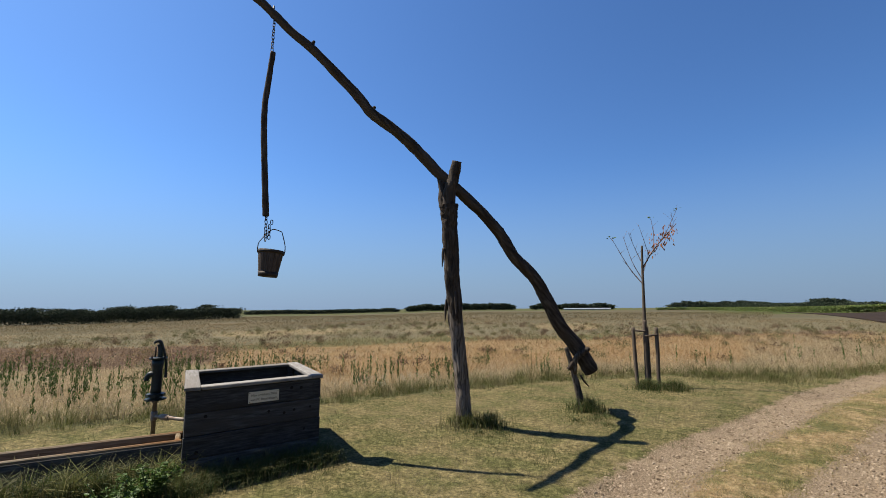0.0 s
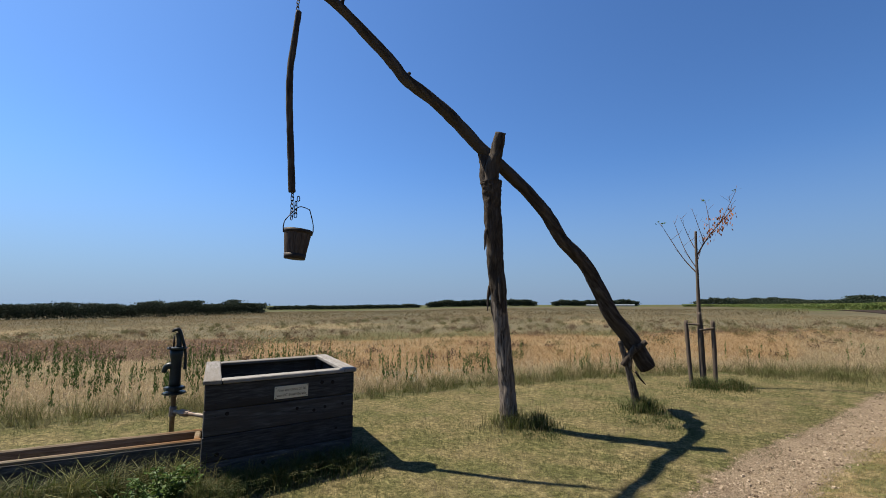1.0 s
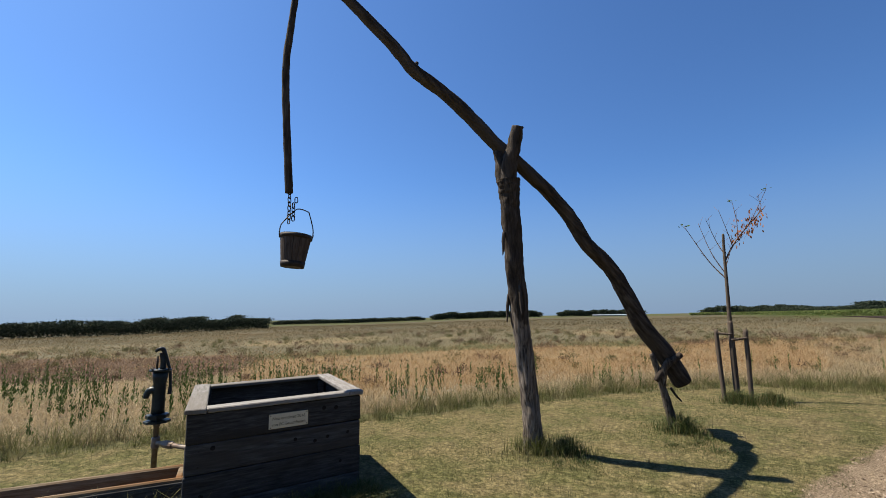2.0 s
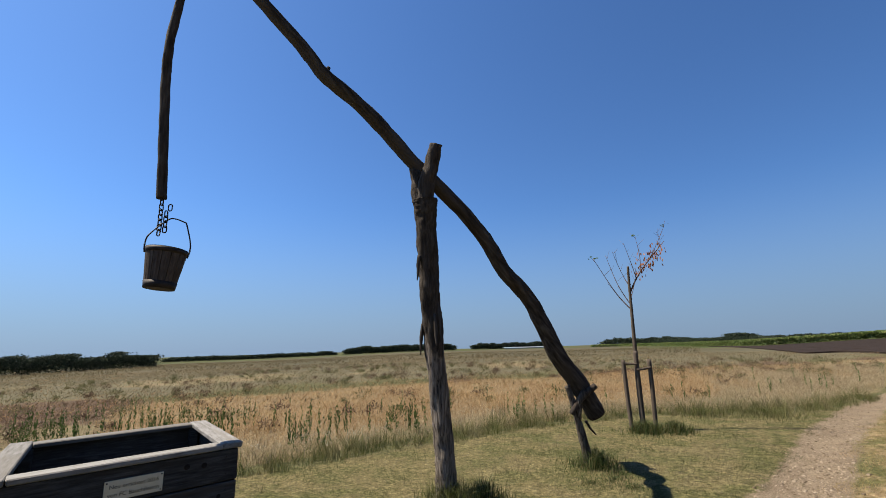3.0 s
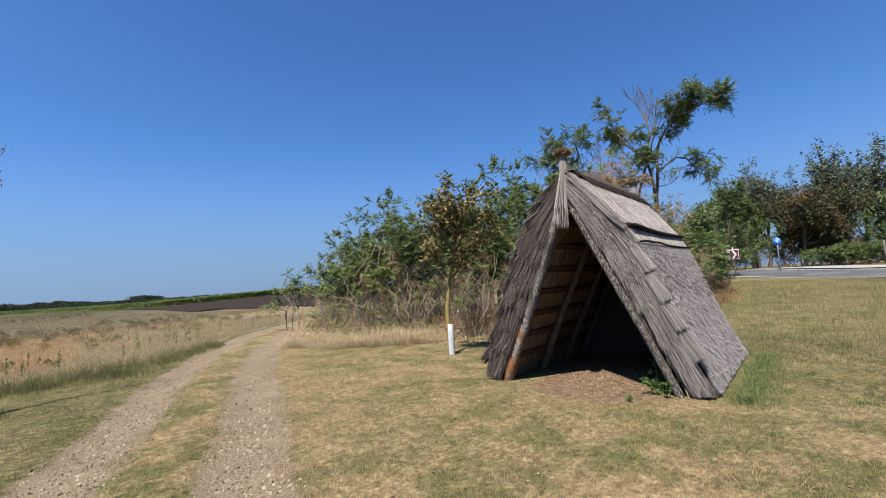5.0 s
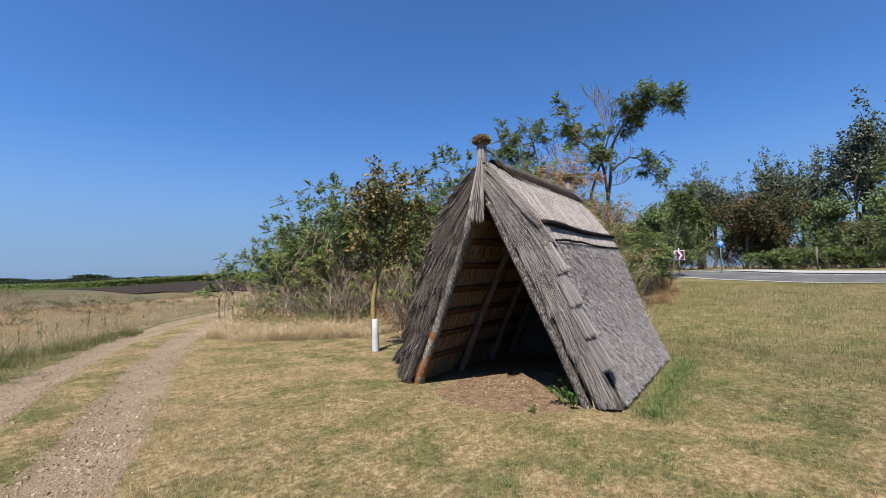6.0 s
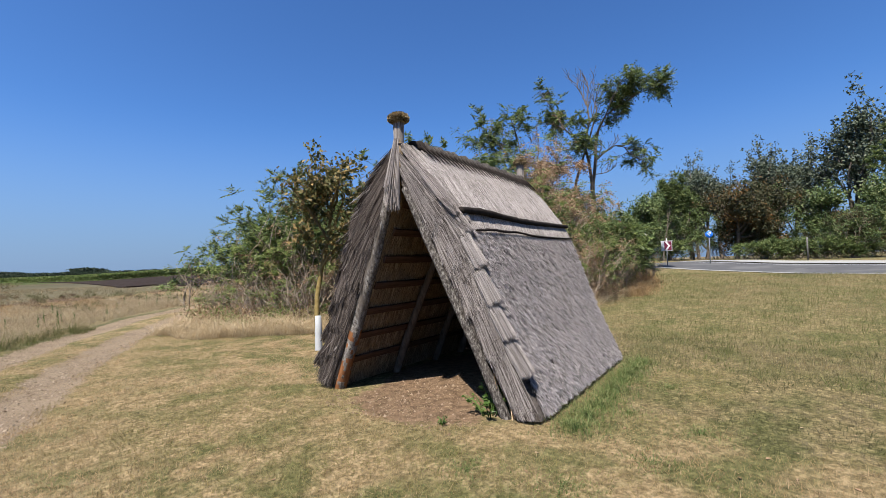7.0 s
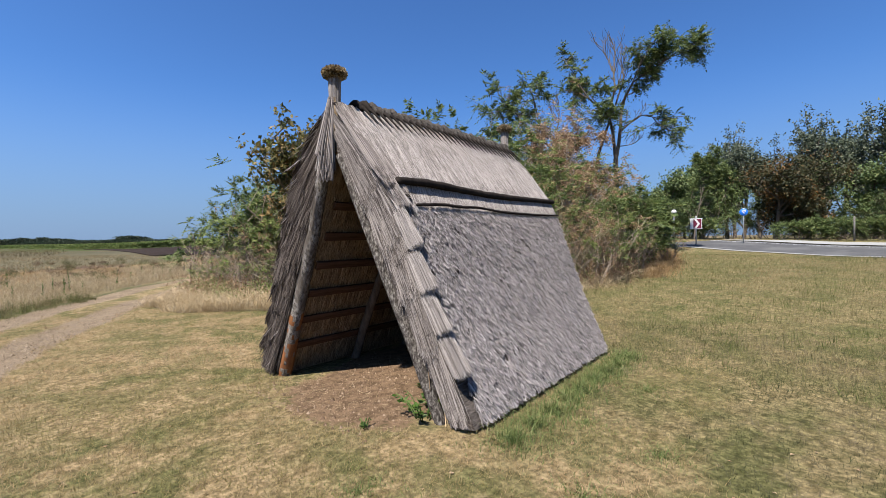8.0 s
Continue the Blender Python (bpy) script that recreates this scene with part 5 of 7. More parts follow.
    tas = part("tassel", tube("tassel", [(-0.06, 0, 3.03), (-0.10, 0.02, 2.7), (-0.12, 0.05, 2.42)], (0.02, 0.055, 0.066), M["inner"], 12, 8, 0.15), h, "sheaf of grey reed hanging over the opening")
    part("straw_coat", reed_mesh("straw_coat", A, B, np.full(n, 0.0065), np.stack([np.cos(t), np.sin(t), 0 * t], 1), M["gable"], 0.7), tas)
    # rod and rope that hold the thatch
    y, z, ny, nz, _, _ = [float(q) for q in prof(np.array(0.335))]
    rod = [(u, -(y + 0.05 * ny), z + dz) for u, dz in ((0.06, 0.05), (0.5, 0.06), (0.9, 0.045), (1.3, 0.03), (1.6, 0.02), (2.1, 0.02), (2.7, 0.03), (HL + 0.06, 0.04))]
    part("holding_rod", tube("holding_rod", rod, (0.036, 0.04, 0.036, 0.04, 0.034, 0.03), M["rod"], 10, 60, 0.15, 4), h, "dark crooked rod holding down the thatch")
    part("reed_layer", slope_reeds("reed_layer", -1, 9000, 0.315, 0.35, 0.15, 0.0045, 0.02, M["reed"], rs, 0.2, HL, jit=0.03), right)
    y, z, ny, nz, _, _ = [float(q) for q in prof(np.array(0.398))]
    part("holding_rope", tube("holding_rope", [(u, -(y + 0.06 * ny), z + 0.06 * nz + dz) for u, dz in ((0.22, 0.0), (0.6, 0.02), (0.9, 0.012), (1.3, 0.018), (1.7, -0.006), (2.4, -0.012), (HL + 0.02, 0.0))], (0.014, 0.018, 0.013, 0.017, 0.014), M["rod"], 6, 60, 0.45, 9), h)
    # front rafters, the inner frame and battens
    raf = tube("rafter", [(0.13, 1.28, -0.05), (0.075, 0.90, 0.75), (0.015, 0.50, 1.62), (-0.06, 0.11, 2.48)], (0.078, 0.074, 0.07, 0.062), M["rafter"], 16, 50, 0.16, 3, 1, 7)
    raf.materials.append(M["orange"])
    for f in raf.polygons:
        c = f.center
        if c.z < 0.80 - 0.1 * noise.noise(Vector((c.x * 20, c.z * 6, 0))) and noise.noise(Vector((c.x * 16, c.y * 16, c.z * 4.5))) > (0.05 if c.z > 0.42 else -0.25):
            f.material_index = 1
    part("rafter", raf, h, "bark-covered front rafter, orange where the bark has peeled")
    part("rafter", tube("rafter", [(0.13, -1.20, -0.05), (0.075, -0.86, 0.75), (0.015, -0.45, 1.65), (-0.04, -0.08, 2.48)], (0.054, 0.052, 0.05, 0.044), M["bark_rafter"], 14, 40, 0.12, 3, 0, 11), h, "bark-covered front rafter beside the cut reed ends")
    for u in (1.18, 2.2, 3.0):
        for sd in (1, -1):
            part("rafter", tube("rafter", [(u, sd * 1.20, -0.03), (u, sd * 0.85, 0.74), (u, sd * 0.45, 1.54), (u, sd * 0.05, 2.36)], (0.062, 0.058, 0.054, 0.05), M["innerwood"], 10, 20, 0.12), h)
    for k in range(7):
        v = 0.10 + 0.125 * k
        for sd in (1, -1):
            part("batten", slab("batten", HL - 0.16, 0.035, 0.095, M["batten"], 0.006, 0.004, k), h, m=pose(HL / 2 + 0.06, sd * (INY * v - 0.03), INZ * (1 - v) - 0.01, sd * 27))
    # reed ends that hang between the battens inside
    for sd, par in ((1, left), (-1, right)):
        n = 9000
        v0 = 0.06 + 0.125 * rs.randint(0, 8, n) + rs.uniform(0, 0.05, n)
        v1 = np.clip(v0 + rs.uniform(0.05, 0.10, n), 0, 0.99)
        u = rs.uniform(0.1, HL - 0.2, n)
        du = rs.normal(0, 0.02, n)
        A = np.stack([u, sd * (INY * v0 - 0.004), INZ * (1 - v0)], 1)
        B = np.stack([u + du, sd * (INY * v1 - rs.uniform(0.004, 0.03, n)), INZ * (1 - v1)], 1)
        part("inner_layer", reed_mesh("inner_layer", A, B, rs.uniform(0.004, 0.009, n), np.tile((0.0, -sd * 0.9, -0.4), (n, 1)) + rs.normal(0, 0.3, (n, 3)), M["innerreed"], flat=True), par, "brown reed between the inner battens")
    # the closed rear gable
    V = [(HL - 0.03, 1.52, 0), (HL - 0.03, -1.52, 0), (HL - 0.03, 0, 2.93), (HL - 0.16, INY, 0), (HL - 0.16, -INY, 0), (HL - 0.16, 0, INZ)]
    part("rear_gable", py_mesh("rear_gable", V, [(0, 1, 2), (3, 5, 4), (0, 2, 5, 3), (1, 4, 5, 2), (0, 3, 4, 1)], M["thatch"]), h)
    return h


build_hut()

# ---- trees and shrubs ----


def grow(seed, start, direction, length, radius, depth, spread, kids, up=0.25, wobble=0.18, shrink=0.66, low=0.35):
    """Branches as chains of places with radii, and the twigs that bear leaves."""
    rr = random.Random(seed)
    chains, twigs = [], []

    def rec(p, d, ln, r, lev):
        pts, q, v = [p.copy()], p.copy(), d.copy()
        n = 5
        for k in range(n):
            v = (v + Vector((rr.gauss(0, wobble), rr.gauss(0, wobble), rr.gauss(up * 0.3, wobble * 0.5)))).normalized()
            q = q + v * ln / n
            pts.append(q.copy())
        chains.append((pts, r, r * 0.55, lev))
        if lev >= depth - 1:
            twigs.append(pts)
        if lev >= depth:
            return
        for k in range(kids[min(lev, len(kids) - 1)]):
            f = rr.uniform(low if lev == 0 else 0.35, 1.0) if k else 1.0
            i = min(n, max(1, int(round(f * n))))
            side = Vector((rr.gauss(0, 1), rr.gauss(0, 1), rr.gauss(up, 0.45))).normalized()
            nd = (v * (1 - spread) + side * spread).normalized()
            rec(pts[i], nd, ln * shrink * rr.uniform(0.75, 1.2), r * 0.55 * rr.uniform(0.8, 1.1), lev + 1)
    rec(Vector(start), Vector(direction).normalized(), length, radius, 0)
    return chains, twigs


def wood_mesh(name, sets, mats, thin=0.004, maxlev=2):
    V, F = [], []
    for chains in sets:
        for pts, r0, r1, lev in chains:
            if lev > maxlev:
                continue
            use = pts if lev < 2 else pts[::2] + pts[-1:]
            v, f = tube_data(np.array([tuple(p) for p in use]), (max(r0, thin), max(r1, thin)), 7 if lev == 0 else 4 if lev == 1 else 3, 0.1 if lev < 2 else 0, base=len(V), cap=False)
            V += v
            F += f
    return py_mesh(name, V, F, mats, True)


def twig_leaves(twigs, n, rs, size, scatter):
    """Places, directions and lengths of single leaves along the twigs, gathered in clumps."""
    T = np.array([[tuple(p) for p in t] for t in twigs])
    per = 7
    m = n // per + 1
    k = np.repeat(rs.randint(0, len(T), m), per)
    s = np.clip(np.repeat(rs.uniform(0.8, T.shape[1] - 1.001, m), per) + rs.normal(0, 0.2, m * per), 0, T.shape[1] - 1.001)
    i = s.astype(int)
    f = (s - i)[:, None]
    P = T[k, i] * (1 - f) + T[k, i + 1] * f + np.repeat(rs.normal(0, scatter, (m, 3)), per, 0) + rs.normal(0, scatter * 0.55, (m * per, 3))
    D = unit(T[k, i + 1] - T[k, i])
    return P, unit(D * 0.4 + rs.normal(0, 0.6, (m * per, 3)) + np.array([0, 0, -0.15])), size * rs.uniform(0.7, 1.3, m * per)


def sprays(twigs, n, rs, size, per=6, pairs=5, tips=0.35, up=0.25):
    """Feathery leaves in tufts along the twigs' outer ends: each a drooping stalk with leaflets in pairs."""
    T = np.array([[tuple(p) for p in t] for t in twigs])
    k = np.repeat(rs.randint(0, len(T), n), per)
    s = np.repeat(T.shape[1] - 1.001 - rs.uniform(0, 1, n) ** 1.5 * (T.shape[1] - 2) * (1 - tips), per) + rs.normal(0, 0.12, n * per)
    s = np.clip(s, 0, T.shape[1] - 1.001)
    i = s.astype(int)
    f = (s - i)[:, None]
    P = T[k, i] * (1 - f) + T[k, i + 1] * f
    axis = unit(unit(T[k, i + 1] - T[k, i]) * 0.55 + rs.normal(0, 0.62, (n * per, 3)) + np.array([0, 0, up]))
    side = unit(np.cross(axis, np.array([0, 0, 1.0]) + rs.normal(0, 0.25, (n * per, 3))))
    L = (size * rs.uniform(0.65, 1.2, n * per))[:, None]
    ps, ds, ls = [], [], []
    for j in range(pairs + 1):
        t = (j + 0.9) / (pairs + 0.9)
        q = P + axis * L * t - np.array([0, 0, 1.0]) * L * 0.32 * t * t
        for sg in ((-1, 1) if j < pairs else (0,)):
            ps.append(q)
            ds.append(side * sg + axis * (0.4 if sg else 1.0) - np.array([0, 0, 0.25]))
            ls.append(L[:, 0] * (0.30 - 0.12 * abs(t - 0.45)))
    return np.concatenate(ps), np.concatenate(ds), np.concatenate(ls)


def bush(name, label, seed, h, stems, leaves, size, mats, pairs=5, spread=0.55, lean=0.4, dry=0.0, group="", category="shrub", low=0.35, per=6):
    """A shrub of several stems with feathery leaves; leaves: how many tufts of them."""
    rs, rr = np.random.RandomState(seed), random.Random(seed)
    b = thing(name, label, category, group=group)
    sets, tw = [], []
    for k in range(stems):
        a = 2 * math.pi * (k + rr.random() * 0.6) / stems
        c, t = grow(seed * 31 + k, (0.25 * math.cos(a), 0.25 * math.sin(a), -0.05), (lean * math.cos(a), lean * math.sin(a), 1), h * rr.uniform(0.40, 0.56), 0.022 * h / 3 + 0.008, 3, spread, (4, 3, 3), 0.28, 0.13, low=low)
        sets.append(c)
        tw += t
    part("branchwork", wood_mesh("branchwork", sets, M["shrubwood"], 0.005), b)
    P, D, L = sprays(tw, leaves, rs, size, per, pairs)
    part("crown", leaf_mesh("crown", P, D, L, L * 0.5, mats, rs, 0.72, simple=True), b)
    if dry:
        P, D, L = sprays(tw, int(leaves * dry), rs, size * 0.8, per, 3, 0.1, -0.3)
        part("dry_foliage", leaf_mesh("dry_foliage", P, D, L, L * 0.4, M["leaf_dry"], rs, simple=True), b, "brown dried leaves")
    return b


def tree(name, label, seed, h, r, leaves, size, mats, spread=0.5, kids=(6, 4, 3), depth=3, lean=(0, 0), feathered=False, up=0.3, scatter=0.15, group="", shrink=0.62, bark="trunk", width=0.6, low=0.35, height=0.5):
    rs = np.random.RandomState(seed)
    t = thing(name, label, "tree", group=group)
    c, tw = grow(seed * 17, (0, 0, -0.1), (lean[0], lean[1], 1), h * height, r, depth, spread, kids, up, 0.10, shrink, low)
    part("trunk", wood_mesh("trunk", [c], M[bark], 0.006), t)
    if feathered:
        P, D, L = sprays(tw, leaves, rs, size, 6, 5)
    else:
        P, D, L = twig_leaves(tw, leaves, rs, size, scatter)
    part("crown", leaf_mesh("crown", P, D, L, L * width, mats, rs, simple=size > 0.195), t)
    return t


def put(ob, x, y, scale=1.0, turn=0.0, dz=0.0, lift=1.0):
    ob.matrix_world = pose(x, y, gz(x, y) + dz, 0, 0, turn) @ Matrix.Diagonal((scale, scale, scale * lift, 1))
    return ob


def again(ob, x, y, scale=1.0, turn=0.0, lift=1.0, dz=0.0):
    c = copy_thing(ob, pose(0, 0, 0))
    return put(c, x, y, scale, turn, dz, lift)


def build_thicket():
    lab = "dense robinia shrub with feathery green leaves and thin bare stems"
    kinds = [bush("shrub", lab, 21, 3.2, 6, 155, 0.30, M["leaf"], dry=0.12, group="thicket"),
             bush("shrub", lab, 22, 4.0, 7, 195, 0.33, M["leaf_robinia"], dry=0.08, group="thicket"),
             bush("shrub", "half-dried shrub with brown leaves and bare stems", 23, 2.6, 9, 60, 0.26, M["leaf"], 4, dry=1.5, group="thicket", low=0.15),
             bush("shrub", "dark green leafy shrub at the thicket's edge", 24, 3.4, 6, 210, 0.31, M["leaf_dark"], group="thicket"),
             bush("shrub", "loose robinia sprout with long feathery leaves", 25, 2.6, 6, 85, 0.36, M["leaf_robinia"], 6, lean=0.28, group="thicket"),
             bush("shrub", "bare thin-stemmed shrub with few olive leaves", 26, 2.4, 12, 40, 0.24, M["leaf"], 4, lean=0.45, dry=0.8, group="thicket", low=0.1),
             bush("shrub", "tall robinia sprout with feathery green top", 27, 4.6, 5, 170, 0.38, M["leaf_robinia"], 6, lean=0.16, group="thicket", spread=0.5, low=0.5),
             bush("shrub", "thin airy robinia sprout with few feathery leaves", 28, 2.3, 3, 34, 0.34, M["leaf_robinia"], 6, lean=0.22, group="thicket", low=0.3),
             bush("shrub", "dried robinia shrub with drooping brown foliage", 29, 4.4, 6, 34, 0.30, M["leaf"], 4, lean=0.3, dry=7.0, group="thicket", low=0.3),
             bush("shrub", "dark green robinia shrub with long arching feathery leaves", 30, 2.6, 7, 110, 0.55, M["leaf_robinia"], 7, lean=0.5, group="thicket", low=0.3)]
    spots = [(9.3, 19.7, 7, 1.2), (8.5, 15.0, 5, 0.62), (9.4, 16.5, 5, 0.75), (10.3, 17, 0, 0.8), (10.6, 16.2, 1, 0.82), (9.8, 14.7, 0, 0.85), (10.4, 14.4, 0, 1.0), (12, 15.6, 1, 1.1), (9.7, 13.2, 2, 0.9), (11.2, 12.8, 1, 1.0), (12.6, 13.4, 0, 1.15), (10.9, 11.4, 2, 0.95), (12.4, 11.2, 0, 1.1), (13.8, 11.6, 1, 1.1), (12.6, 9.8, 2, 1), (14, 9.6, 0, 1.05), (15.6, 10.2, 1, 1.1), (14.8, 8.3, 2, 1.05), (16.4, 8.2, 2, 1.0)]
    spots += [(17.8, 9.2, 1, 1.0), (17.4, 7.4, 2, 1), (19.2, 7.9, 1, 0.75), (20.6, 8.6, 2, 1.1), (21.8, 8, 2, 0.8), (23.4, 9, 0, 0.75), (25.2, 9.6, 1, 0.7), (27, 10.4, 2, 0.65), (11.6, 19.6, 1, 0.6), (13.6, 17.8, 3, 1.1), (15.4, 14.2, 1, 1.2), (18.6, 11.6, 1, 1.2), (22, 11.4, 1, 1.1), (14.8, 21.5, 0, 0.6), (19, 6.9, 2, 0.55), (23, 6.75, 2, 0.55), (23.6, 10.9, 1, 1.2)]
    spots += [(18.6, 9.9, 2, 1.5), (8.8, 15.4, 5, 0.8), (8.9, 13.6, 5, 0.8), (9.6, 12.4, 5, 0.9), (10.6, 10.8, 5, 0.9), (9.9, 15.3, 4, 1.1), (11.4, 12.2, 4, 1.25), (12.2, 9.2, 5, 0.9), (13.6, 8.7, 5, 0.8), (15.6, 7.6, 5, 0.8), (20.4, 7.2, 4, 0.95), (21.6, 7.3, 4, 0.85), (19.4, 6.7, 4, 0.7), (18.4, 7.2, 2, 0.85), (16.6, 7, 2, 0.8)]
    spots += [(11.9, 15.0, 6, 1.0), (11.2, 16.6, 6, 0.85), (13.4, 12.8, 6, 1.0), (12.6, 12.2, 6, 0.85), (18.6, 13.0, 6, 1.45), (19.6, 13.6, 6, 1.35), (9.8, 17.0, 4, 0.9)]
    spots += [(20.8, 9.0, 8, 1.0), (22.8, 9.7, 8, 1.05), (21.6, 10.2, 8, 1.25), (19.4, 9.6, 8, 0.95), (22.2, 7.9, 9, 1.0), (21.2, 7.6, 9, 0.8), (22.0, 11.6, 8, 1.45)]
    used = set()
    rr = random.Random(3)
    for x, y, k, sc in spots:
        turn, lift = rr.uniform(0, 360), rr.uniform(0.9, 1.12)
        if k in used:
            again(kinds[k], x, y, sc, turn, lift)
        else:
            put(kinds[k], x, y, sc, turn, 0, lift)
            used.add(k)


build_thicket()


def limbed_tree(label, limbs, leafy, bare, seed, size, mats, m, dry=()):
    """A tree from its chief limbs: each limb a chain of places with radii; leafy sprays and bare twigs grow from given places."""
    rs = np.random.RandomState(seed)
    t = thing("robinia_tree", label, "tree")
    chains = [([Vector(p) for p in smooth_path(np.array(pts, float), 9)], r0, r1, 0) for pts, r0, r1 in limbs]
    sets, groups = [chains], []
    for k, (p, d, ln, n, bear) in enumerate([(*q, 1) for q in leafy] + [(*q, 0) for q in bare] + [(*q, 2) for q in dry]):
        c, w = grow(seed * 41 + k, p, d, ln * (1.25 if bear else 1.0), 0.02 + 0.01 * ln, 2, 0.62 if bear else 0.42, (6, 4), 0.05 if bear else 0.45, 0.16, 0.62, 0.12)
        sets.append(c)
        if n:
            groups.append((w, n, bear))
    part("trunk", wood_mesh("trunk", sets, M["trunk"], 0.009), t)
    for bear, nm, mt in ((1, "crown", mats), (2, "dry_foliage", M["leaf_dry"])):
        use = [sprays(w, int(n * 0.30), rs, size, 4 if bear == 1 else 6, 5 if bear == 1 else 4, 0.0, 0.1 if bear == 1 else -0.55) for w, n, b in groups if b == bear]
        if use:
            P, D, L = [np.concatenate(q) for q in zip(*use)]
            part(nm, leaf_mesh(nm, P, D, L, L * 0.5, mt, rs, 0.6, simple=True), t)
    t.matrix_world = m
    return t


limbed_tree("tall thin robinia with bare dead limbs and sparse green foliage",
            [(((0, 0, -0.2), (0.05, 0.1, 3.0), (0.02, 0, 5.5)), 0.17, 0.13), (((0.02, 0, 5.4), (0.27, 0.15, 7.1), (0.32, 0.3, 8.3), (0.84, 0.2, 9.7), (1.9, 0, 10.3), (2.9, -0.2, 10.9)), 0.11, 0.03),
             (((0.02, 0, 5.4), (-0.13, -0.2, 7.0), (-0.3, -0.3, 8.1), (0.0, -0.2, 9.4), (-0.15, 0, 10.8)), 0.10, 0.03), (((-1.2, 0.5, -0.2), (-1.1, 0.4, 4.6), (-0.6, 0.3, 6.8), (0.0, 0.4, 8.6), (0.5, 0.6, 10.4)), 0.12, 0.03),
             (((0.3, 0.2, 7.1), (1.2, 0.5, 7.9), (1.9, 0.6, 7.9)), 0.05, 0.02), (((-0.3, -0.3, 8.0), (-1.3, -0.6, 8.9), (-2.2, -0.8, 10.4)), 0.06, 0.02), (((0.3, 0.2, 8.6), (0.9, -0.6, 9.6), (1.3, -1.0, 10.6)), 0.05, 0.02)],
            [((2.5, -0.1, 10.7), (1, 0.1, 0.35), 1.0, 180), ((1.9, 0, 10.3), (0.7, -0.2, 0.5), 1.1, 190), ((1.3, 0.1, 10.0), (0.7, 0.4, 0.6), 1.1, 190), ((2.9, -0.2, 10.9), (0.9, 0.3, 0.3), 0.9, 120), ((1.2, -0.9, 10.3), (0.5, -0.2, 0.8), 0.9, 110), ((0.84, 0.2, 9.7), (0.6, -0.3, 0.3), 1.0, 130), ((0.6, 0.25, 9.1), (0.5, 0.3, 0.2), 0.9, 90),
             ((1.5, 0.5, 7.9), (0.9, 0.2, 0.0), 1.0, 150), ((1.9, 0.6, 7.8), (0.3, 0.1, -0.9), 1.2, 110), ((0.4, 0.3, 7.6), (-0.4, -0.5, 0.1), 1.1, 130), ((-0.2, -0.3, 7.6), (-0.8, -0.4, 0.1), 1.1, 150),
             ((-1.3, -0.6, 8.9), (-0.7, 0.2, 0.5), 1.1, 170), ((-2.0, -0.8, 10.2), (-0.4, 0, 1), 1.1, 130), ((-0.9, -0.5, 8.6), (-0.4, 0.5, 0.9), 1.1, 140)],
            [((-0.15, 0, 10.5), (-0.45, 0.1, 1), 1.5, 0), ((-0.1, -0.1, 10.0), (0.1, -0.3, 1), 1.6, 0), ((0.4, 0.5, 10.0), (0.2, 0.2, 1), 1.5, 0), ((0.0, -0.2, 9.2), (0.45, 0.3, 1), 1.4, 0), ((0.3, 0.2, 7.3), (1.0, -0.4, 0.0), 1.0, 0), ((0.2, 0, 6.2), (1.0, 0.2, -0.1), 0.9, 0)],
            8, 0.50, M["leaf_robinia"], pose(26.2, 10.2, gz(26.2, 10.2), 0, 0, -68) @ Matrix.Diagonal((0.94, 0.94, 0.90, 1)))
limbed_tree("slender half-dead robinia with drooping dry foliage behind the hut",
            [(((0, 0, -0.2), (-0.2, 0.2, 3.2), (-0.5, 0.1, 5.6), (-1.1, 0, 7.4), (-1.9, 0.1, 8.6)), 0.11, 0.03), (((-0.3, 0.1, 3.8), (0.3, 0.3, 5.6), (0.4, 0.2, 7.4)), 0.07, 0.02), (((-0.5, 0.1, 5.6), (-0.4, -0.4, 7.2), (-0.6, -0.5, 8.6)), 0.05, 0.02)],
            [((-1.2, 0, 7.6), (-0.5, 0.4, 0.7), 1.1, 170), ((-0.6, -0.4, 8.2), (-0.3, 0, 1), 1.0, 150), ((-1.8, 0.1, 8.4), (-0.8, -0.2, 0.2), 1.0, 130), ((-1.5, 0.1, 8.0), (0.2, 0.3, 0.9), 0.9, 120), ((-1.0, 0, 7.2), (-0.8, -0.3, 0.1), 1.0, 130), ((-0.3, 0.1, 4.2), (-0.8, -0.4, 0.5), 1.1, 120), ((0.3, 0.3, 5.6), (0.7, 0.1, 0.4), 1.0, 110)],
            [((-1.9, 0.1, 8.5), (-1, 0, 0.6), 1.1, 0), ((0.4, 0.2, 7.2), (0.1, 0.2, 1), 1.2, 0), ((-0.4, 0.1, 6.2), (0.4, -0.2, 1), 1.3, 0)],
            12, 0.46, M["leaf_robinia"], pose(23.7, 12.6, gz(23.7, 12.6), 0, 0, -68) @ Matrix.Diagonal((1, 1, 0.95, 1)),
            [((0.3, 0.3, 6.2), (0.4, -0.2, 0.1), 1.2, 210), ((-0.2, 0.1, 5.2), (0.3, -0.5, 0.2), 1.2, 210), ((-0.5, -0.2, 6.6), (0.5, -0.3, -0.2), 1.1, 180), ((-0.2, 0.1, 3.6), (0.6, -0.6, 0.1), 1.2, 200), ((-0.6, 0, 7.0), (0.4, 0.2, -0.1), 1.0, 170), ((0.3, 0.3, 5.0), (0.5, 0.1, -0.1), 1.2, 200), ((0.5, 0.1, 4.2), (0.8, -0.2, 0.1), 1.1, 180)])


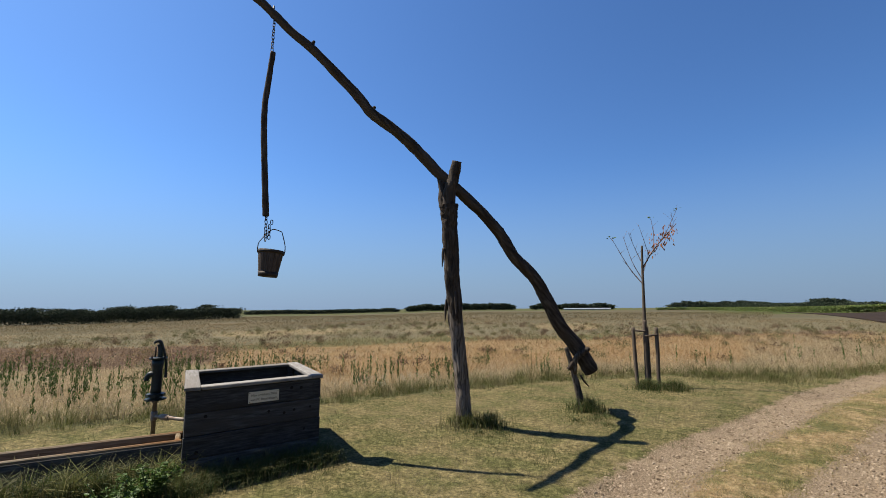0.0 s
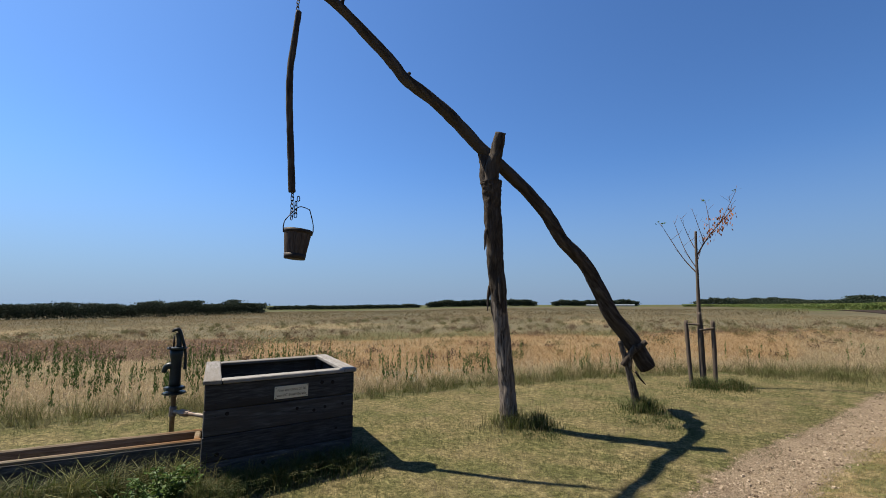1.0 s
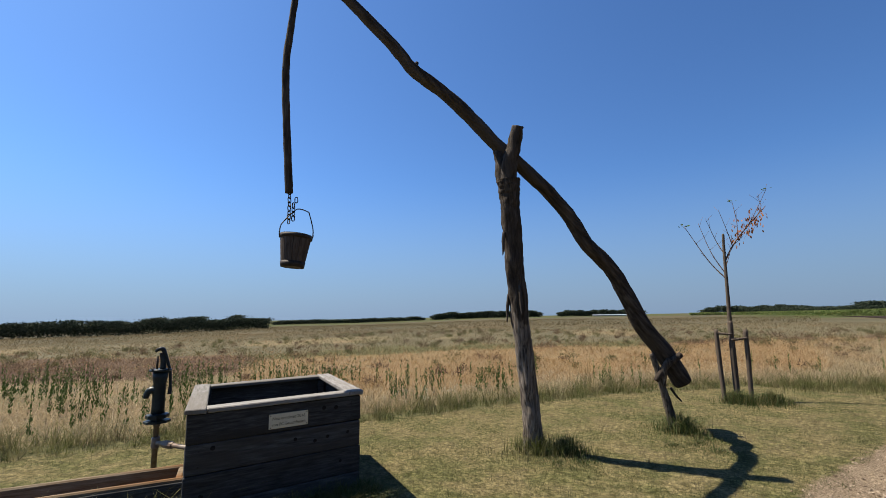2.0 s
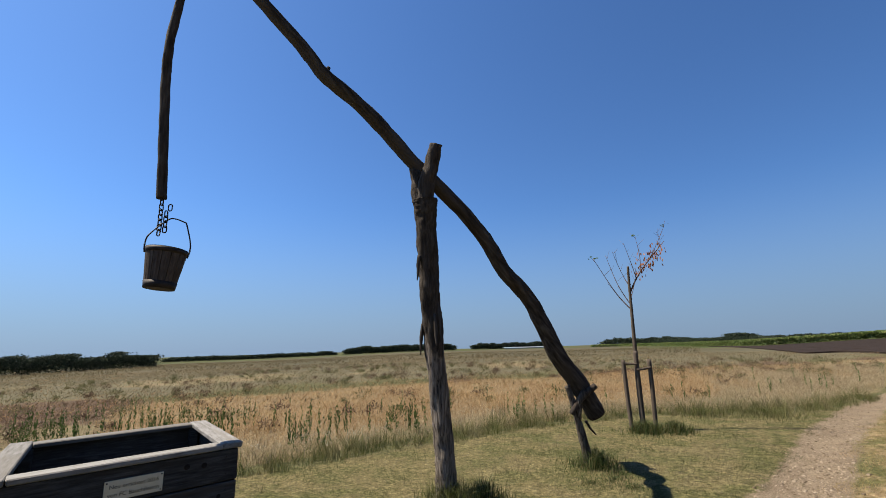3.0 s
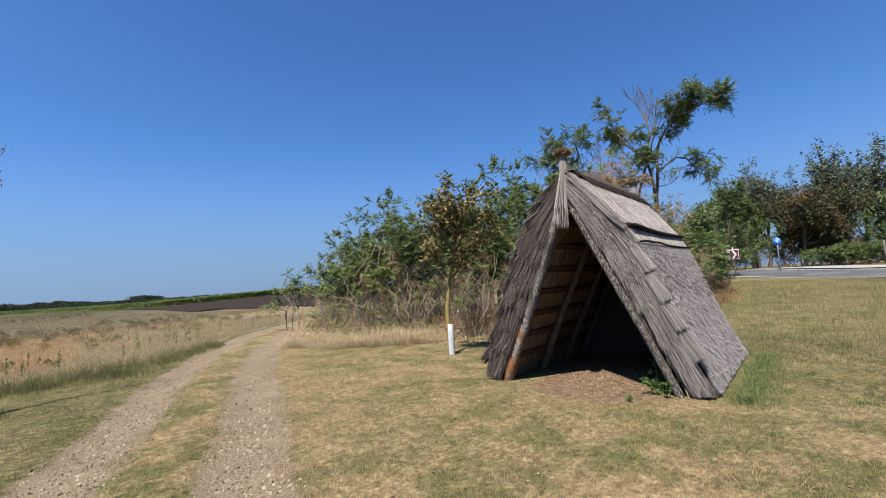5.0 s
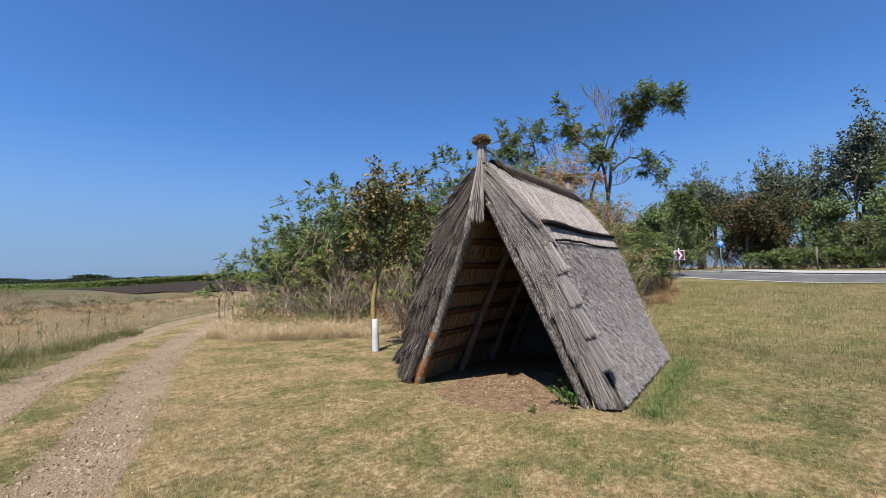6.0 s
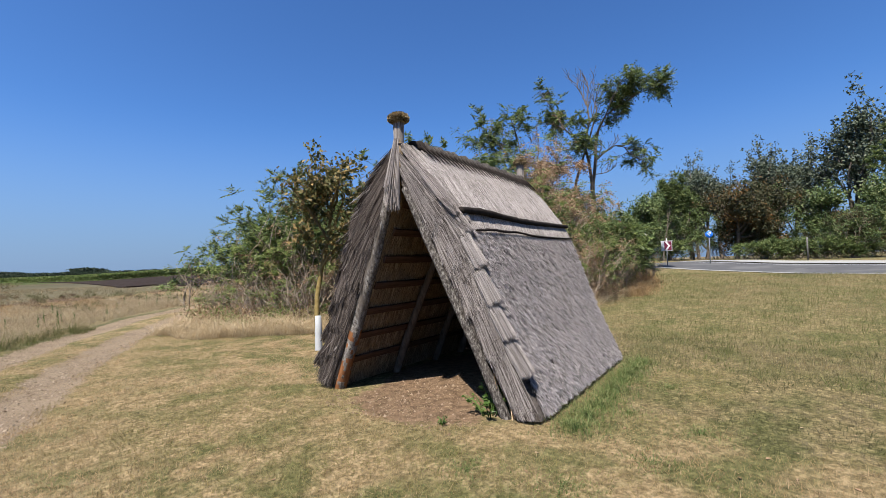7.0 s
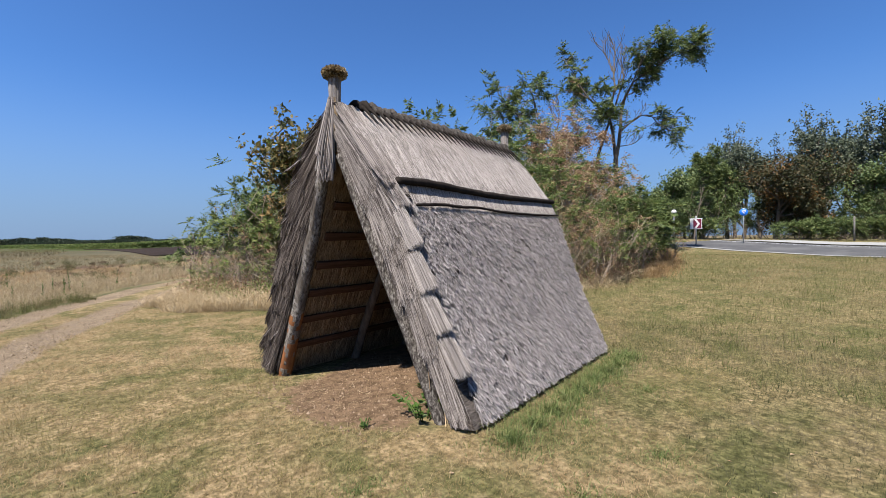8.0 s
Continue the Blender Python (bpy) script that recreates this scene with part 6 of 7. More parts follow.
def build_guarded_tree():
    t = tree("maple_tree", "young tree with browning leaves, yellow lichen trunk and white guard", 5, 5.75, 0.06, 3300, 0.092, M["leaf_maple"], 0.62, (10, 4, 3), 3, (-0.02, 0.01), False, 0.2, 0.09, shrink=0.35, bark="lichen", low=0.66)
    n = lathe("trunk_guard", ((0.074, -0.02), (0.07, 0.02), (0.068, 0.35), (0.06, 0.66), (0.056, 0.665)), M["guard"], 18)
    part("trunk_guard", n, t, "white plastic trunk guard")
    put(t, 7.38, 8.62)


build_guarded_tree()


def build_woods():
    """Trees across the road."""
    pop = tree("poplar_tree", "tall grey-green poplar in the wood across the road", 31, 15.0, 0.28, 9000, 0.25, M["leaf_poplar"], 0.42, (9, 5, 4), 3, (0, 0), False, 0.5, 0.32, group="wood across the road", width=0.8, low=0.25)
    slim = tree("poplar_tree", "slender loose grey-green poplar across the road", 38, 13.0, 0.2, 5200, 0.24, M["leaf_poplar"], 0.36, (8, 5, 3), 3, (0.03, 0), False, 0.7, 0.26, group="wood across the road", width=0.8, low=0.3)
    dark = tree("broadleaf_tree", "dark green broad tree in the wood across the road", 32, 9.0, 0.2, 6500, 0.27, M["leaf_dark"], 0.58, (8, 5, 4), 3, (0, 0), False, 0.25, 0.36, group="wood across the road", width=0.7)
    rust = tree("chestnut_tree", "tree with rust-brown autumn-like foliage across the road", 33, 7.5, 0.2, 9000, 0.21, M["leaf_rust"], 0.6, (8, 5, 4), 3, (0, 0), False, 0.2, 0.34, group="wood across the road", width=0.7)
    thin = tree("locust_tree", "light feathery tree in the wood across the road", 34, 10.0, 0.16, 420, 0.55, M["leaf_robinia"], 0.5, (7, 4, 3), 3, (0, 0), True, 0.35, 0.3, group="wood across the road", width=0.46)
    young = tree("ash_tree", "young tree with a pale bare stem and upright feathery top", 39, 8.6, 0.06, 190, 0.55, M["leaf_robinia"], 0.45, (9, 4, 3), 3, (0.01, 0), True, 0.6, 0.2, group="wood across the road", bark="trunk", low=0.62, shrink=0.4, height=0.62)
    low = bush("low_shrub", "low sprawling green shrub beyond the road", 35, 1.6, 6, 130, 0.42, M["leaf_robinia"], 4, 0.65, 0.9, group="shrubs across the road")
    rows = ((pop, ((57, -2.2, 0.92), (60, -6.5, 1.0), (54, -11, 0.95), (62, -9, 1.1), (57, -17, 1.0), (64, -14, 1.1), (55, -23, 1.0), (62, -28, 1.1), (57.5, 9.8, 0.70), (59.5, 8.6, 0.64), (66, 12.0, 0.74))),)
    rows += ((slim, ((58.0, 4.6, 0.74), (56.5, 3.4, 0.80), (60.5, 2.2, 0.82), (59, 0.8, 0.80), (63, 3.6, 0.78))),)
    rows += ((dark, ((52, 16.5, 0.6), (55, 14.6, 0.8), (53, 12.6, 0.85), (56, 11.0, 0.8), (52, 3.2, 0.7), (54, 0.2, 0.8), (50, -3.4, 0.7), (52, -8.5, 0.85), (51, -14, 0.9), (49, 18, 0.65), (60, 14, 0.95), (52, -20, 0.9), (50, 14.2, 0.75))),)
    rows += ((rust, ((49, 6.1, 0.9), (46.5, -1.2, 0.5), (49.5, 4.1, 0.86))),)
    rows += ((thin, ((48, 11.6, 0.72), (57, 4.6, 0.8), (49.5, 9.6, 0.72), (51, -6, 1.0))),)
    rows += ((low, ((43.5, 4.6, 1.0), (44, 2.6, 1.1), (43.8, 0.4, 1.0), (44.2, -1.6, 0.9), (43.6, 3.5, 0.95), (43.9, 1.5, 1.1), (44.2, -0.6, 1.1), (44.8, -4.2, 1.0), (45, -7, 1.1), (46, -10, 1.0), (46, -13, 1.1), (44, 10.0, 1.2), (44.5, 12.0, 1.3), (45, 14, 1.4))),)
    rows += ((young, ((42.5, 10.6, 0.85),)),)
    tall = bush("tall_shrub", "tall dark shrub at the wood's edge across the road", 36, 5.0, 6, 130, 0.7, M["leaf_dark"], 3, 0.6, 0.5, group="shrubs across the road")
    rows += ((tall, tuple(((53.0 if 6 < k < 13 else 47.0) + 2.0 * math.sin(k * 2.3), 18.5 - 1.5 * k, 0.72 + 0.22 * math.sin(k * 1.7)) for k in range(29))),)
    rr = random.Random(9)
    for ob, spots in rows:
        for k, (x, y, sc) in enumerate(spots):
            sink = -0.9 * sc if ob is tall else -0.3 * sc if ob is low else 0.0
            (again(ob, x, y, sc, rr.uniform(0, 360), rr.uniform(0.92, 1.1), sink) if k else put(ob, x, y, sc, 20, sink))


build_woods()

# ---- the road, its signs and the lamp ----


def build_road():
    near = np.array([(33.5, 11.5), (31.0, 7.5), (28.6, 3.0), (27.0, -2.0), (26.0, -8), (25.5, -16), (26, -40)], float)
    near = smooth_path(near, 40)
    T = unit(np.gradient(near, axis=0))
    out = np.stack([-T[:, 1], T[:, 0]], 1)

    def ribbon(name, a, b, lift, mats, label, cat):
        A, B = near + out * a, near + out * b
        ks = np.linspace(0, 1, 7)
        V = np.concatenate([np.stack([*(A * (1 - k) + B * k).T, ground_z(*(A * (1 - k) + B * k).T) + lift], 1) for k in ks])
        n = len(near)
        F = [(i * n + j, i * n + j + 1, (i + 1) * n + j + 1, (i + 1) * n + j) for i in range(6) for j in range(n - 1)]
        solo(name, np_mesh(name, V, F, mats, True), label, cat, kind="structure")
    ribbon("road", 0.5, 6.2, 0.035, M["asphalt"], "grey asphalt country road on a low bank", "road")
    ribbon("road_verge", 0.1, 0.496, 0.03, M["kerb"], "pale gravel verge along the asphalt", "verge")
    ribbon("road_line", 5.5, 5.62, 0.041, M["white"], "white painted edge line", "road marking")
    ribbon("pavement", 6.5, 8.6, 0.06, M["kerb"], "pale concrete strip beyond the road", "pavement")


build_road()


def sign_post(parent, h, r=0.03):
    part("post", lathe("post", ((r, -0.2), (r, h), (r * 0.6, h + 0.01)), M["steel"], 10), parent, "grey steel post")


def build_signs():
    x, y = 33.4, 8.25
    s = thing("chevron_sign", "dark red road sign with a white chevron on a steel post", "road sign", pose(x, y, gz(x, y) + 0.03, 0, 0, 192 - 90))
    sign_post(s, 1.75)
    pl = part("panel", slab("panel", 0.62, 0.02, 0.62, M["white"], 0.01), s, "white square panel", pose(0, 0.04, 1.28))
    part("red_field", slab("red_field", 0.42, 0.006, 0.56, M["red"], 0.002), pl, "dark red field", pose(-0.07, 0.013, 0))
    me = py_mesh("chevron", [(0.10, 0, 0.27), (-0.02, 0, 0.27), (-0.21, 0, 0), (-0.02, 0, -0.27), (0.10, 0, -0.27), (-0.08, 0, 0)], [(0, 1, 2, 5), (5, 2, 3, 4)], M["white"])
    part("chevron", me, pl, "white chevron", pose(0, 0.0185, 0))
    for sx in (-1, 1):
        part("back_rail", slab("back_rail", 0.7, 0.02, 0.05, M["steel"], 0.004), pl, m=pose(0, -0.022, sx * 0.3))
    x, y = 35.6, 6.2
    b = thing("blue_round_sign", "round blue mandatory road sign with a white arrow", "road sign", pose(x, y, gz(x, y) + 0.03, 0, 0, 188 - 90))
    sign_post(b, 2.15)
    disc = part("disc", lathe("disc", ((0.215, -0.008), (0.22, 0), (0.215, 0.008)), M["blue"], 32), b, m=pose(0, 0.04, 1.9, -90))
    part("arrow", slab("arrow", 0.055, 0.22, 0.006, M["white"], 0.002), disc, "white arrow", pose(0.02, 0.0, 0.012, 0, 0, 35))
    part("arrow_head", py_mesh("arrow_head", [(0, 0.10, 0), (-0.09, -0.03, 0), (0.09, -0.03, 0), (0, 0.10, 0.006), (-0.09, -0.03, 0.006), (0.09, -0.03, 0.006)], [(0, 1, 2), (3, 5, 4), (0, 3, 4, 1), (1, 4, 5, 2), (2, 5, 3, 0)], M["white"]), disc, m=pose(-0.06, -0.075, 0.010, 0, 0, 145))
    x, y = 37.0, 10.5
    lp = thing("globe_lamp", "small white globe lamp on a thin post", "street lamp", pose(x, y, gz(x, y)))
    sign_post(lp, 1.9)
    part("globe", lathe("globe", [(max(0.01, 0.17 * math.sin(k * math.pi / 10)), 2.05 - 0.17 * math.cos(k * math.pi / 10)) for k in range(11)], M["white"], 16), lp)
    x, y = 40.5, 1.3
    g = thing("guide_post", "slim pale wooden post by the roadside", "post", pose(x, y, gz(x, y)))
    part("post", lathe("post", ((0.05, -0.1), (0.05, 1.5), (0.03, 1.53)), M["rim"], 10), g)
    x, y = 33.0, 9.9
    g = thing("sign_back", "narrow dark marker post beside the chevron", "post", pose(x, y, gz(x, y)))
    part("post", lathe("post", ((0.045, -0.1), (0.045, 1.7), (0.03, 1.72)), M["dark"], 10), g)


build_signs()

# ---- distance ----


def far_wood(name, label, x0, y0, x1, y1, depth, h, n, size, seed, mats=None):
    """A far wood: trunks hidden, crowns of many leaf clumps with an uneven top."""
    rs = np.random.RandomState(seed)
    L = math.hypot(x1 - x0, y1 - y0)
    nt = max(3, int(L / (h * 0.55)))
    tops = h * rs.uniform(0.74, 1.06, nt) * (0.55 + 0.45 * np.minimum(1, np.minimum(np.arange(nt) + 1, nt - np.arange(nt)) / 3))
    k = rs.randint(0, nt, n)
    t = (k + 0.5 + rs.normal(0, 0.42, n)) / nt
    q = rs.uniform(0, 1, n)
    zz = tops[k] * np.sqrt(q) * (1 - 0.12 * rs.uniform(0, 1, n))
    dx, dy = (x1 - x0) / L, (y1 - y0) / L
    off = rs.uniform(-depth / 2, depth / 2, n)
    X, Y = x0 + dx * L * t - dy * off, y0 + dy * L * t + dx * off
    P = np.stack([X, Y, ground_z(X, Y) + zz], 1)
    s = size * rs.uniform(0.6, 1.4, n)
    solo(name, leaf_mesh(name, P, rs.normal(0, 1, (n, 3)), s, s * 0.8, mats or M["farleaf"], rs, simple=True), label, "wood", kind="stuff")


def polar(az, d):
    return (d * math.cos(radians(az)), d * math.sin(radians(az)))


def on_ground(X, Y):
    return np.stack([X, Y, ground_z(X, Y) - 0.005], 1)


def build_distance():
    far_wood("far_wood", "long dark wood beyond the dry field", *polar(172, 200), *polar(142.6, 182), 14, 5.4, 55000, 0.48, 1)
    far_wood("far_wood", "distant strip of dark trees on the horizon", *polar(142, 520), *polar(124, 560), 14, 4.8, 16000, 1.2, 2)
    far_wood("far_wood", "distant strip of dark trees on the horizon", *polar(122.8, 520), *polar(109.4, 500), 16, 8.0, 20000, 1.3, 3)
    far_wood("far_wood", "distant strip of dark trees on the horizon", *polar(107.2, 560), *polar(97.6, 560), 16, 7.0, 15000, 1.3, 4)
    far_wood("far_wood", "distant trees beyond the fields", *polar(91.5, 620), *polar(82, 600), 30, 9.0, 9000, 1.6, 5)
    far_wood("far_wood", "distant trees beyond the maize", *polar(86, 560), *polar(62, 540), 30, 5.6, 24000, 1.2, 6)
    far_wood("far_wood", "distant rounded wood beyond the maize", *polar(79.5, 700), *polar(76.5, 700), 50, 13, 8000, 1.7, 7)
    # maize stands along the ploughed land
    rs = np.random.RandomState(8)
    n = 80000
    az = rs.uniform(52, 93, n)
    d = maize_edge(az) + np.where(rs.uniform(0, 1, n) < 0.45, rs.uniform(0, 5, n), 150 * rs.uniform(0, 1, n) ** 1.5)
    X, Y = d * np.cos(np.radians(az)), d * np.sin(np.radians(az))
    base = on_ground(X, Y)
    H = 1.75 * rs.uniform(0.97, 1.03, n) * np.where(rs.uniform(0, 1, n) < 0.35, rs.uniform(0.35, 0.9, n), 1.0)
    P = base + np.stack([np.zeros(n), np.zeros(n), H - 0.3], 1)
    S = rs.uniform(0.3, 0.55, n)
    solo("maize_field", leaf_mesh("maize_field", P, rs.normal(0, 0.8, (n, 3)) + np.array((0, 0, 0.5)), S, S * 0.9, M["maize"], rs, 0.6, simple=True), "green maize field beyond the ploughed land", "crop", kind="stuff")
    # its yellowish flowering tops
    n = 34000
    az = rs.uniform(52, 93, n)
    d = maize_edge(az) + 3 + 150 * rs.uniform(0, 1, n) ** 1.3
    X, Y = d * np.cos(np.radians(az)), d * np.sin(np.radians(az))
    S = rs.uniform(0.2, 0.45, n)
    solo("maize_tassels", leaf_mesh("maize_tassels", on_ground(X, Y) + np.array((0, 0, 1.62)), rs.normal(0, 0.7, (n, 3)) + np.array((0, 0, 0.3)), S, S * 0.8, M["tassel"], rs, 0.8, simple=True), "pale yellow-green flowering tops of the maize", "crop", kind="stuff")
    # long white greenhouse on the horizon
    g = thing("greenhouse", "long low white greenhouse on the horizon", "greenhouse", pose(*polar(100.6, 470), -0.9, 0, 0, 10.6))
    part("wall", slab("wall", 44, 8, 1.8, M["kerb"], 0.05), g, m=pose(0, 0, 0.95))
    part("roof", py_mesh("roof", [(-22.2, -4.2, 1.9), (22.2, -4.2, 1.9), (22.2, 4.2, 1.9), (-22.2, 4.2, 1.9), (-22.2, 0, 2.7), (22.2, 0, 2.7)], [(0, 1, 5, 4), (2, 3, 4, 5), (0, 4, 3), (1, 2, 5), (0, 3, 2, 1)], M["steel"]), g)


build_distance()

# ---- grass, weeds and stones ----


def scatter(n, x0, x1, y0, y1, rs, keep):
    X, Y = rs.uniform(x0, x1, n), rs.uniform(y0, y1, n)
    k = keep(X, Y)
    return X[k], Y[k]


def ruts(X, Y):
    t = np.abs(line_dist(TRACK, X, Y))
    return np.abs(t - 0.76) < 0.30 + 0.14 * np.sin(X * 5.1) * np.sin(Y * 4.3 + X)


def hut_floor(X, Y):
    front = np.hypot((X - 5.91) * 1.35, (Y - 4.73) * 0.8) < 0.55 + 0.35 * patches(X, Y, 0.22, 55)
    return front | ((X > 5.85) & (X < 9.3) & (np.abs(Y - 4.95) < 1.45))


def well_floor(X, Y):
    c, s = math.cos(radians(66.6)), math.sin(radians(66.6))
    lx, ly = (X + 4.0) * c + (Y - 3.575) * s, -(X + 4.0) * s + (Y - 3.575) * c
    lx = lx - ly * 0.158
    return (np.abs(lx) < 0.78) & (ly > 0.0) & (ly < 1.62)


def build_grass():
    rs = np.random.RandomState(21)
    lawn = lambda X, Y: (in_field(X, Y) < 0.1) & (thicket(X, Y) < 0.2) & ~(ruts(X, Y) & (rs.uniform(0, 1, X.shape) < 0.93)) & ~hut_floor(X, Y) & ~well_floor(X, Y)
    X, Y = scatter(1150000, -9, 12, -1.5, 15, rs, lawn)
    k = rs.uniform(0, 1, len(X)) < 0.12 + 1.1 * np.exp(-np.hypot(X - 3, Y - 3.5) / 6)
    X, Y = X[k], Y[k]
    wet = (line_dist(TRACK, X, Y) > 0.2 + 0.8 * patches(X, Y, 0.8, 3)) | (lush_side(X, Y) * patches(X, Y, 1.1, 23) > 0.36)
    for nm, k, mats, lab in (("lawn_grass", ~wet, "lawn", "short mown grass, half dried to straw"), ("green_lawn_grass", wet, "lush", "short mown greener grass round the well")):
        n = int(k.sum())
        H = (rs.gamma(6, 0.0046, n) + 0.006) * (0.5 + 0.6 * patches(X[k], Y[k], 0.5, 5) + 0.7 * patches(X[k], Y[k], 0.16, 9) ** 3)
        solo(nm, blades(nm, on_ground(X[k], Y[k]), H, rs.uniform(0.003, 0.006, n), M[mats], 1.15, rs, simple=True), lab, "grass", kind="stuff")
    X, Y = scatter(120000, 9, 28, -14, 10, rs, lambda X, Y: (thicket(X, Y) < 0.2))
    n = len(X)
    solo("bank_grass", blades("bank_grass", on_ground(X, Y), (rs.gamma(5, 0.012, n) + 0.015) * (0.5 + patches(X, Y, 1.2, 6)), np.full(n, 0.010), M["bankgrass"], 0.7, rs, simple=True), "grass on the slope up to the road", "grass", kind="stuff")
    # the wild field: a greener margin, stands of several grasses, then the far grey mass
    X, Y = scatter(30000, -13, 6, 0, 18, rs, lambda X, Y: (in_field(X, Y) > 0.02) & (in_field(X, Y) < 0.5 + 0.8 * patches(X, Y, 1.5, 1)))
    mown = step(0.0, 0.5, in_field(X, Y))
    which = np.argmax(np.stack([0.52 * patches(X, Y, 0.8, 61) + 0.10, 0.5 * patches(X, Y, 0.5, 62) + 0.12 * mown, 0.5 * patches(X, Y, 0.6, 63) - 0.02 - 0.05 * mown]) + np.outer((0.20, -0.06, 0.13), step(0.9, 0.55, in_field(X, Y))) + rs.normal(0, 0.06, (3, len(X))), 0)
    for q, nm, mats, lab, count in ((0, "margin_grass", "edge", "long greenish grass along the mown edge", 16), (1, "pale_margin_grass", "field", "pale dry tussocks along the mown edge", 16), (2, "dark_margin_grass", "clump", "dark green tussocks along the mown edge", 16)):
        k = np.flatnonzero(which == q)
        k = k[rs.uniform(0, 1, len(k)) < 0.62]
        c = np.repeat(k, count)
        x, y = X[c] + rs.normal(0, 0.055, len(c)), Y[c] + rs.normal(0, 0.055, len(c))
        H = np.repeat(rs.gamma(5, 0.045, len(k)) + 0.06, count) * rs.uniform(0.5, 1.1, len(c)) * (0.6 + 0.5 * np.repeat(mown[k], count)) * (0.5 + 1.0 * patches(x, y, 0.5, 2))
        solo(nm, blades(nm, on_ground(x, y), H, rs.uniform(0.005, 0.010, len(c)), M[mats], 0.8, rs, simple=True), lab, "grass", kind="stuff")
    X, Y = scatter(380000, -28, 16, 0, 36, rs, lambda X, Y: (in_field(X, Y) > 0.65) & (in_field(X, Y) < 16))
    f = in_field(X, Y)
    k = (rs.uniform(0, 1, len(X)) < np.exp(-np.maximum(f - 2, 0) / 9)) & (patches(X, Y, 0.7, 7) + 0.35 * rs.uniform(0, 1, len(X)) > 0.42)
    X, Y = X[k], Y[k]
    H = (rs.gamma(9, 0.017, len(X)) + 0.04) * (0.35 + 1.2 * patches(X, Y, 0.55, 8)) * (1 - 0.3 * step(3.5, 5, in_field(X, Y)) * step(-8, -11, X))
    kind = field_kind(X, Y, rs)
    for q, nm, mats, lab in FIELD_KINDS:
        k = kind == q
        n = int(k.sum())
        solo(nm, blades(nm, on_ground(X[k], Y[k]), H[k], rs.uniform(0.004, 0.008, n), M[mats], 1.5, rs, 0.5, heads=0.4), lab, "grass", kind="stuff")
    X, Y = scatter(260000, -85, 40, -10, 90, rs, lambda X, Y: (in_field(X, Y) > 9) & (np.hypot(X, Y) < 90) & ~((np.hypot(X, Y) > 46) & (np.degrees(np.arctan2(Y, X)) < 60 + (np.hypot(X, Y) - 48) / 1.9)))
    k = patches(X, Y, 1.6, 11) + 0.4 * rs.uniform(0, 1, len(X)) > 0.55
    X, Y = X[k], Y[k]
    H = (rs.gamma(8, 0.020, len(X)) + 0.03) * (0.25 + 1.3 * patches(X, Y, 1.1, 12)) * (1 - 0.45 * step(15, 40, np.hypot(X, Y)))
    kind = field_kind(X, Y, rs)
    for q, nm, mats, lab in FIELD_KINDS:
        k = kind == q
        n = int(k.sum())
        solo(nm, blades(nm, on_ground(X[k], Y[k]), H[k], rs.uniform(0.014, 0.034, n), M[mats], 1.7, rs, simple=True), lab + ", farther out", "grass", kind="stuff")
    X, Y = scatter(80000, -200, 110, -20, 180, rs, lambda X, Y: (in_field(X, Y) > 50) & (np.hypot(X, Y) > 80) & ~((np.hypot(X, Y) > 46) & (np.degrees(np.arctan2(Y, X)) < 82)))
    k = patches(X, Y, 5, 15) > 0.42
    X, Y = X[k], Y[k]
    n = len(X)
    solo("distant_grass", blades("distant_grass", on_ground(X, Y), rs.uniform(0.12, 0.55, n), np.full(n, 0.12), M["grey"], 1.3, rs, simple=True), "low grey-green growth far out in the field", "grass", kind="stuff")
    X, Y = scatter(80000, -26, 16, 0, 34, rs, lambda X, Y: (in_field(X, Y) > 0.6) & (in_field(X, Y) < 15))
    k = (rs.uniform(0, 1, len(X)) < np.exp(-np.maximum(in_field(X, Y) - 2, 0) / 10)) & (patches(X, Y, 0.7, 7) + 0.3 * rs.uniform(0, 1, len(X)) > 0.45)
    X, Y = X[k], Y[k]
    H = (0.10 + 0.20 * step(0, 1.2, in_field(X, Y))) * (0.45 + 1.0 * patches(X, Y, 0.9, 8)) * rs.uniform(0.8, 1.2, len(X))
    warm = field_kind(X, Y, rs) != 0
    for nm, k, mats, lab in (("seed_heads", ~warm, "heads", "pale dry seed heads over the unmown field"), ("brown_seed_heads", warm, "brownheads", "brown dry seed heads over the unmown field")):
        n = int(k.sum())
        P = np.repeat(on_ground(X[k], Y[k]) + np.stack([np.zeros(n), np.zeros(n), H[k]], 1), 3, 0) + rs.normal(0, 0.035, (3 * n, 3))
        S = rs.uniform(0.018, 0.045, 3 * n)
        solo(nm, leaf_mesh(nm, P, rs.normal(0, 1, (3 * n, 3)) + np.array([0, 0, 0.5]), S, S * 0.35, M[mats], rs, simple=True), lab, "grass", kind="stuff")
    X, Y = scatter(90000, -80, 40, -8, 80, rs, lambda X, Y: (in_field(X, Y) > 8) & (np.hypot(X, Y) < 80) & ~((np.hypot(X, Y) > 46) & (np.degrees(np.arctan2(Y, X)) < 60 + (np.hypot(X, Y) - 48) / 1.9)))
    k = patches(X, Y, 1.6, 11) + 0.4 * rs.uniform(0, 1, len(X)) > 0.58
    X, Y = X[k], Y[k]
    n = len(X)
    P = on_ground(X, Y) + np.stack([np.zeros(n), np.zeros(n), (0.03 + 0.20 * patches(X, Y, 1.1, 12)) * rs.uniform(0.8, 1.3, n) * (1 - 0.4 * step(15, 40, np.hypot(X, Y)))], 1)
    S = rs.uniform(0.06, 0.16, n)
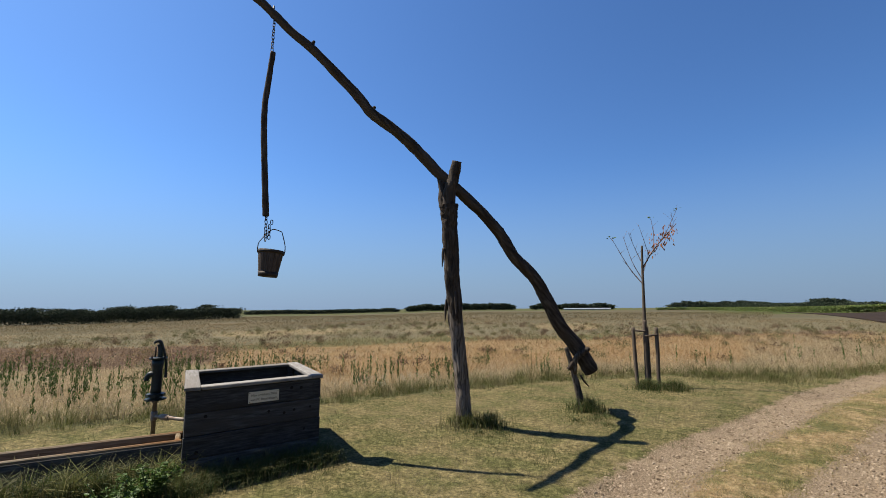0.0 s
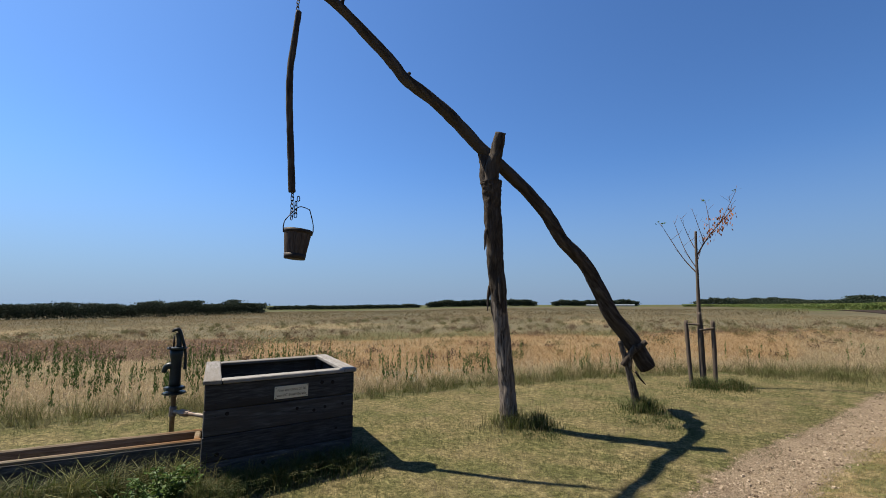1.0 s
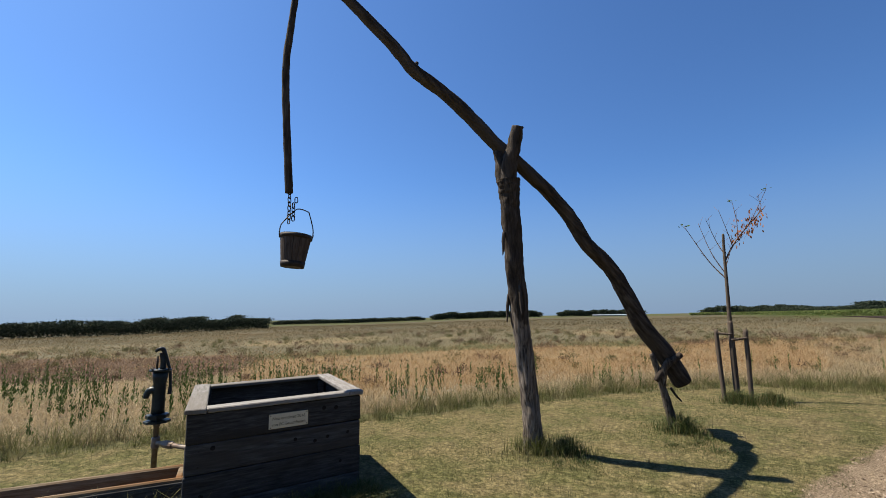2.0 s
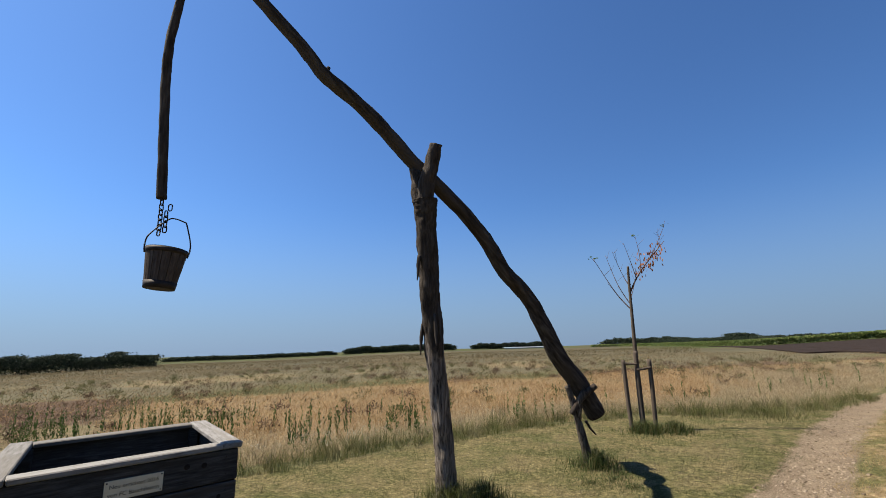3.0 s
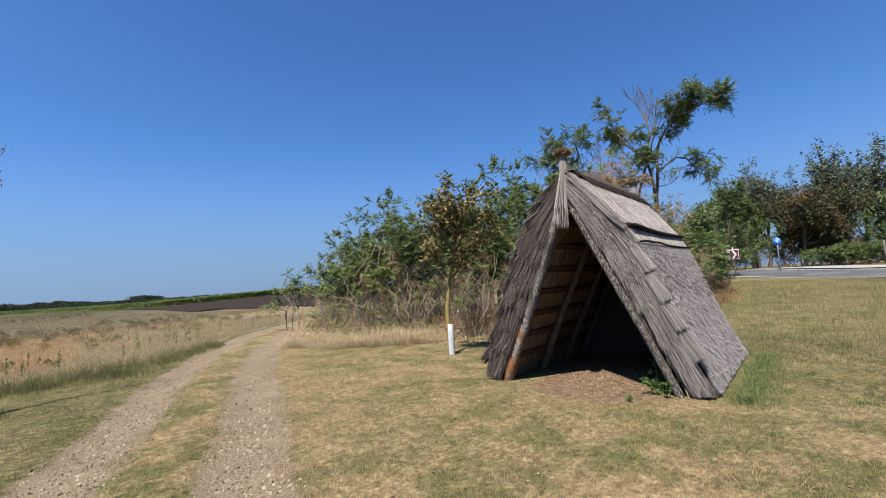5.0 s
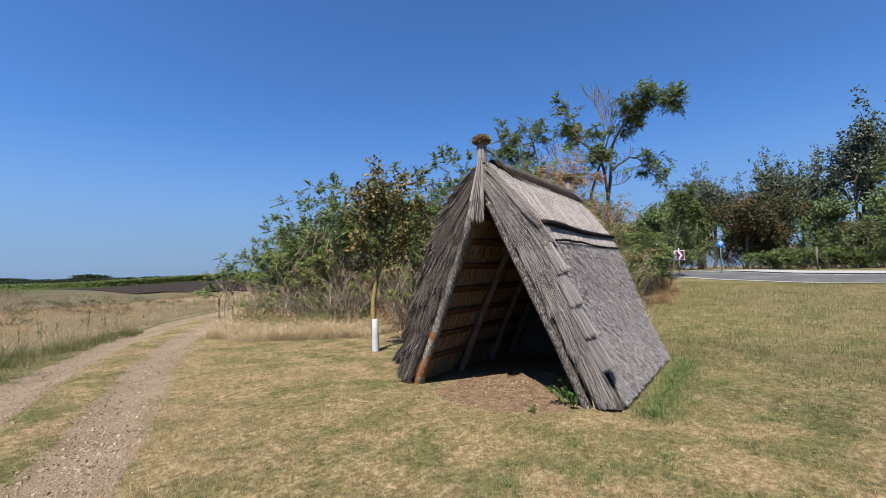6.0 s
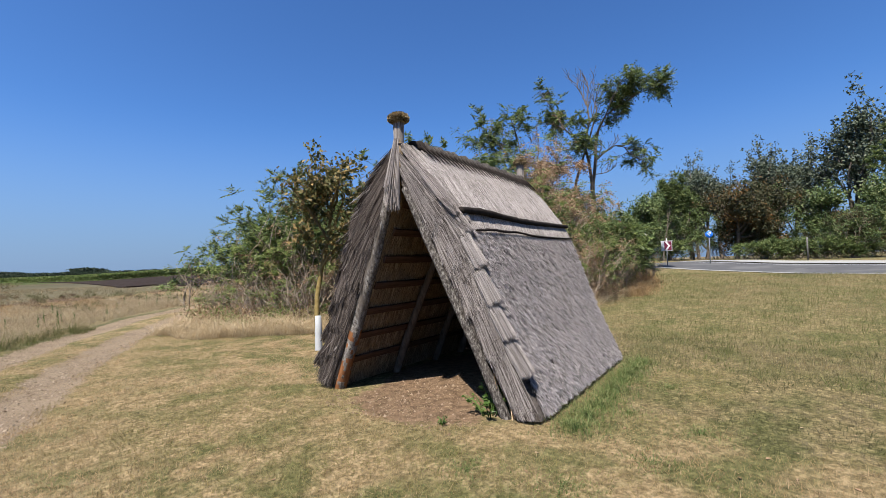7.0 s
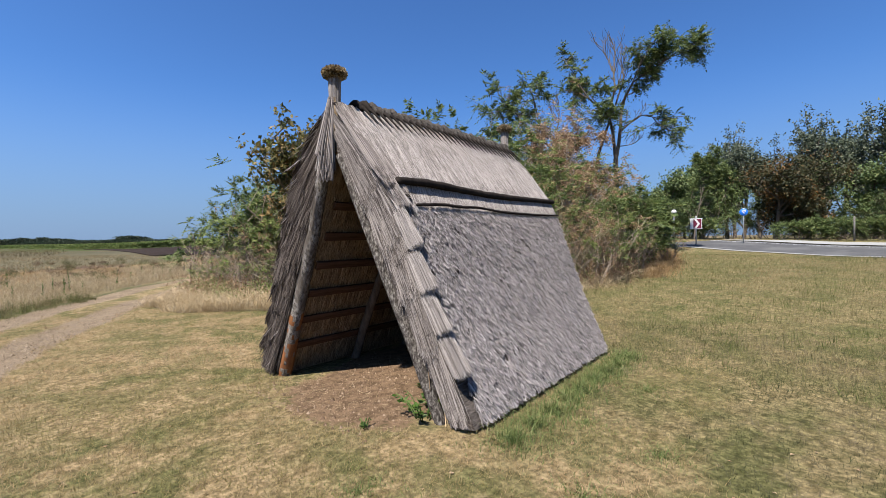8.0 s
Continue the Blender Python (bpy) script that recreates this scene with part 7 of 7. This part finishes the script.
    solo("far_seed_heads", leaf_mesh("far_seed_heads", P, rs.normal(0, 1, (n, 3)), S, S * 0.4, M["farheads"], rs, simple=True), "dry seed heads and leaves farther out in the field", "grass", kind="stuff")
    # bushy weeds standing out of the field
    for nm, n0, box, mats, lab in (("field_clumps", 420, (-40, 14, 6, 50), "olive", "low bushy olive weeds scattered over the field"), ("withered_clumps", 300, (-40, 14, 6, 50), "dock", "low bushy withered weeds scattered over the field")):
        X, Y = scatter(n0, *box, rs, lambda X, Y: (in_field(X, Y) > 3.2) & (patches(X, Y, 6, 66) + 0.2 * rs.uniform(0, 1, X.shape) > 0.5))
        q = rs.uniform(0.14, 0.42, len(X))
        c = np.repeat(np.arange(len(X)), 110)
        o = rs.normal(0, 0.5, (len(c), 3)) * q[c][:, None] * np.array((1, 1, 0.55))
        P = on_ground(X, Y)[c] + o + np.array((0, 0, 1.0)) * (q[c] * 0.55)[:, None]
        P[:, 2] = np.maximum(P[:, 2], ground_z(P[:, 0], P[:, 1]))
        S = rs.uniform(0.05, 0.12, len(c))
        solo(nm, leaf_mesh(nm, P, rs.normal(0, 1, (len(c), 3)) + np.array((0, 0, 0.8)), S, S * 0.35, M[mats], rs, simple=True), lab, "weeds", kind="stuff")
    # the fringe before the thicket
    X, Y = scatter(150000, 5, 32, 4, 26, rs, lambda X, Y: (thicket(X, Y) > -0.7 + 1.1 * patches(X, Y, 1.4, 41)) & (thicket(X, Y) < 1.9) & (np.abs(line_dist(TRACK, X, Y)) > 1.2))
    n = len(X)
    solo("straw_fringe", blades("straw_fringe", on_ground(X, Y), (rs.gamma(7, 0.042, n) + 0.06) * (0.3 + 1.1 * patches(X, Y, 0.9, 42)), np.full(n, 0.005), M["straw"], 1.5, rs, 0.6, heads=0.5), "pale dry tall grass in front of the thicket", "grass", kind="stuff")
    X, Y = scatter(44000, 5.8, 9.6, 10.6, 14.4, rs, lambda X, Y: (np.abs(thicket(X, Y) + 0.15) < 0.55 + 0.5 * patches(X, Y, 0.8, 44)) & (line_dist(TRACK, X, Y) < -1.15))
    n = len(X)
    solo("straw_fringe", blades("straw_fringe", on_ground(X, Y), (rs.gamma(6, 0.042, n) + 0.03) * (0.25 + 1.1 * patches(X, Y, 0.6, 43)), np.full(n, 0.0034), M["straw"], 0.8, rs, 0.6, heads=0.5), "dense fluffy pale dry grass beside the track", "grass", kind="stuff")
    # low dry growth along the thicket's foot
    for nm, mats, lab in (("dry_brush", "leaf_dry", "low dry brown brush along the thicket's foot"), ("olive_brush", "leaf", "low olive brush along the thicket's foot")):
        X, Y = scatter(2000 if nm == "dry_brush" else 900, 6, 28, 5, 16.5, rs, lambda X, Y: (thicket(X, Y) > 0.25) & (thicket(X, Y) < 1.5) & (np.abs(line_dist(TRACK, X, Y)) > 1.6))
        q = rs.uniform(0.25, 0.62, len(X))
        c = np.repeat(np.arange(len(X)), 170)
        o = rs.normal(0, 0.5, (len(c), 3)) * q[c][:, None] * np.array((1, 1, 0.7))
        P = on_ground(X, Y)[c] + o + np.array((0, 0, 1.0)) * (q[c] * 0.75)[:, None]
        P[:, 2] = np.maximum(P[:, 2], ground_z(P[:, 0], P[:, 1]))
        S = rs.uniform(0.04, 0.09, len(c))
        solo(nm, leaf_mesh(nm, P, rs.normal(0, 1, (len(c), 3)) + np.array((0, 0, 0.6)), S, S * 0.4, M[mats], rs, simple=True), lab, "brush", kind="stuff")
    X, Y = scatter(30000, 5, 32, 4, 26, rs, lambda X, Y: (thicket(X, Y) > 0.8) & (thicket(X, Y) < 7))
    n = len(X)
    solo("under_growth", blades("under_growth", on_ground(X, Y), rs.uniform(0.3, 0.8, n), np.full(n, 0.014), M["field"], 0.9, rs, heads=0.4), "dry undergrowth inside the thicket", "grass", kind="stuff")


build_grass()


def tuft(label, x, y, r, n, h, mats, seed, lean=0.5, w=0.007):
    rs = np.random.RandomState(seed)
    a, q = rs.uniform(0, 2 * np.pi, n), r * np.abs(rs.normal(0, 0.62, n))
    q = q * (1 + 0.35 * np.sin(a * 3 + seed) + 0.2 * np.sin(a * 5 + 2 * seed))
    X, Y = x + q * np.cos(a), y + q * np.sin(a)
    H = h * rs.uniform(0.35, 1.1, n) * np.exp(-0.7 * (q / r) ** 2)
    P = on_ground(X, Y) - np.array((x, y, gz(x, y)))
    solo("grass_tuft", blades("grass_tuft", P, H, np.full(n, w), mats, lean, rs, 0.6), label, "grass", pose(x, y, gz(x, y)), kind="stuff")


def build_litter():
    rs = np.random.RandomState(61)
    n = 260
    P = np.array([tuple(HUT @ Vector((-0.25 + rs.normal(0, 0.42), rs.normal(-0.1, 0.7), 0))) for _ in range(n)])
    a = rs.uniform(0, 2 * np.pi, n)
    L = rs.uniform(0.02, 0.11, n)
    A = np.stack([P[:, 0], P[:, 1], ground_z(P[:, 0], P[:, 1]) + rs.uniform(0.004, 0.02, n)], 1)
    B = A + np.stack([np.cos(a) * L, np.sin(a) * L, rs.uniform(-0.002, 0.012, n)], 1)
    solo("straw_litter", reed_mesh("straw_litter", A, B, np.full(n, 0.003), np.tile((0.0, 0, 1), (n, 1)), M["field"]), "broken straws scattered on the trodden earth", "straw", kind="stuff")
    n = 2600
    P = np.array([tuple(HUT @ Vector((rs.uniform(-0.55, 1.6), rs.normal(-0.05, 0.62), 0))) for _ in range(n)])
    r = rs.gamma(1.6, 0.005, n) + 0.003
    base = np.array([(1, 0, -0.3), (0, 1, -0.3), (-1, 0, -0.3), (0, -1, -0.3), (0, 0, 0.6)], float)
    V = base[None] * r[:, None, None] * rs.uniform(0.5, 1.3, (n, 5, 1)) + np.stack([P[:, 0], P[:, 1], ground_z(P[:, 0], P[:, 1]) + 0.001], 1)[:, None]
    F = (np.arange(n)[:, None, None] * 5 + np.array([(0, 1, 4), (1, 2, 4), (2, 3, 4), (3, 0, 4)])[None]).reshape(-1, 3)
    solo("earth_clods", np_mesh("earth_clods", V.reshape(-1, 3), F, M["earth"]), "crumbs of dry brown earth on the trodden ground", "earth", kind="stuff")
    n = 150
    X, Y = scatter(n, 2, 9, 0, 9, rs, lambda X, Y: ~hut_floor(X, Y))
    S = rs.uniform(0.03, 0.06, len(X))
    solo("fallen_leaves", leaf_mesh("fallen_leaves", on_ground(X, Y) + np.array((0, 0, 0.014)), rs.normal(0, 1, (len(X), 3)) * np.array((1, 1, 0.12)), S * 0.8, S * 0.5, M["leaf_dry"], rs, 0.9), "dry brown leaves fallen on the lawn", "leaves", kind="stuff")


build_litter()


def build_tufts():
    tuft("uncut grass round the foot of the sweep post", -2.72, 6.45, 0.42, 900, 0.30, M["edge"], 1)
    tuft("uncut green grass beside the sweep post", -2.35, 6.55, 0.30, 600, 0.30, M["clump"], 2)
    tuft("uncut dark grass round the prop stake", -1.22, 8.28, 0.40, 1000, 0.32, M["clump"], 3)
    tuft("uncut green grass round the sapling's stakes", -0.42, 11.2, 0.45, 1200, 0.28, M["clump"], 4)
    tuft("uncut green grass beside the sapling's stakes", 0.1, 11.3, 0.38, 900, 0.28, M["clump"], 5)
    for k in range(8):
        q = WELL @ Vector((-0.75 + 0.21 * k, -0.12, 0))
        tuft("long grass along the foot of the well", q.x, q.y, 0.18, 260, 0.24, M["clump"] if k % 2 else M["edge"], 10 + k)
        q = WELL @ Vector((-0.8 + 0.22 * k, -0.30 + 0.06 * (k % 3), 0))
        tuft("dark uncut grass before the well", q.x, q.y, 0.26, 700, 0.22, M["clump"], 210 + k, 0.7, 0.006)
    for k in range(9):
        a = radians(237)
        x, y = -4.72 + math.cos(a) * 0.26 * k + 0.30 * math.sin(radians(57)), 2.95 + math.sin(a) * 0.26 * k - 0.30 * math.cos(radians(57))
        tuft("long weedy grass along the trough", x, y, 0.24, 420, 0.36, M["clump"] if k % 3 else M["edge"], 30 + k, 0.7)
    rs = np.random.RandomState(88)
    n = 190
    a, u = radians(237), rs.uniform(-0.3, 2.5, n)
    X, Y = -4.72 + math.cos(a) * u + 0.34 * math.sin(radians(57)) + rs.normal(0, 0.12, n), 2.95 + math.sin(a) * u - 0.34 * math.cos(radians(57)) + rs.normal(0, 0.12, n)
    solo("seeding_grass", blades("seeding_grass", on_ground(X, Y), rs.uniform(0.22, 0.42, n), rs.uniform(0.003, 0.006, n), M["edge"], 0.75, rs, 0.9, heads=0.7), "drooping green grass gone to seed along the trough", "grass", kind="stuff")
    for k, (x, y) in enumerate(((-1.0, 7.75), (-0.75, 7.45), (-1.25, 7.5), (-0.9, 8.0), (-2.1, 6.3), (-2.35, 6.15))):
        tuft("greener grass in the beam's lee", x, y, 0.45, 420, 0.06, M["clump"], 300 + k, 1.0, 0.005)
    for k in range(9):
        q = HUT @ Vector((0.2 + 0.38 * k, -1.78, 0))
        tuft("fresh green grass along the foot of the thatch", q.x, q.y - 0.08, 0.34, 520, 0.13, M["fresh"], 50 + k, 0.8, 0.006)
    for k, (x, y) in enumerate(((5.2, 2.6), (5.9, 2.2), (4.5, 2.9), (6.8, 2.0), (8.2, 2.6), (5.0, 3.3), (7.0, 2.7), (4.0, 3.4))):
        tuft("patch of fresh green grass in the dry lawn", x, y, 0.45, 420, 0.05, M["fresh"], 120 + k, 0.9, 0.005)
    for k, (x, y) in enumerate(((19.2, 6.1), (20.3, 6.3), (21.5, 6.5), (22.6, 6.8), (23.8, 7.0), (25.0, 7.4), (26.2, 7.8), (27.6, 8.6))):
        tuft("tall brown dry grass at the thicket's edge", x, y, 0.62, 620, 0.42 + 0.1 * (k % 3), M["rust"], 400 + k, 0.8, 0.012)
    tuft("green margin grass beside the sapling", 2.2, 13.9, 1.0, 2200, 0.18, M["edge"], 70)
    tuft("green margin grass beside the sapling", 0.9, 13.7, 0.9, 1800, 0.18, M["edge"], 71)


build_tufts()


def leafy_weed(name, label, x, y, h, stems, leaves, seed, size=0.06, spread=0.25):
    rs = np.random.RandomState(seed)
    rr = random.Random(seed)
    w = thing(name, label, "weed", pose(x, y, gz(x, y)))
    V, F, P, D = [], [], [], []
    for k in range(stems):
        a = rr.uniform(0, 6.28)
        tip = np.array((math.cos(a) * spread * rr.random(), math.sin(a) * spread * rr.random(), h * rr.uniform(0.6, 1)))
        b = tip * np.array((0.3, 0.3, 0))
        v, f = tube_data(smooth_path([b, (b + tip) / 2 + np.array((0, 0, 0.05)), tip], 6), (0.006, 0.003), 5, base=len(V))
        V += v
        F += f
        for j in range(leaves):
            t = rr.uniform(0.2, 1)
            P.append(b + (tip - b) * t)
            D.append((rr.gauss(0, 1), rr.gauss(0, 1), 0.2))
    part("stalk", py_mesh("stalk", V, F, M["stalk"], True), w)
    part("foliage", leaf_mesh("foliage", np.array(P), np.array(D), np.full(len(P), size) * rs.uniform(0.6, 1.3, len(P)), np.full(len(P), size * 0.6), M["weed"], rs, 0.7), w)
    return w


def build_weeds():
    q = WELL @ Vector((-1.02, -0.16, 0))
    leafy_weed("nettle_patch", "bright green leafy weeds between trough and well", q.x, q.y, 0.32, 34, 16, 1, 0.05, 0.34)
    q = WELL @ Vector((-1.35, -0.32, 0))
    leafy_weed("nettle_patch", "bright green leafy weeds between trough and well", q.x, q.y, 0.24, 26, 14, 2, 0.045, 0.32)
    q = HUT @ Vector((0.36, -0.92, 0))
    leafy_weed("nettle_plant", "green weed growing in the hut's opening", q.x, q.y, 0.48, 9, 12, 3, 0.075, 0.26)
    q = HUT @ Vector((0.10, -1.02, 0))
    leafy_weed("nettle_plant", "green weed growing in the hut's opening", q.x, q.y, 0.26, 9, 9, 4, 0.06, 0.3)
    q = HUT @ Vector((-0.35, -0.72, 0))
    leafy_weed("thistle_seedling", "small grey-green weed on the bare earth", q.x, q.y, 0.07, 5, 4, 5, 0.035, 0.10)
    # upright fleabane-like stalks in the field
    rs = np.random.RandomState(31)
    for nm, box, n, lab in (("stalk_weeds", (-19, -6, 1.0, 10), 1550, "upright dark green weed stalks in the dry field"), ("stalk_weeds", (-7, -1.5, 7.5, 14), 260, "scattered upright green weed stalks in the dry field"), ("stalk_weeds", (-3, 14, 15, 30), 300, "scattered upright weed stalks among the dry grass")):
        x0, x1, y0, y1 = box
        X, Y = scatter(n, x0, x1, y0, y1, rs, lambda X, Y: (in_field(X, Y) > 0.7) & (rs.uniform(0, 1, X.shape) < np.exp(-np.maximum(in_field(X, Y) - (2.4 if x0 > -13 else 6.0), 0) / 1.2)) & (patches(X, Y, 0.9, 77) > 0.48))
        Pg = on_ground(X, Y)
        P, D, S = [], [], []
        for p in Pg:
            h = rs.uniform(0.36, 0.72)
            for j in range(30):
                t = rs.uniform(0.1, 1)
                P.append(p + np.array((rs.normal(0, 0.012), rs.normal(0, 0.012), h * t)))
                a = rs.uniform(0, 6.28)
                D.append((math.cos(a), math.sin(a), 3.4))
                S.append(rs.uniform(0.06, 0.10) * (1.15 - 0.6 * t))
        S = np.array(S)
        solo(nm, leaf_mesh(nm, np.array(P), np.array(D), S, S * 0.3, M["stalk"], rs, 0.3), lab, "weeds", kind="stuff")
    # wild carrot at the margin
    X, Y = scatter(60, -6.4, -4.6, 6.9, 8.6, rs, lambda X, Y: (in_field(X, Y) > 0.2) & (in_field(X, Y) < 0.9))
    P, D = [], []
    for p in on_ground(X, Y):
        h = rs.uniform(0.26, 0.4)
        for j in range(24):
            P.append(p + np.array((rs.normal(0, 0.035), rs.normal(0, 0.035), h + rs.normal(0, 0.03))))
            D.append((rs.normal(), rs.normal(), 0.3))
    solo("wild_carrot", leaf_mesh("wild_carrot", np.array(P), np.array(D), np.full(len(P), 0.017), np.full(len(P), 0.014), M["umbel"], rs, 0.9), "white umbels of wild carrot at the field's edge", "wild flowers", kind="stuff")


build_weeds()


def build_stones():
    rs = np.random.RandomState(41)
    X, Y = scatter(620000, -3, 9, -1.5, 19, rs, lambda X, Y: (rs.uniform(0, 1, X.shape) < 0.85 * np.exp(-np.maximum(Y - 4, 0) / 3.5) * (0.25 + 1.1 * patches(X, Y, 0.3, 58))) & (np.abs(np.abs(line_dist(TRACK, X, Y)) - 0.74) < 0.45 * rs.uniform(0.1, 1.15, X.shape)))
    n = len(X)
    r = np.minimum(rs.gamma(2.4, 0.0036, n) + 0.003, 0.024)
    base = np.array([(1, 0, -0.3), (0, 1, -0.3), (-1, 0, -0.3), (0, -1, -0.3), (0.6, 0.1, 0.42), (0.1, 0.6, 0.5), (-0.6, -0.1, 0.42), (0, -0.6, 0.36)], float)
    V = base[None] * r[:, None, None] * rs.uniform(0.65, 1.3, (n, 8, 1)) * rs.uniform(0.7, 1.25, (n, 1, 3))
    a = rs.uniform(0, 6.28, n)
    c, s = np.cos(a)[:, None], np.sin(a)[:, None]
    V = np.stack([V[:, :, 0] * c - V[:, :, 1] * s, V[:, :, 0] * s + V[:, :, 1] * c, V[:, :, 2]], -1)
    V += np.stack([X, Y, ground_z(X, Y) + r * 0.2], 1)[:, None]
    f = np.array([(0, 1, 5, 4), (1, 2, 6, 5), (2, 3, 7, 6), (3, 0, 4, 7), (4, 5, 6, 7)])
    F = (np.arange(n)[:, None, None] * 8 + f[None]).reshape(-1, 4)
    solo("gravel", np_mesh("gravel", V.reshape(-1, 3), F, M["gravel"]), "loose pale limestone gravel in the wheel ruts", "gravel", kind="stuff")


M["gravel"] = strands("loose_gravel", ((0.0, (0.09, 0.065, 0.043)), (0.5, (0.178, 0.136, 0.095)), (1.0, (0.285, 0.228, 0.166))), 0.9, 0.0)
build_stones()
